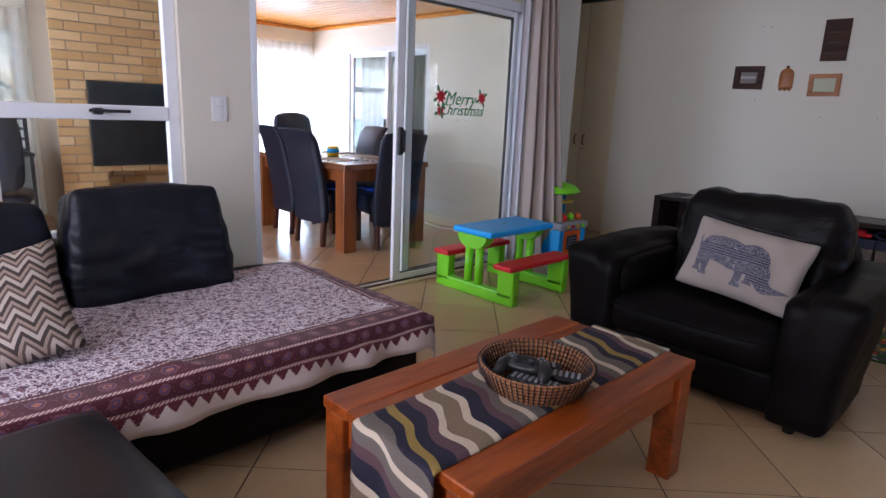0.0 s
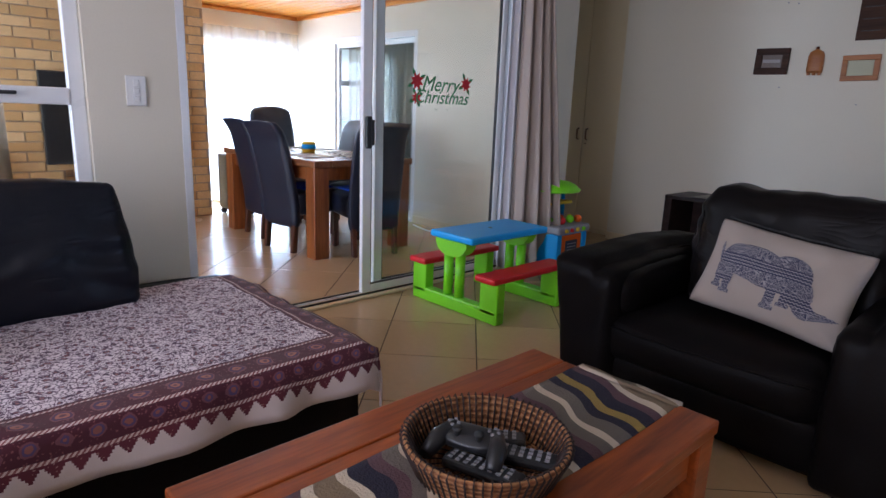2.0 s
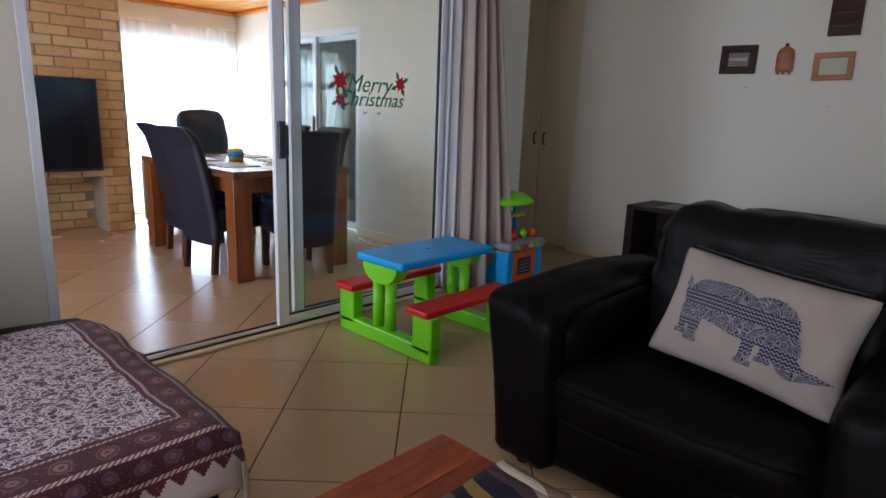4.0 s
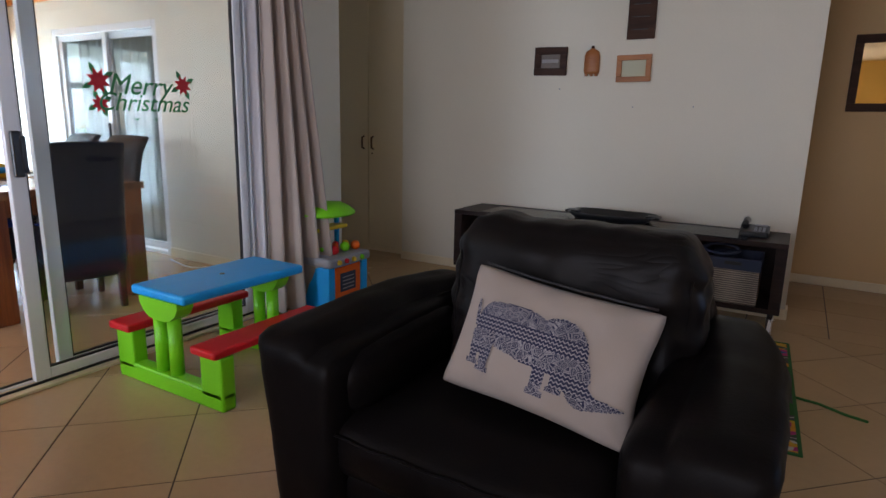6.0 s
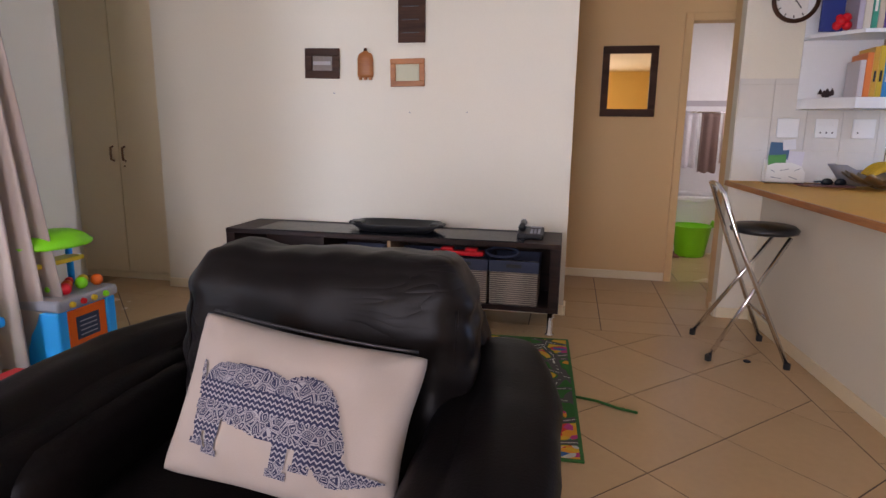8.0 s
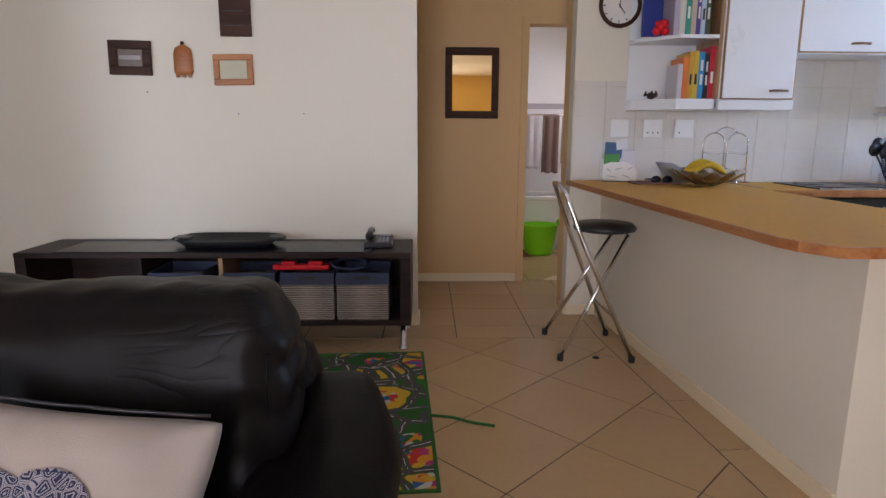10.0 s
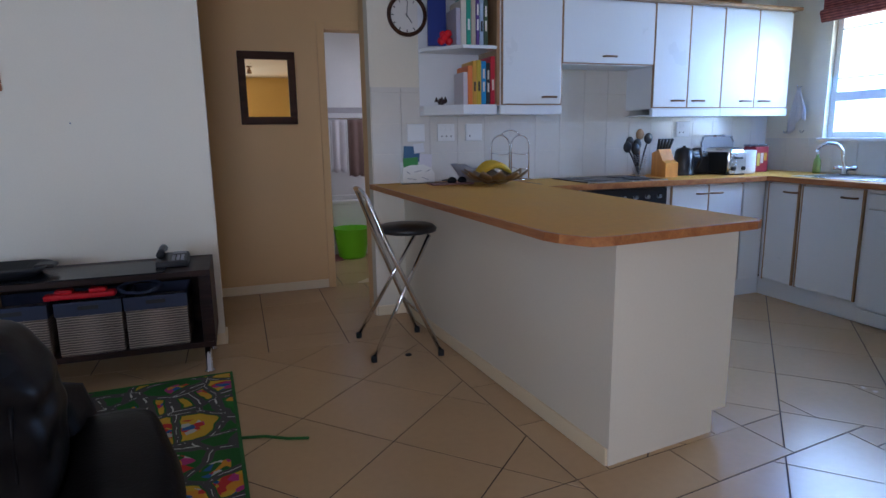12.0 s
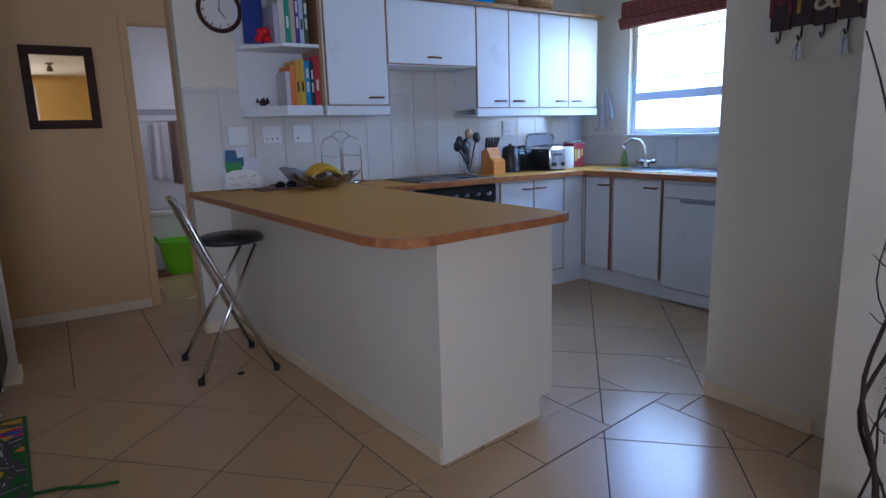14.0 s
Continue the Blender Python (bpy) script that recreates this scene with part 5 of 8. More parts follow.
flap = [[bm.verts.new((-0.155 + 0.31 * j / NWD + 0.003, 0.54 + (0.036 if i else 0.0) + 0.004 * math.sin(j * 0.9) * i, 0.008 - 0.035 * max(0, i - 1))) for j in range(NWD + 1)] for i in range(5)]
for A, B in zip(flap, flap[1:]):
    for j in range(NWD):
        bm.faces.new((A[j], A[j + 1], B[j + 1], B[j]))
fl = part("hanging_end", bm, M_RUNNER, RU, smooth=True)
fl.modifiers.new("cloth", "SOLIDIFY").thickness = 0.006
for k in range(15):
    bm = bmesh.new()
    x = -0.150 + 0.0215 * k
    tube(bm, [(x, 0.576, -0.095), (x + 0.003 * math.sin(k * 2.1), 0.578, -0.13), (x + 0.006 * math.sin(k * 1.3), 0.580 + 0.004 * math.cos(k), -0.175)], 0.006, 6, taper=[0.7, 1.0, 1.2])
    smooth_part("tassel", bm, M_BLACKPL if k % 3 else M_GREYP, RU, label="dark yarn tassel")

BX_, BY_ = -0.605, 5.437
BA = thing("basket", pose(BX_, BY_, 0.4455) @ Matrix.Diagonal((0.84, 0.84, 0.88, 1)), "round flat woven basket holding remote controls on the table", "basket")
for k in range(9):
    bm = bmesh.new()
    tube(bm, [((0.165 + 0.0045 * k) * math.cos(a), (0.165 + 0.0045 * k) * math.sin(a), 0.006 + k * 0.009) for a in [2 * math.pi * q / 48 for q in range(48)]], 0.0062, 6, closed=True)
    smooth_part("coil", bm, M_CANE, BA)
bm = bmesh.new()
lathe(bm, [(0.168, 0.0), (0.168, 0.006), (0.10, 0.005), (0.001, 0.004)], 40)
floor_ = part("base", bm, M_CANE, BA)
for q in range(14):                                        # flat coils of the bottom
    bm = bmesh.new()
    r_ = 0.012 + 0.011 * q
    tube(bm, [(r_ * math.cos(a), r_ * math.sin(a), 0.0065) for a in [2 * math.pi * k / 32 for k in range(32)]], 0.0045, 5, closed=True)
    smooth_part("base_coil", bm, M_CANE, floor_)
bm = bmesh.new()
tube(bm, [(0.157, 0, 0.012), (0.193, 0, 0.084), (0.203, 0, 0.090), (0.2125, 0, 0.080), (0.176, 0, 0.004)], 0.0026, 5)
stitch = mesh_of("stitch", bm, M_CANE_DARK, True)
bm = bmesh.new()
tube(bm, [(0.03, 0, 0.0105), (0.07, 0, 0.0112), (0.11, 0, 0.0112), (0.155, 0, 0.0105)], 0.0018, 5)
spoke = mesh_of("spoke_stitch", bm, M_CANE_DARK, True)
for q in range(66):
    o = new("stitch", stitch)
    o.parent, o.matrix_basis = BA, pose(0, 0, 0, 0, 0, 360 * q / 66)
    if q % 2:
        o = new("spoke_stitch", spoke)
        o.parent, o.matrix_basis = floor_, pose(0, 0, 0, 0, 0, 360 * q / 66)


def remote(m, length, label):
    r = thing("remote_control", m, label, "remote control")
    bm = bmesh.new()
    box(bm, (-0.024, -length / 2, 0), (0.024, length / 2, 0.022), 0.008)
    part("case", bm, M_BLACKPL, r)
    n_ = int(length / 0.018) - 1
    for i in range(n_):
        for j in range(3):
            block("button", (-0.017 + j * 0.013, -length / 2 + 0.012 + i * 0.018, 0.022), (-0.009 + j * 0.013, -length / 2 + 0.021 + i * 0.018, 0.0245), M_GREYP, r)


remote(pose(BX_ + 0.045, BY_ + 0.045, 0.462, 0, 3, -62), 0.19, "long black remote control in the basket")
remote(pose(BX_ + 0.035, BY_ - 0.045, 0.462, 0, 0, -74), 0.17, "black remote control with grey buttons in the basket")
remote(pose(BX_ - 0.035, BY_ + 0.055, 0.462, 0, 0, -50), 0.15, "black remote control lying beside others in the basket")
GP = thing("game_controller", pose(BX_ - 0.030, BY_ - 0.012, 0.484, 8, 0, 22), "black two-handled game controller on the remote controls", "game controller")
bm = bmesh.new()
soft_box(bm, (-0.055, -0.03, 0.0), (0.055, 0.035, 0.032), 0.014, 0.005, 6)
smooth_part("body", bm, M_BLACKPL, GP)
for sg in (-1, 1):
    bm = bmesh.new()
    tube(bm, [(0.045 * sg, 0.02, 0.018), (0.065 * sg, -0.02, 0.016), (0.072 * sg, -0.07, 0.008)], 0.02, 12, taper=[1.0, 1.05, 0.75])
    smooth_part("grip", bm, M_BLACKPL, GP)
    bm = bmesh.new()
    lathe(bm, [(0.007, 0.03), (0.007, 0.042), (0.011, 0.045), (0.010, 0.049)], 14, (0.024 * sg, -0.016, 0))
    smooth_part("thumb_stick", bm, M_RUBBER, GP)
    for k in range(4):
        bm = bmesh.new()
        lathe(bm, [(0.0045, 0.032), (0.004, 0.038)], 10, (0.045 * sg + 0.010 * math.cos(k * 1.571), 0.014 + 0.010 * math.sin(k * 1.571), 0))
        part("button", bm, M_GREYP, GP)


# children's picnic table
KT = thing("picnic_table", pose(-2.30, 7.32, 0), "toy plastic picnic table, blue top, red benches, lime frame", "picnic table")
bm = bmesh.new()
box(bm, (-0.20, -0.345, 0.425), (0.16, 0.355, 0.468), 0.014, 3)
top = part("tabletop", bm, M_BLUEP, KT, "bright blue moulded top")
bm = bmesh.new()
lathe(bm, [(0.012, 0), (0.012, 0.002)], 14, (-0.02, 0.0, 0.468))
part("parasol_hole", bm, M_BLACKPL, top)
for x0, x1 in ((-0.365, -0.215), (0.205, 0.36)):
    bm = bmesh.new()
    box(bm, (x0, -0.365, 0.238), (x1, 0.325, 0.275), 0.012, 3)
    part("bench", bm, M_REDP, KT, "red bench board")
for y in (-0.30, 0.26):
    bm = bmesh.new()
    box(bm, (-0.36, y - 0.035, 0), (0.36, y + 0.035, 0.085), 0.012)
    box(bm, (-0.36, y - 0.035, 0.05), (-0.235, y + 0.035, 0.24), 0.010)
    box(bm, (0.225, y - 0.035, 0.05), (0.36, y + 0.035, 0.24), 0.010)
    fr = part("end_frame", bm, M_LIME, KT, "lime green moulded frame")
    for x in (-0.068, 0.028):
        bm = bmesh.new()
        tube(bm, [(x, y, 0.06), (x, y, 0.345)], 0.03, 14)
        smooth_part("post", bm, M_LIME, fr)
    bm = bmesh.new()
    prof = [(-0.15, 0.425), (-0.148, 0.398), (-0.128, 0.365), (-0.095, 0.342), (-0.06, 0.332), (0.02, 0.332), (0.055, 0.342), (0.088, 0.365), (0.108, 0.398), (0.11, 0.425)]
    A = [bm.verts.new((x, y - 0.04, z)) for x, z in prof]
    B = [bm.verts.new((x, y + 0.04, z)) for x, z in prof]
    bm.faces.new(A)
    bm.faces.new(B[::-1])
    for k in range(10):
        bm.faces.new((A[k], B[k], B[(k + 1) % 10], A[(k + 1) % 10]))
    part("bracket", bm, M_LIME, fr)


# toy kitchen
TK = thing("toy_kitchen", pose(-2.53, 8.37, 0), "toy plastic kitchen with lime canopy and orange oven door", "toy")
for y0 in (-0.19, 0.13):
    bm = bmesh.new()
    vs = box(bm, (-0.13, y0, 0), (0.11, y0 + 0.06, 0.30), 0.01)
    part("leg", bm, M_BLUEP, TK, "blue leg")
bm = bmesh.new()
box(bm, (-0.12, -0.14, 0.07), (0.085, 0.14, 0.30), 0.01)
body = part("body", bm, M_BLUEP, TK)
bm = bmesh.new()
box(bm, (0.086, -0.128, 0.078), (0.10, 0.128, 0.288), 0.012)
door = part("oven_door", bm, M_ORANGEP, TK, "orange oven door")
block("oven_window", (0.10, -0.075, 0.125), (0.103, 0.075, 0.245), M_NAVYBOX, door, bevel=0.001)
for k in range(4):
    block("stripe", (0.1032, -0.055, 0.143 + k * 0.024), (0.105, 0.055, 0.149 + k * 0.024), M_GREYP, door)
bm = bmesh.new()
box(bm, (-0.15, -0.20, 0.30), (0.13, 0.20, 0.36), 0.02, 3)
part("counter", bm, M_GREYP, TK)
for k, (y, c) in enumerate(((-0.12, M_YELLOWP), (-0.05, M_REDP), (0.02, M_YELLOWP), (0.10, M_LIME))):
    bm = bmesh.new()
    lathe(bm, [(0.016, 0), (0.014, 0.014)], 12)
    part("knob", bm, c, TK, m=pose(0.13, y, 0.33, 0, 90, 0))
for y in (-0.13, 0.13):
    bm = bmesh.new()
    tube(bm, [(-0.10, y, 0.36), (-0.10, y, 0.60)], 0.017, 10)
    smooth_part("pillar", bm, M_BLUEP, TK)
bm = bmesh.new()
box(bm, (-0.12, -0.15, 0.50), (-0.02, 0.15, 0.525), 0.008)
part("shelf", bm, M_YELLOWP, TK)
bm = bmesh.new()
lathe(bm, [(0.20, 0.60), (0.205, 0.615), (0.16, 0.65), (0.10, 0.675), (0.02, 0.685)], 24, (-0.06, 0, 0), 0.75, 1.0)
smooth_part("canopy", bm, M_LIME, TK, label="lime green domed canopy")
for k in range(9):
    bm = bmesh.new()
    bmesh.ops.create_icosphere(bm, subdivisions=2, radius=0.022 + 0.010 * ((k * 7) % 3) / 2)
    nm = ("toy_fruit", "toy_fruit")[k % 2]
    tagged(part(nm, bm, (M_ORANGEP, M_LIME, M_REDP, M_YELLOWP)[k % 4], smooth=True, m=pose(-2.60 + 0.055 * (k % 3), 8.24 + 0.035 * k, 0.388 + 0.006 * (k % 2))), "small bright plastic toy fruit on the toy kitchen", "toy", "toy fruit")


# low media bench
TV = thing("media_bench", pose(-1.105, 9.52, 0), "long dark wood media bench on chrome legs", "tv bench")
block("top", (-1.075, -0.23, 0.535), (1.075, 0.215, 0.565), M_DARKWOOD, TV, bevel=0.003)
block("bottom", (-1.075, -0.225, 0.145), (1.075, 0.215, 0.175), M_DARKWOOD, TV, bevel=0.003)
for x in (-1.075, 1.015):
    block("side", (x, -0.228, 0.175), (x + 0.06, 0.215, 0.535), M_DARKWOOD, TV, bevel=0.003)
for x in (-0.42, 0.02):
    block("divider", (x, -0.22, 0.175), (x + 0.022, 0.21, 0.535), M_DARKWOOD if x < 0 else M_OAKTRIM, TV)
block("back_panel", (-1.015, 0.19, 0.175), (1.015, 0.213, 0.535), M_DARKWOOD, TV)
block("glass_inset", (-0.86, -0.228, 0.566), (0.86, 0.10, 0.571), M_SCREEN, TV, "black glass top", bevel=0.001)
for x in (-1.03, 1.03):
    for y in (-0.19, 0.17):
        bm = bmesh.new()
        lathe(bm, [(0.028, 0), (0.028, 0.008), (0.017, 0.014), (0.017, 0.145)], 14, (x, y, 0))
        smooth_part("leg", bm, M_CHROME, TV, label="chrome leg")
for k, x in enumerate((-1.325, -0.93, -0.605, -0.300)):
    bx = thing("storage_basket", pose(x, 9.455, 0.176), "grey ribbed storage basket with navy rim in the media bench", "storage basket", "storage baskets")
    bm = bmesh.new()
    box(bm, (-0.145, -0.15, 0.0), (0.145, 0.16, 0.215), 0.008)
    part("body", bm, M_WEAVE, bx)
    bm = bmesh.new()
    box(bm, (-0.149, -0.155, 0.205), (0.149, -0.145, 0.275), 0.003)
    box(bm, (-0.149, 0.155, 0.205), (0.149, 0.165, 0.275), 0.003)
    box(bm, (-0.149, -0.145, 0.205), (-0.139, 0.155, 0.275), 0.003)
    box(bm, (0.139, -0.145, 0.205), (0.149, 0.155, 0.275), 0.003)
    part("rim", bm, M_NAVYBOX, bx, "dark blue rim")
    block("handle_hole", (-0.045, -0.1565, 0.235), (0.045, -0.1555, 0.255), M_BLACKPL, bx)
TR = thing("serving_tray", pose(-1.08, 9.50, 0.572), "black shallow wooden tray on the media bench", "tray")
bm = bmesh.new()
N4 = 32
out = []
for z, k in ((0.0, 0.80), (0.045, 1.0), (0.05, 0.98), (0.012, 0.78)):
    out.append([bm.verts.new((0.29 * k * math.copysign(abs(math.cos(a)) ** 0.5, math.cos(a)), 0.15 * k * math.copysign(abs(math.sin(a)) ** 0.5, math.sin(a)), z)) for a in [2 * math.pi * q / N4 for q in range(N4)]])
for A, B in zip(out, out[1:]):
    for q in range(N4):
        bm.faces.new((A[q], A[(q + 1) % N4], B[(q + 1) % N4], B[q]))
bm.faces.new(out[0][::-1])
bm.faces.new(out[-1])
smooth_part("bowl", bm, M_BLACKPL, TR)
for s in (-1, 1):
    bm = bmesh.new()
    box(bm, (0.27 * s - 0.045, -0.05, 0.03), (0.27 * s + 0.045, 0.05, 0.052), 0.012)
    part("handle", bm, M_BLACKPL, TR)
PH = thing("telephone", pose(-0.22, 9.50, 0.566), "dark grey desk telephone on the media bench", "telephone")
bm = bmesh.new()
vs = box(bm, (-0.08, -0.085, 0), (0.08, 0.085, 0.055), 0.01)
for v in bm.verts:
    if v.co.z > 0.03 and v.co.y < 0:
        v.co.z -= 0.022
part("base", bm, M_BLACKPL, PH)
bm = bmesh.new()
tube(bm, [(-0.05, -0.08, 0.068), (-0.05, -0.03, 0.082), (-0.05, 0.03, 0.088), (-0.05, 0.09, 0.078)], 0.02, 10, taper=[1.1, 0.8, 0.8, 1.1])
smooth_part("receiver", bm, M_BLACKPL, PH)
block("display", (0.0, 0.02, 0.055), (0.065, 0.065, 0.059), M_GREYP, PH)
for i in range(4):
    for j in range(3):
        block("key", (0.0 + j * 0.022, -0.065 + i * 0.02, 0.034 + 0.003 * i), (0.015 + j * 0.022, -0.053 + i * 0.02, 0.043 + 0.003 * i), M_GREYP, PH)
for k, (x0, c, lab) in enumerate(((-0.73, M_REDP, "red toy car in a storage basket"), (-0.58, M_REDP, "red toy truck in a storage basket"), (-0.38, M_NAVYBOX, "dark blue toy hoop in a storage basket"))):
    bm = bmesh.new()
    if k < 2:
        box(bm, (x0 - 0.08, 9.36, 0.452), (x0 + 0.09, 9.42, 0.482), 0.01)
        box(bm, (x0 - 0.03, 9.365, 0.48), (x0 + 0.05, 9.415, 0.502), 0.008)
    else:
        tube(bm, [(x0 + 0.10 * math.cos(a), 9.42 + 0.06 * math.sin(a), 0.478 + 0.02 * math.sin(a)) for a in [q * 0.3927 for q in range(16)]], 0.008, 8, closed=True)
    tagged(part("toy", bm, c, smooth=k == 2), lab, "toy")

# play rug with its strap
RG = thing("play_rug", pose(-0.697, 8.545, 0, 0, 0, 2.9), "green printed road-map play rug on the tiles", "rug")
bm = bmesh.new()
vs = box(bm, (-0.76, -0.655, 0.001), (0.76, 0.66, 0.007))
part("rug_top", bm, M_PLAY, RG)
M_EDGE = plain("green_binding", (0.03, 0.14, 0.03), 0.9)
for lo, hi in (((-0.772, -0.667, 0.0), (0.772, -0.652, 0.010)), ((-0.772, 0.657, 0.0), (0.772, 0.672, 0.010)), ((-0.772, -0.652, 0.0), (-0.757, 0.657, 0.010)), ((0.757, -0.652, 0.0), (0.772, 0.657, 0.010))):
    block("binding", lo, hi, M_EDGE, RG, bevel=0.003)
bm = bmesh.new()
tube(bm, [(0.765, -0.10, 0.006), (0.86, -0.13, 0.008), (0.95, -0.185, 0.006), (1.03, -0.215, 0.006)], 0.006, 6)
smooth_part("strap", bm, M_EDGE, RG, label="green tie strap")


# pictures on the north wall
def picture(x0, x1, z0, z1, wdt, material, inner, label, y=9.76, tilt=0.0):
    cx, cz = (x0 + x1) / 2, (z0 + z1) / 2
    p_ = thing("picture_frame", pose(cx, y - 0.001, cz, 0, tilt, 0), label, "picture")
    w, h = (x1 - x0) / 2, (z1 - z0) / 2
    for lo, hi in (((-w, -0.02, h - wdt), (w, 0, h)), ((-w, -0.02, -h), (w, 0, -h + wdt)), ((-w, -0.02, -h + wdt), (-w + wdt, 0, h - wdt)), ((w - wdt, -0.02, -h + wdt), (w, 0, h - wdt))):
        block("frame_side", lo, hi, material, p_, bevel=0.004)
    block("picture", (-w + wdt, -0.008, -h + wdt), (w - wdt, 0, h - wdt), inner, p_)
    return p_


M_DKFRAME = wood("dark_frame_wood", (0.030, 0.011, 0.006), (0.075, 0.030, 0.015), 0.5, axis=0, coat=0.0)
for m_ in (M_DKFRAME, M_DARKWOOD):
    m_.node_tree.nodes["Principled BSDF"].inputs["Specular IOR Level"].default_value = 0.18
M_ORFRAME = wood("orange_frame_wood", (0.30, 0.09, 0.02), (0.46, 0.17, 0.045), 0.45, axis=0, coat=0.05)
pf = picture(-1.797, -1.552, 1.54, 1.735, 0.05, M_DKFRAME, mat("grey_photo", (0.13, 0.085, 0.06), 0.3, vary=0.5, scale=9), "small dark framed landscape photograph on the wall", tilt=1)
block("pale_horizon", (-0.065, -0.0095, -0.010), (0.058, -0.0082, 0.014), plain("faded_sky_print", (0.30, 0.25, 0.23), 0.4), pf)
picture(-1.195, -0.965, 1.487, 1.663, 0.035, M_ORFRAME, mat("cream_card", (0.55, 0.55, 0.40), 0.6, vary=0.06), "small orange wood frame with a blank cream card", tilt=-0.8)
PL = thing("wall_plaque", pose(-1.052, 9.758, 1.92), "tall dark carved wooden plaque on the wall", "wall ornament")
block("board", (-0.09, -0.02, -0.158), (0.09, 0, 0.16), M_DKFRAME, PL, bevel=0.003)
for z in (-0.10, -0.02, 0.06):
    block("relief_bar", (-0.06, -0.024, z), (0.05, -0.02, z + 0.006), M_BLACKPL, PL)
GO = thing("wooden_wall_ornament", pose(-1.37, 9.752, 1.545), "orange-brown turned wooden ornament on the wall", "wall ornament")
bm = bmesh.new()
lathe(bm, [(0.050, 0.0), (0.056, 0.02), (0.055, 0.12), (0.045, 0.15), (0.018, 0.165), (0.012, 0.17)], 22, (0, 0, 0), 1.0, 0.4)
smooth_part("body", bm, M_ORFRAME, GO)
bm = bmesh.new()
lathe(bm, [(0.010, 0.17), (0.013, 0.178), (0.008, 0.188)], 12, (0, 0, 0), 1.0, 0.6)
smooth_part("knob", bm, M_DKFRAME, GO)
for x in (-0.035, 0.0, 0.035):
    block("foot", (x - 0.01, -0.012, -0.016), (x + 0.01, 0.006, 0.004), M_ORFRAME, GO, bevel=0.003)
for x, z in ((-1.596, 1.444), (-1.067, 1.321), (-0.679, 1.325), (-1.62, 2.06), (-1.55, 2.05)):
    bm = bmesh.new()
    lathe(bm, [(0.005, 0), (0.004, 0.008)], 8)
    tagged(part("wall_nail", bm, M_GREYP, m=pose(x, 9.759, z, 90, 0, 0)), "bare nail in the painted wall", "nail", "wall nails")

# passage mirror
MI = thing("wall_mirror", pose(0.414, 10.927, 1.605), "dark wood framed mirror on the passage wall", "mirror")
for lo, hi in (((-0.21, -0.03, 0.212), (0.21, 0, 0.27)), ((-0.21, -0.03, -0.27), (0.21, 0, -0.212)), ((-0.21, -0.03, -0.212), (-0.155, 0, 0.212)), ((0.155, -0.03, -0.212), (0.21, 0, 0.212))):
    block("frame_side", lo, hi, M_DKFRAME, MI, bevel=0.005)
block("mirror_glass", (-0.155, -0.012, -0.212), (0.155, 0, 0.212), M_MIRROR, MI, "mirror glass")


# spot lamp on the living room ceiling
CLP = thing("ceiling_spotlight", pose(0.48, 4.25, CEIL), "small dark bronze spotlight on the ceiling, switched off", "ceiling light")
bm = bmesh.new()
lathe(bm, [(0.055, -0.018), (0.058, -0.002), (0.05, 0.0)], 24)
smooth_part("rose", bm, M_BRASS, CLP)
bm = bmesh.new()
lathe(bm, [(0.045, -0.13), (0.048, -0.125), (0.036, -0.07), (0.02, -0.05), (0.012, -0.018)], 24)
smooth_part("shade", bm, M_BRASS, CLP)

# curly branches by the east wall
BR = thing("branch_arrangement", pose(2.025, 6.615, 0), "dark curly willow branches standing by the wall", "branches")
for k in range(8):
    bm = bmesh.new()
    rnd = random.Random(40 + k)
    pts, x, y = [], 0.02 * (k - 2), 0.02 * ((k * 3) % 5 - 2)
    top = 1.44 - 0.12 * (k % 5) if k != 1 else 1.2
    n_ = 26
    ph = rnd.random() * 6
    for i in range(n_):
        t = i / (n_ - 1)
        pts.append((x + 0.028 * math.sin(7 * t + ph) + 0.012 * math.sin(23 * t + ph), y + (0.15 if k == 0 else 0.012 * (k % 5 - 2)) * t + 0.03 * math.sin(8 * t + ph * 2) + 0.012 * math.sin(19 * t), 0.0 + top * t))
    tube(bm, pts, 0.0085 if k < 2 else 0.0045, 7, taper=[1 - 0.75 * i / (n_ - 1) for i in range(n_)])
    smooth_part("branch", bm, M_BARK, BR)
bm = bmesh.new()
rnd = random.Random(3)
for q in range(26):
    z = 0.1 + 1.2 * rnd.random()
    a = rnd.random() * 6.28
    p0 = Vector((0.02 * math.sin(7 * z), 0.04 * z, z))
    d = Vector((math.cos(a), math.sin(a), 0.6)) * 0.04
    tube(bm, [p0, p0 + d * 0.6, p0 + d * 1.2 + Vector((0, 0, 0.012))], 0.0022, 5, taper=[1, 0.8, 0.4])
smooth_part("twig", bm, M_BARK, BR)
bm = bmesh.new()
lathe(bm, [(0.05, 0), (0.055, 0.02), (0.045, 0.12), (0.055, 0.18), (0.05, 0.18), (0.04, 0.12), (0.045, 0.03), (0.001, 0.02)], 20)
smooth_part("vase", bm, M_BLACKPL, BR)

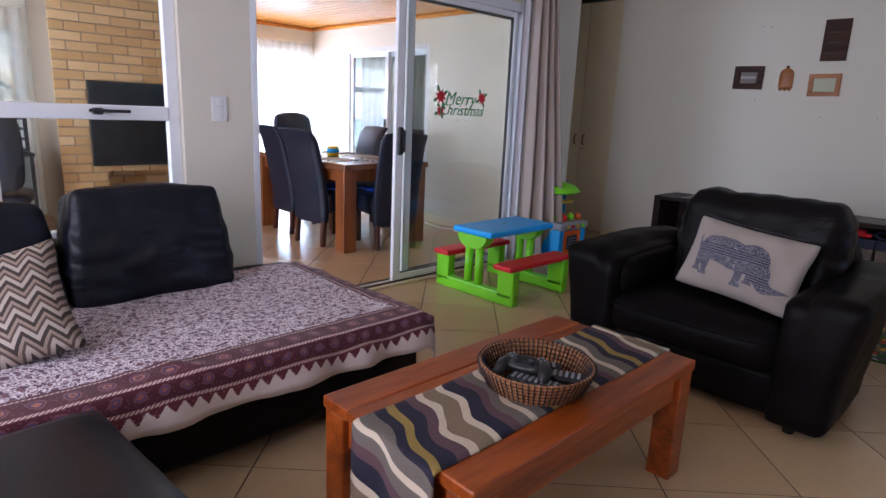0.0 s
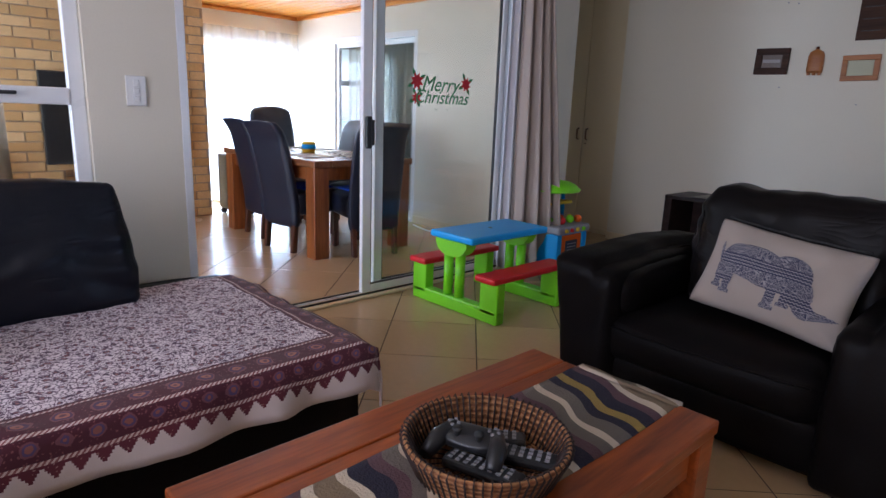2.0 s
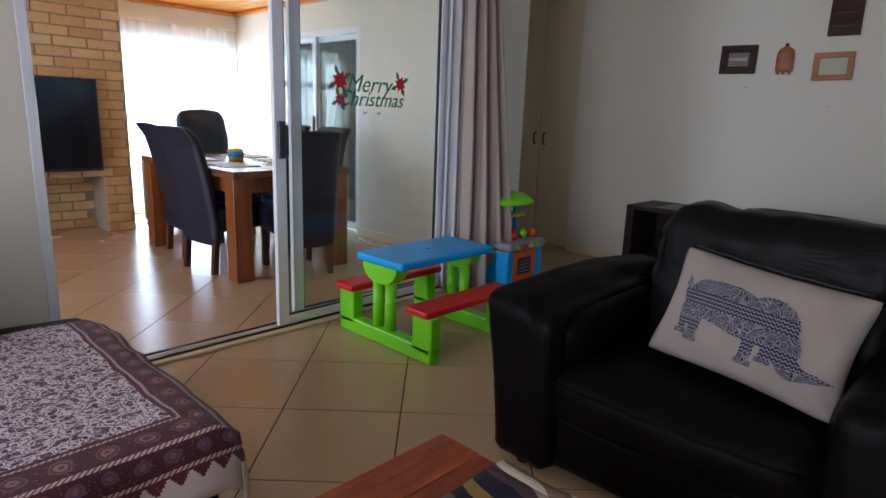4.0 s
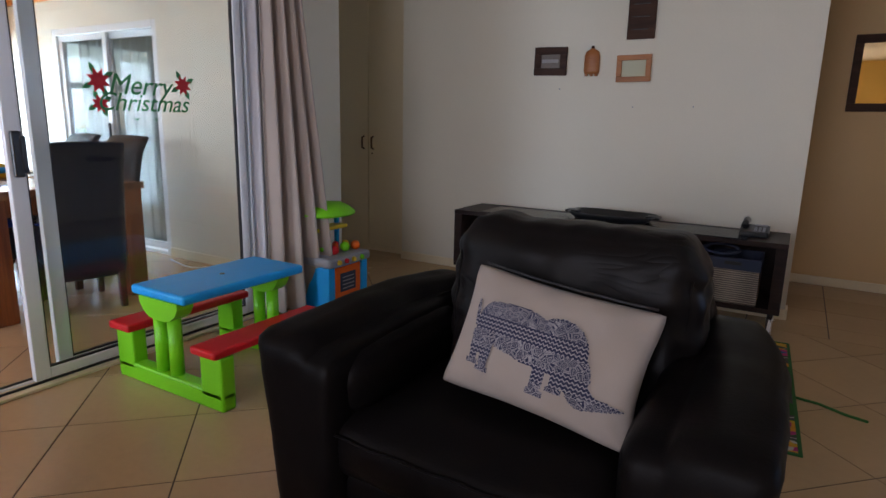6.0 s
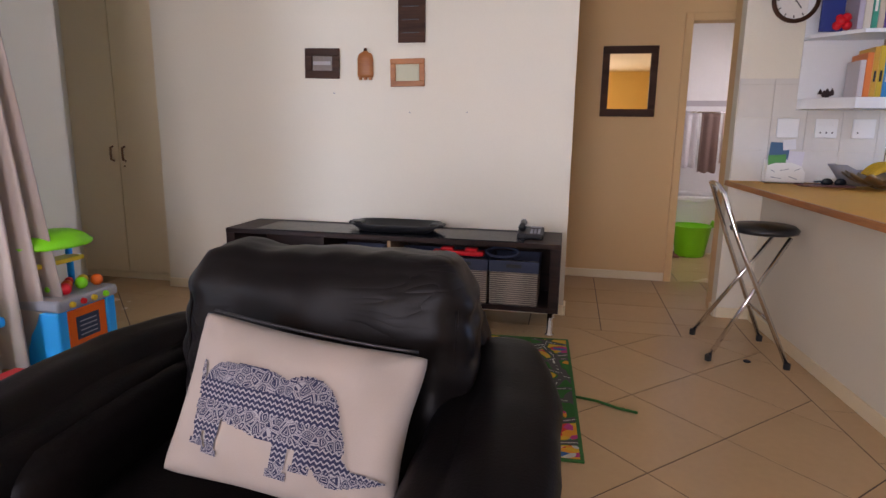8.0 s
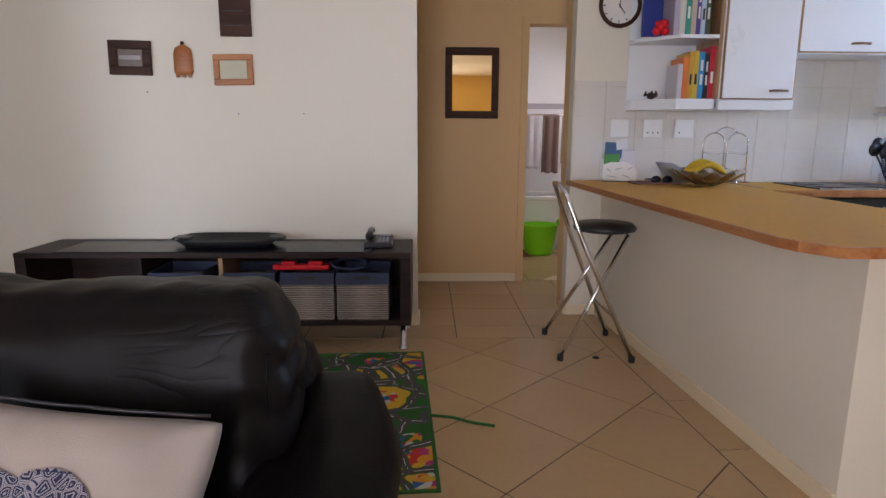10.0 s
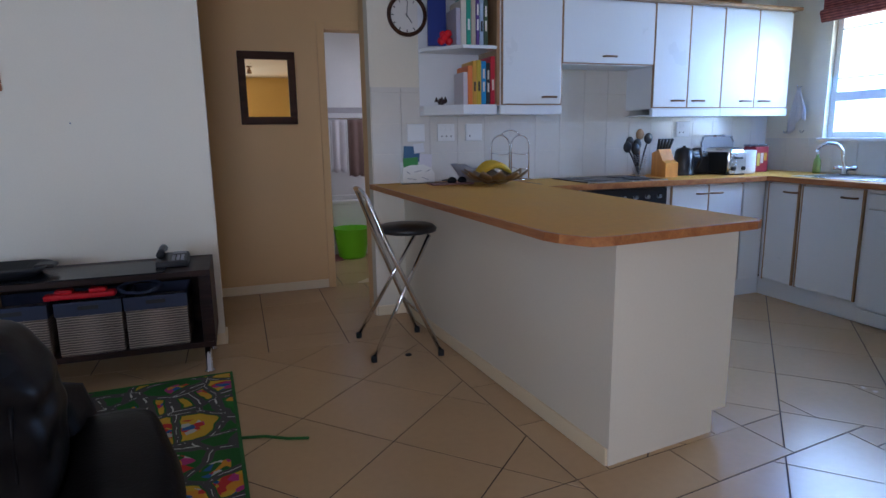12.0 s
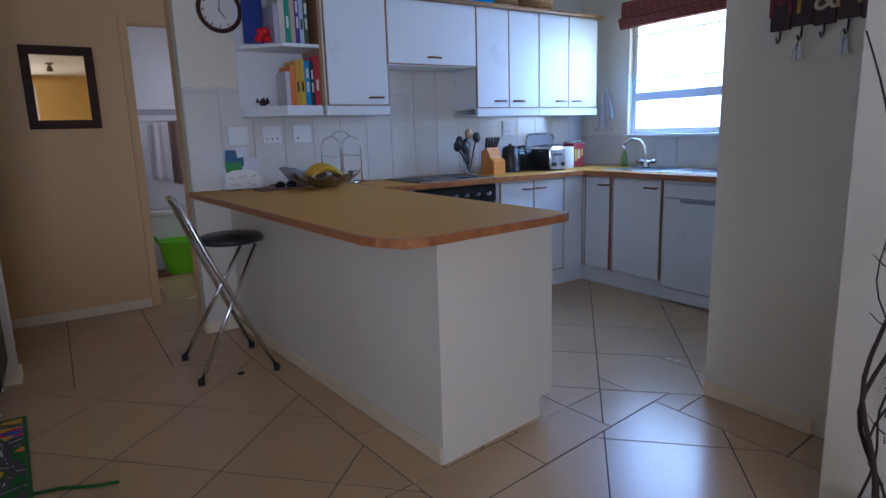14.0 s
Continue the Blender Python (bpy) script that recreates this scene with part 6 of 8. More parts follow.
# key hooks sign
HK = thing("key_hooks_sign", pose(2.686, 7.20, 1.64), "wooden letter sign with key hooks on the wall", "key rack")
cols = [plain("sign_red", (0.22, 0.015, 0.03)), plain("sign_yellow", (0.48, 0.26, 0.02)), plain("sign_cream", (0.55, 0.46, 0.33)), plain("sign_tan", (0.42, 0.24, 0.10)), plain("sign_brown", (0.10, 0.05, 0.04))]
letters = ["M", "r", "&", "M", "rs"]
M_SIGN = plain("sign_board", (0.05, 0.025, 0.025), 0.6)
for k in range(5):
    y = 0.13 - k * 0.078
    b_ = block("board", (-0.015, y - 0.038, -0.07 + 0.008 * (k % 2)), (0, y + 0.038, 0.11), M_SIGN, HK, bevel=0.003)
    text_part("letter", letters[k], 0.13, cols[k], b_, pose(-0.016, y, 0.02, 90, 0, -90), depth=0.003)
    bm = bmesh.new()
    z0 = -0.07
    tube(bm, [(-0.006, y, z0 + 0.005), (-0.01, y, z0 - 0.035), (-0.026, y, z0 - 0.045), (-0.036, y, z0 - 0.028)], 0.0035, 7)
    smooth_part("hook", bm, M_BLACKPL, HK, label="black metal hook")
for y in (0.052, -0.104):
    ky = thing("key_bunch", pose(2.655, 7.20 + y, 1.525), "bunch of keys hanging from a hook", "keys")
    bm = bmesh.new()
    tube(bm, [(0, 0.012 * math.cos(a), 0.012 * math.sin(a)) for a in [q * 0.5236 for q in range(12)]], 0.0015, 5, closed=True)
    part("ring", bm, M_STEEL, ky)
    for s in (-1, 1):
        bm = bmesh.new()
        box(bm, (-0.002, -0.008, -0.07), (0.002, 0.008, -0.01), 0.001)
        part("key", bm, M_STEEL, ky, m=pose(0, 0, 0, 10 * s, 0, 0))


# ---- dining room ----
DT = thing("dining_table", pose(-4.56, 7.42, 0), "brown hardwood dining table with thick square legs", "dining table")
for k in range(6):
    block("plank", (-0.82, -0.475 + k * 0.159, 0.715), (0.79, -0.475 + (k + 1) * 0.159 - 0.002, 0.765), M_DTOP, DT, bevel=0.004)
for x in (-0.80, 0.64):
    for y in (-0.465, 0.335):
        block("leg", (x, y, 0), (x + 0.13, y + 0.13, 0.715), M_DTABLE, DT, bevel=0.006)
for lo, hi in (((-0.67, -0.43, 0.61), (0.64, -0.40, 0.715)), ((-0.67, 0.40, 0.61), (0.64, 0.43, 0.715)), ((-0.75, -0.335, 0.61), (-0.72, 0.335, 0.715)), ((0.70, -0.335, 0.61), (0.73, 0.335, 0.715))):
    block("apron", lo, hi, M_DTABLE, DT)

M_DKLEG = wood("dark_chair_leg", (0.05, 0.014, 0.006), (0.11, 0.035, 0.014), 0.4, axis=2, stretch=11, coat=0.1)
CHAIR_M = mat("black_faux_leather", (0.009, 0.014, 0.032), 0.42, vary=0.25, scale=6, fine=140, bump=0.2)
CH = thing("dining_chair", pose(-4.31, 7.14, 0, 0, 0, 8), "high-backed black leather dining chair with wooden legs", "dining chair", "chairs round the table")
bm = bmesh.new()
soft_box(bm, (-0.22, -0.20, 0.30), (0.22, 0.25, 0.49), 0.035, 0.012, 6)
smooth_part("seat", bm, CHAIR_M, CH)
bm = bmesh.new()
vs = soft_box(bm, (-0.215, -0.235, 0.21), (0.215, -0.165, 1.035), 0.03, 0.008, 14)
for v in vs:
    z = max(0, v.co.z - 0.35)
    v.co.y -= 0.12 * z * z + 0.13 * z
    v.co.x *= 1.0 - 0.05 * max(0, z - 0.1)
    if v.co.z > 0.95:                                    # rolled top edge
        v.co.y -= 0.55 * (v.co.z - 0.95)
smooth_part("backrest", bm, CHAIR_M, CH)
for x in (-0.20, 0.155):
    for y in (-0.215, 0.19):
        bm = bmesh.new()
        vs = box(bm, (x, y, 0), (x + 0.045, y + 0.045, 0.40), 0.004, 1)
        for v in bm.verts:
            if v.co.z < 0.2:
                v.co.x = x + 0.0225 + (v.co.x - x - 0.0225) * 0.75
                v.co.y += -0.03 if y < 0 else 0.01
        part("leg", bm, M_DKLEG, CH)
for m_ in (pose(-4.90, 7.23, 0, 0, 0, -3), pose(-3.89, 7.487, 0, 0, 0, 77), pose(-4.42, 7.86, 0, 0, 0, 184), pose(-5.02, 7.84, 0, 0, 0, 177)):
    copy_thing(CH, m_)
# bulky chair at the far end
OC = thing("office_chair", pose(-5.62, 7.76, 0, 0, 0, -80), "bulky padded black office chair at the table's end", "office chair")
bm = bmesh.new()
soft_box(bm, (-0.25, -0.24, 0.42), (0.25, 0.24, 0.54), 0.05, 0.02, 6)
smooth_part("seat", bm, CHAIR_M, OC)
bm = bmesh.new()
vs = soft_box(bm, (-0.24, -0.30, 0.52), (0.24, -0.18, 1.12), 0.05, 0.03, 9, 0.01)
for v in vs:
    v.co.y -= 0.14 * max(0, v.co.z - 0.6)
smooth_part("backrest", bm, CHAIR_M, OC)
for x in (-0.28, 0.24):
    bm = bmesh.new()
    tube(bm, [(x + 0.02, -0.2, 0.55), (x + 0.02, -0.2, 0.70), (x + 0.02, 0.12, 0.70), (x + 0.02, 0.14, 0.5)], 0.02, 8)
    smooth_part("armrest", bm, M_BLACKPL, OC)
bm = bmesh.new()
tube(bm, [(0, 0, 0.09), (0, 0, 0.44)], 0.03, 12)
smooth_part("column", bm, M_BLACKPL, OC)
for k in range(5):
    a = k * 1.2566
    bm = bmesh.new()
    tube(bm, [(0, 0, 0.10), (0.26 * math.cos(a), 0.26 * math.sin(a), 0.07)], 0.02, 8)
    tube(bm, [(0.26 * math.cos(a) - 0.02, 0.26 * math.sin(a), 0.032), (0.26 * math.cos(a) + 0.02, 0.26 * math.sin(a), 0.032)], 0.031, 12)
    part("castor_leg", bm, M_BLACKPL, OC)
# clothes over chairs, placemats, things about the table
M_BLUECLOTH = plain("blue_cloth", (0.01, 0.06, 0.45), 0.9)
for m_ in (pose(-4.29, 7.19, 0.493), pose(-3.92, 7.49, 0.493)):
    bm = bmesh.new()
    pillow(bm, 0.36, 0.34, 0.05, 10, crumple=0.3, seed=m_.translation.x)
    tagged(part("seat_cushion", bm, M_BLUECLOTH, smooth=True, m=m_ @ pose(0, 0, 0.02)), "bright blue seat cushion on a dining chair", "cushion", "seat cushions")
M_PMAT = woven_mat("striped_placemat", (0.05, 0.04, 0.04), (0.45, 0.42, 0.38), 20, 10)
for x, y in ((-4.25, 7.18), (-4.85, 7.18), (-4.0, 7.55), (-4.4, 7.66), (-5.0, 7.66)):
    pm = thing("placemat", pose(x, y, 0.7655), "striped woven placemat on the dining table", "placemat", "placemats")
    for k in range(9):
        block("strip", (-0.19 + k * 0.042, -0.13, 0), (-0.15 + k * 0.042, 0.13, 0.004), M_PAPER if k % 2 else M_BLACKPL, pm)
TY = thing("toy_tin", pose(-4.62, 7.40, 0.766), "small yellow and blue tin on the dining table", "tin")
bm = bmesh.new()
lathe(bm, [(0.055, 0), (0.06, 0.03), (0.06, 0.08), (0.05, 0.09)], 16)
smooth_part("body", bm, M_YELLOWP, TY)
bm = bmesh.new()
lathe(bm, [(0.061, 0.03), (0.0615, 0.05), (0.061, 0.07)], 16)
smooth_part("band", bm, M_BLUEP, TY)
AIR = thing("air_cooler", pose(-6.05, 7.36, 0), "dark upright air cooler on castors", "air cooler")
bm = bmesh.new()
box(bm, (-0.16, -0.14, 0.06), (0.16, 0.14, 0.65), 0.03, 3)
part("body", bm, M_BLACKPL, AIR)
for k in range(10):
    block("grille_slat", (0.162, -0.10, 0.34 + k * 0.022), (0.168, 0.10, 0.35 + k * 0.022), M_GREYP, AIR)
for x in (-0.12, 0.12):
    for y in (-0.10, 0.10):
        bm = bmesh.new()
        tube(bm, [(x - 0.012, y, 0.03), (x + 0.012, y, 0.03)], 0.03, 12)
        part("castor", bm, M_RUBBER, AIR)
for x, y, r, c, lab in ((-4.45, 8.15, 0.07, M_REDP, "red toy ball on the dining floor"), (-4.85, 8.30, 0.10, M_ORANGEP, "orange toy ball on the dining floor")):
    bm = bmesh.new()
    bmesh.ops.create_uvsphere(bm, u_segments=20, v_segments=12, radius=r)
    tagged(part("toy_ball", bm, c, smooth=True, m=pose(x, y, r)), lab, "ball")
bm = bmesh.new()
tube(bm, [(-4.5 + 0.35 * math.sin(k * 0.5) * 0.3 + k * 0.07, 8.55 - 0.08 * abs(math.sin(k * 0.45)), 0.006) for k in range(14)], 0.005, 6)
tagged(part("power_cable", bm, M_WHITE, smooth=True), "white cable lying along the dining wall", "cable")

# desk corner seen through the living room window
DK = thing("computer_desk", pose(-6.2, 4.75, 0), "small black computer desk with a shelf", "desk")
block("top", (-0.35, -0.45, 0.70), (0.35, 0.40, 0.73), M_BLACKPL, DK, bevel=0.004)
for y in (-0.42, 0.36):
    block("side", (-0.33, y, 0), (0.33, y + 0.03, 0.70), M_BLACKPL, DK)
for k in range(4):
    block("file_tray", (-0.25, 0.05, 0.74 + k * 0.09), (0.2, 0.38, 0.755 + k * 0.09), M_NAVYBOX, DK, bevel=0.003)
block("tray_post", (-0.27, 0.36, 0.73), (-0.24, 0.39, 1.10), M_BLACKPL, DK)
block("tray_post", (0.18, 0.36, 0.73), (0.21, 0.39, 1.10), M_BLACKPL, DK)
DC = thing("desk_chair", pose(-5.1, 4.72, 0, 0, 0, 75), "black high-backed desk chair", "chair")
bm = bmesh.new()
soft_box(bm, (-0.24, -0.22, 0.42), (0.24, 0.24, 0.52), 0.04, 0.02, 6)
smooth_part("seat", bm, CHAIR_M, DC)
bm = bmesh.new()
soft_box(bm, (-0.23, -0.30, 0.55), (0.23, -0.20, 1.08), 0.06, 0.02, 8)
smooth_part("backrest", bm, CHAIR_M, DC)
bm = bmesh.new()
tube(bm, [(0, 0, 0.06), (0, 0, 0.43)], 0.03, 10)
smooth_part("column", bm, M_BLACKPL, DC)
block("back_post", (-0.03, -0.32, 0.40), (0.03, -0.29, 0.7), M_BLACKPL, DC)
for k in range(5):
    a = k * 1.2566
    bm = bmesh.new()
    tube(bm, [(0, 0, 0.08), (0.25 * math.cos(a), 0.25 * math.sin(a), 0.03)], 0.028, 8)
    part("castor_leg", bm, M_BLACKPL, DC)

# chimney breast: mortar core, hearth and screen; bricks follow at the end
CB = tagged(thing("chimney_breast", pose(-6.12, 6.235, 0), "", "chimney"), "yellow face-brick chimney breast with an open hearth", "chimney")
bm = bmesh.new()
box(bm, (-0.82, -0.84, 0.0), (0, -0.44, 2.24))
box(bm, (-0.82, 0.63, 0.0), (0, 0.87, 2.24))
box(bm, (-0.82, -0.44, 0.56), (0, 0.63, 2.24))
box(bm, (-0.82, -0.44, 0.0), (-0.35, 0.63, 0.56))
part("mortar_core", bm, M_MORTAR, CB)
SCR = thing("television", pose(-6.09, 6.25, 0.98), "large dark television hung on the brick chimney", "television")
block("casing", (-0.005, -0.60, -0.40), (0.045, 0.60, 0.40), M_BLACKPL, SCR, bevel=0.006)
block("screen", (0.045, -0.585, -0.375), (0.047, 0.585, 0.385), M_SCREEN, SCR, "dark screen")


# ---- kitchen ----
PE = structure(thing("wall_peninsula", pose(0, 0, 0), "", "wall"), "cream plastered half wall under the breakfast bar", "half wall")
bm = bmesh.new()
def prism(bm, plan, z0, z1):
    A, B = ([bm.verts.new((x, y, z)) for x, y in plan] for z in (z0, z1))
    bm.faces.new(A)
    bm.faces.new(B)
    for k in range(len(plan)):
        bm.faces.new((A[k], A[(k + 1) % len(plan)], B[(k + 1) % len(plan)], B[k]))


prism(bm, [(1.375, 7.775), (2.005, 7.862), (2.005, 7.985), (1.49, 7.91), (1.335, 9.979), (1.212, 9.979)], 0.095, 0.885)
prism(bm, [(1.375, 7.775), (1.925, 7.851), (1.925, 7.973), (1.49, 7.91), (1.335, 9.979), (1.212, 9.979)], 0.0, 0.095)
part("plaster", bm, M_WALL, PE)
structure(block("baseboard", (-0.013, 0, 0), (-0.001, 2.19, 0.07), M_CREAM, bevel=0.004, m=pose(1.375, 7.777, 0, 0, 0, math.degrees(math.atan2(0.163, 2.204)))), "low cream skirting", "baseboard")
# breakfast bar top with cut corner
BT = thing("breakfast_bar_top", pose(0, 0, 0.887), "oak-look laminate breakfast bar top with a wooden edge", "worktop")
prof = [(0.975, 9.978), (1.073, 7.745), (1.092, 7.680), (1.150, 7.585), (1.225, 7.578), (1.872, 7.650), (1.912, 7.672), (1.925, 7.715), (1.95, 9.978)]
inner = [(0.987, 9.978), (1.085, 7.747), (1.103, 7.688), (1.157, 7.597), (1.226, 7.590), (1.868, 7.662), (1.902, 7.681), (1.913, 7.718), (1.938, 9.978)]
bm = bmesh.new()
prism(bm, inner, 0.0, 0.030)
part("board", bm, M_WORKTOP, BT)
for k in range(7):
    bm = bmesh.new()
    prism(bm, [prof[k], prof[k + 1], inner[k + 1], inner[k]], -0.001, 0.0295)
    part("edge_strip", bm, M_OAKEDGE, BT, "warm oak edging")


def handle(parent, x, y, z, axis="x", material=None):
    bm = bmesh.new()
    if axis == "x":
        pts = [(x - 0.05, y, z), (x - 0.045, y - 0.022, z), (x, y - 0.028, z), (x + 0.045, y - 0.022, z), (x + 0.05, y, z)]
    else:
        pts = [(x, y - 0.05, z), (x - 0.022, y - 0.045, z), (x - 0.028, y, z), (x - 0.022, y + 0.045, z), (x, y + 0.05, z)]
    tube(bm, pts, 0.0065, 8)
    return part("handle", bm, material or M_BRASS, parent, "dark bow handle", smooth=True)


def cabinet_y(name, x0, x1, y0, y1, z0, z1, doors, label, hz, plinth=True):
    """A unit whose doors face -y. doors: (x0, x1, handle x)."""
    c = thing(name, pose(0, 0, 0), label, "kitchen cabinet", "kitchen cabinets")
    block("body", (x0, y0 + 0.02, z0), (x1, y1, z1), M_CAB, c)
    for a, b_, hx in doors:
        d = block("door", (a + 0.006, y0, z0 + 0.012), (b_ - 0.006, y0 + 0.018, z1 - 0.012), M_CAB, c, bevel=0.003)
        block("oak_lipping", (a + 0.001, y0 + 0.002, z0 + 0.006), (a + 0.006, y0 + 0.02, z1 - 0.006), M_OAKTRIM, d)
        block("oak_lipping", (b_ - 0.006, y0 + 0.002, z0 + 0.006), (b_ - 0.001, y0 + 0.02, z1 - 0.006), M_OAKTRIM, d)
        block("oak_lipping", (a + 0.006, y0 + 0.002, z0 + 0.005), (b_ - 0.006, y0 + 0.02, z0 + 0.011), M_OAKTRIM, d)
        if hx is not None:
            handle(d, hx, y0, hz)
    return c


def cabinet_x(name, x0, x1, y0, y1, z0, z1, doors, label, hz):
    """A unit whose doors face -x. doors: (y0, y1, handle y)."""
    c = thing(name, pose(0, 0, 0), label, "kitchen cabinet", "kitchen cabinets")
    block("body", (x0 + 0.02, y0, z0), (x1, y1, z1), M_CAB, c)
    for a, b_, hy in doors:
        d = block("door", (x0, a + 0.012, z0 + 0.012), (x0 + 0.018, b_ - 0.012, z1 - 0.012), M_CAB, c, bevel=0.003)
        block("oak_lipping", (x0 + 0.002, a + 0.001, z0 + 0.006), (x0 + 0.02, a + 0.012, z1 - 0.006), M_OAKTRIM, d)
        block("oak_lipping", (x0 + 0.002, b_ - 0.012, z0 + 0.006), (x0 + 0.02, b_ - 0.001, z1 - 0.006), M_OAKTRIM, d)
        if hy is not None:
            handle(d, x0, hy, hz, "y")
    return c


FY, FX = 9.42, 3.82
cabinet_y("base_cabinet", 2.95, 3.72, FY, 9.97, 0.13, 0.865, [(2.98, 3.30, 3.24), (3.30, 3.61, 3.36)], "white base cabinet with two doors and oak lipping", 0.80)
cabinet_y("base_cabinet", 1.98, 2.27, FY, 9.97, 0.13, 0.865, [(1.98, 2.27, None)], "white base cabinet beside the oven", 0.80)
cabinet_x("base_cabinet", FX, 4.37, 8.66, FY - 0.002, 0.13, 0.865, [(9.14, 9.40, 9.20), (8.68, 9.12, 8.77)], "white sink cabinet with two doors and oak lipping", 0.80)
cabinet_x("base_cabinet", FX, 4.37, 6.6, 8.05, 0.13, 0.865, [(7.3, 8.03, 7.4), (6.62, 7.28, 6.7)], "white base cabinet past the dishwasher", 0.80)
cc = thing("corner_filler", pose(0, 0, 0), "white corner panel between kitchen cabinets", "panel")
block("panel", (3.8215, FY - 0.019, 0.135), (3.838, FY - 0.0005, 0.86), M_CAB, cc, bevel=0.002)
block("panel", (3.62, FY + 0.001, 0.135), (3.815, FY + 0.019, 0.86), M_CAB, cc, bevel=0.002)
for lo, hi in (((1.98, 9.47, 0), (3.87, 9.49, 0.128)), ((3.87, 6.6, 0), (3.89, 9.47, 0.128))):
    structure(block("trim_plinth", lo, hi, M_CAB), "pale grey-white kitchen plinth", "trim")
OV = thing("oven", pose(2.61, FY, 0), "black built-in oven with steel knobs under the hob", "oven")
block("body", (-0.33, 0.02, 0.13), (0.33, 0.54, 0.865), M_BLACKPL, OV)
block("control_panel", (-0.325, -0.004, 0.74), (0.325, 0.02, 0.858), M_BLACKPL, OV, bevel=0.004)
for k in range(6):
    bm = bmesh.new()
    lathe(bm, [(0.016, 0), (0.014, 0.02)], 14)
    part("knob", bm, M_STEEL, OV, m=pose(-0.22 + k * 0.095, -0.004, 0.80, 90, 0, 0))
block("oven_door", (-0.325, -0.004, 0.18), (0.325, 0.02, 0.73), M_SCREEN, OV, bevel=0.004)
bm = bmesh.new()
tube(bm, [(-0.26, -0.004, 0.69), (-0.26, -0.04, 0.69), (0.26, -0.04, 0.69), (0.26, -0.004, 0.69)], 0.008, 8)
part("door_handle", bm, M_STEEL, OV)
DW = thing("dishwasher", pose(FX - 0.005, 8.355, 0), "white freestanding dishwasher under the worktop", "dishwasher")
block("body", (0.03, -0.295, 0.02), (0.55, 0.295, 0.855), M_CAB, DW)
bm = bmesh.new()
box(bm, (0.0, -0.295, 0.11), (0.03, 0.295, 0.74), 0.006)
part("door", bm, M_CAB, DW)
block("control_panel", (-0.004, -0.295, 0.745), (0.03, 0.295, 0.838), M_CAB, DW, bevel=0.006)
block("grip", (-0.008, -0.17, 0.715), (0.0, 0.17, 0.735), M_GREYP, DW, bevel=0.003)
block("indicator_bar", (-0.006, -0.20, 0.79), (-0.003, -0.13, 0.80), M_BLACKPL, DW)
block("kick_panel", (0.012, -0.29, 0.02), (0.03, 0.29, 0.10), M_CAB, DW)
block("top", (0.0, -0.295, 0.842), (0.55, 0.295, 0.862), M_CAB, DW, bevel=0.004)
for x in (0.08, 0.5):
    for y in (-0.26, 0.26):
        block("foot", (x - 0.02, y - 0.02, 0), (x + 0.02, y + 0.02, 0.021), M_RUBBER, DW)
# worktops
WN = thing("kitchen_worktop", pose(0, 0, 0.868), "oak-look laminate kitchen worktop with inset sink", "worktop")
block("board", (1.954, 9.40, 0), (4.375, 9.975, 0.038), M_WORKTOP, WN)
block("board", (3.80, 6.6, 0), (4.375, 9.40, 0.038), M_WORKTOP, WN)
block("edge_strip", (1.954, 9.385, -0.001), (3.785, 9.40, 0.037), M_OAKEDGE, WN, bevel=0.003)
block("edge_strip", (3.785, 6.6, -0.001), (3.80, 9.40, 0.037), M_OAKEDGE, WN, bevel=0.003)
block("joint_strip", (1.944, 9.39, 0.0495), (1.962, 9.975, 0.052), M_OAKTRIM, WN)
SK = thing("kitchen_sink", pose(4.08, 8.80, 0.907), "stainless steel inset sink with drainer", "sink")
bm = bmesh.new()
box(bm, (-0.22, -0.65, 0), (0.22, 0.45, 0.006), 0.002)
part("rim", bm, M_STEEL, SK)
# no hollow here: a black plate stands for the bowl's shade
bm = bmesh.new()
box(bm, (-0.16, 0.02, 0.0062), (0.12, 0.40, 0.0075), 0.001)
part("bowl", bm, M_BLACKPL, SK, "flat black plate painted in as the bowl's shade")
for k in range(8):
    block("drainer_rib", (-0.15, -0.58 + k * 0.06, 0.006), (0.15, -0.565 + k * 0.06, 0.010), M_STEEL, SK)
TP = thing("mixer_tap", pose(4.18, 9.10, 0.912), "chrome swan-neck kitchen mixer tap", "tap")
bm = bmesh.new()
tube(bm, [(0, 0, 0), (0, 0, 0.06), (0, 0.02, 0.10), (0, 0.03, 0.17), (-0.02, 0.06, 0.215), (-0.06, 0.10, 0.225), (-0.10, 0.13, 0.20), (-0.11, 0.14, 0.17)], 0.011, 12)
smooth_part("spout", bm, M_CHROME, TP)
bm = bmesh.new()
lathe(bm, [(0.03, 0), (0.03, 0.012), (0.022, 0.02), (0.022, 0.06)], 16)
smooth_part("body", bm, M_CHROME, TP)
for s in (-1, 1):
    bm = bmesh.new()
    tube(bm, [(0, 0.0, 0.04), (0, 0.05 * s, 0.05), (0, 0.08 * s, 0.052)], 0.012, 10, taper=[0.8, 1.2, 1.4])
    smooth_part("lever", bm, M_CHROME, TP)
HB = thing("hob", pose(2.62, 9.66, 0.906), "black glass ceramic hob with steel rim", "hob")
block("glass_plate", (-0.31, -0.24, 0), (0.31, 0.24, 0.008), M_SCREEN, HB, bevel=0.002)
for (x, y) in ((-0.16, -0.10), (0.16, -0.10), (-0.16, 0.11), (0.16, 0.11)):
    bm = bmesh.new()
    lathe(bm, [(0.085, 0.008), (0.085, 0.011), (0.06, 0.012), (0.001, 0.012)], 24, (x, y, 0))
    part("cooking_zone", bm, M_BLACKPL, HB)
block("rim", (-0.315, -0.245, 0), (0.315, -0.24, 0.009), M_STEEL, HB)

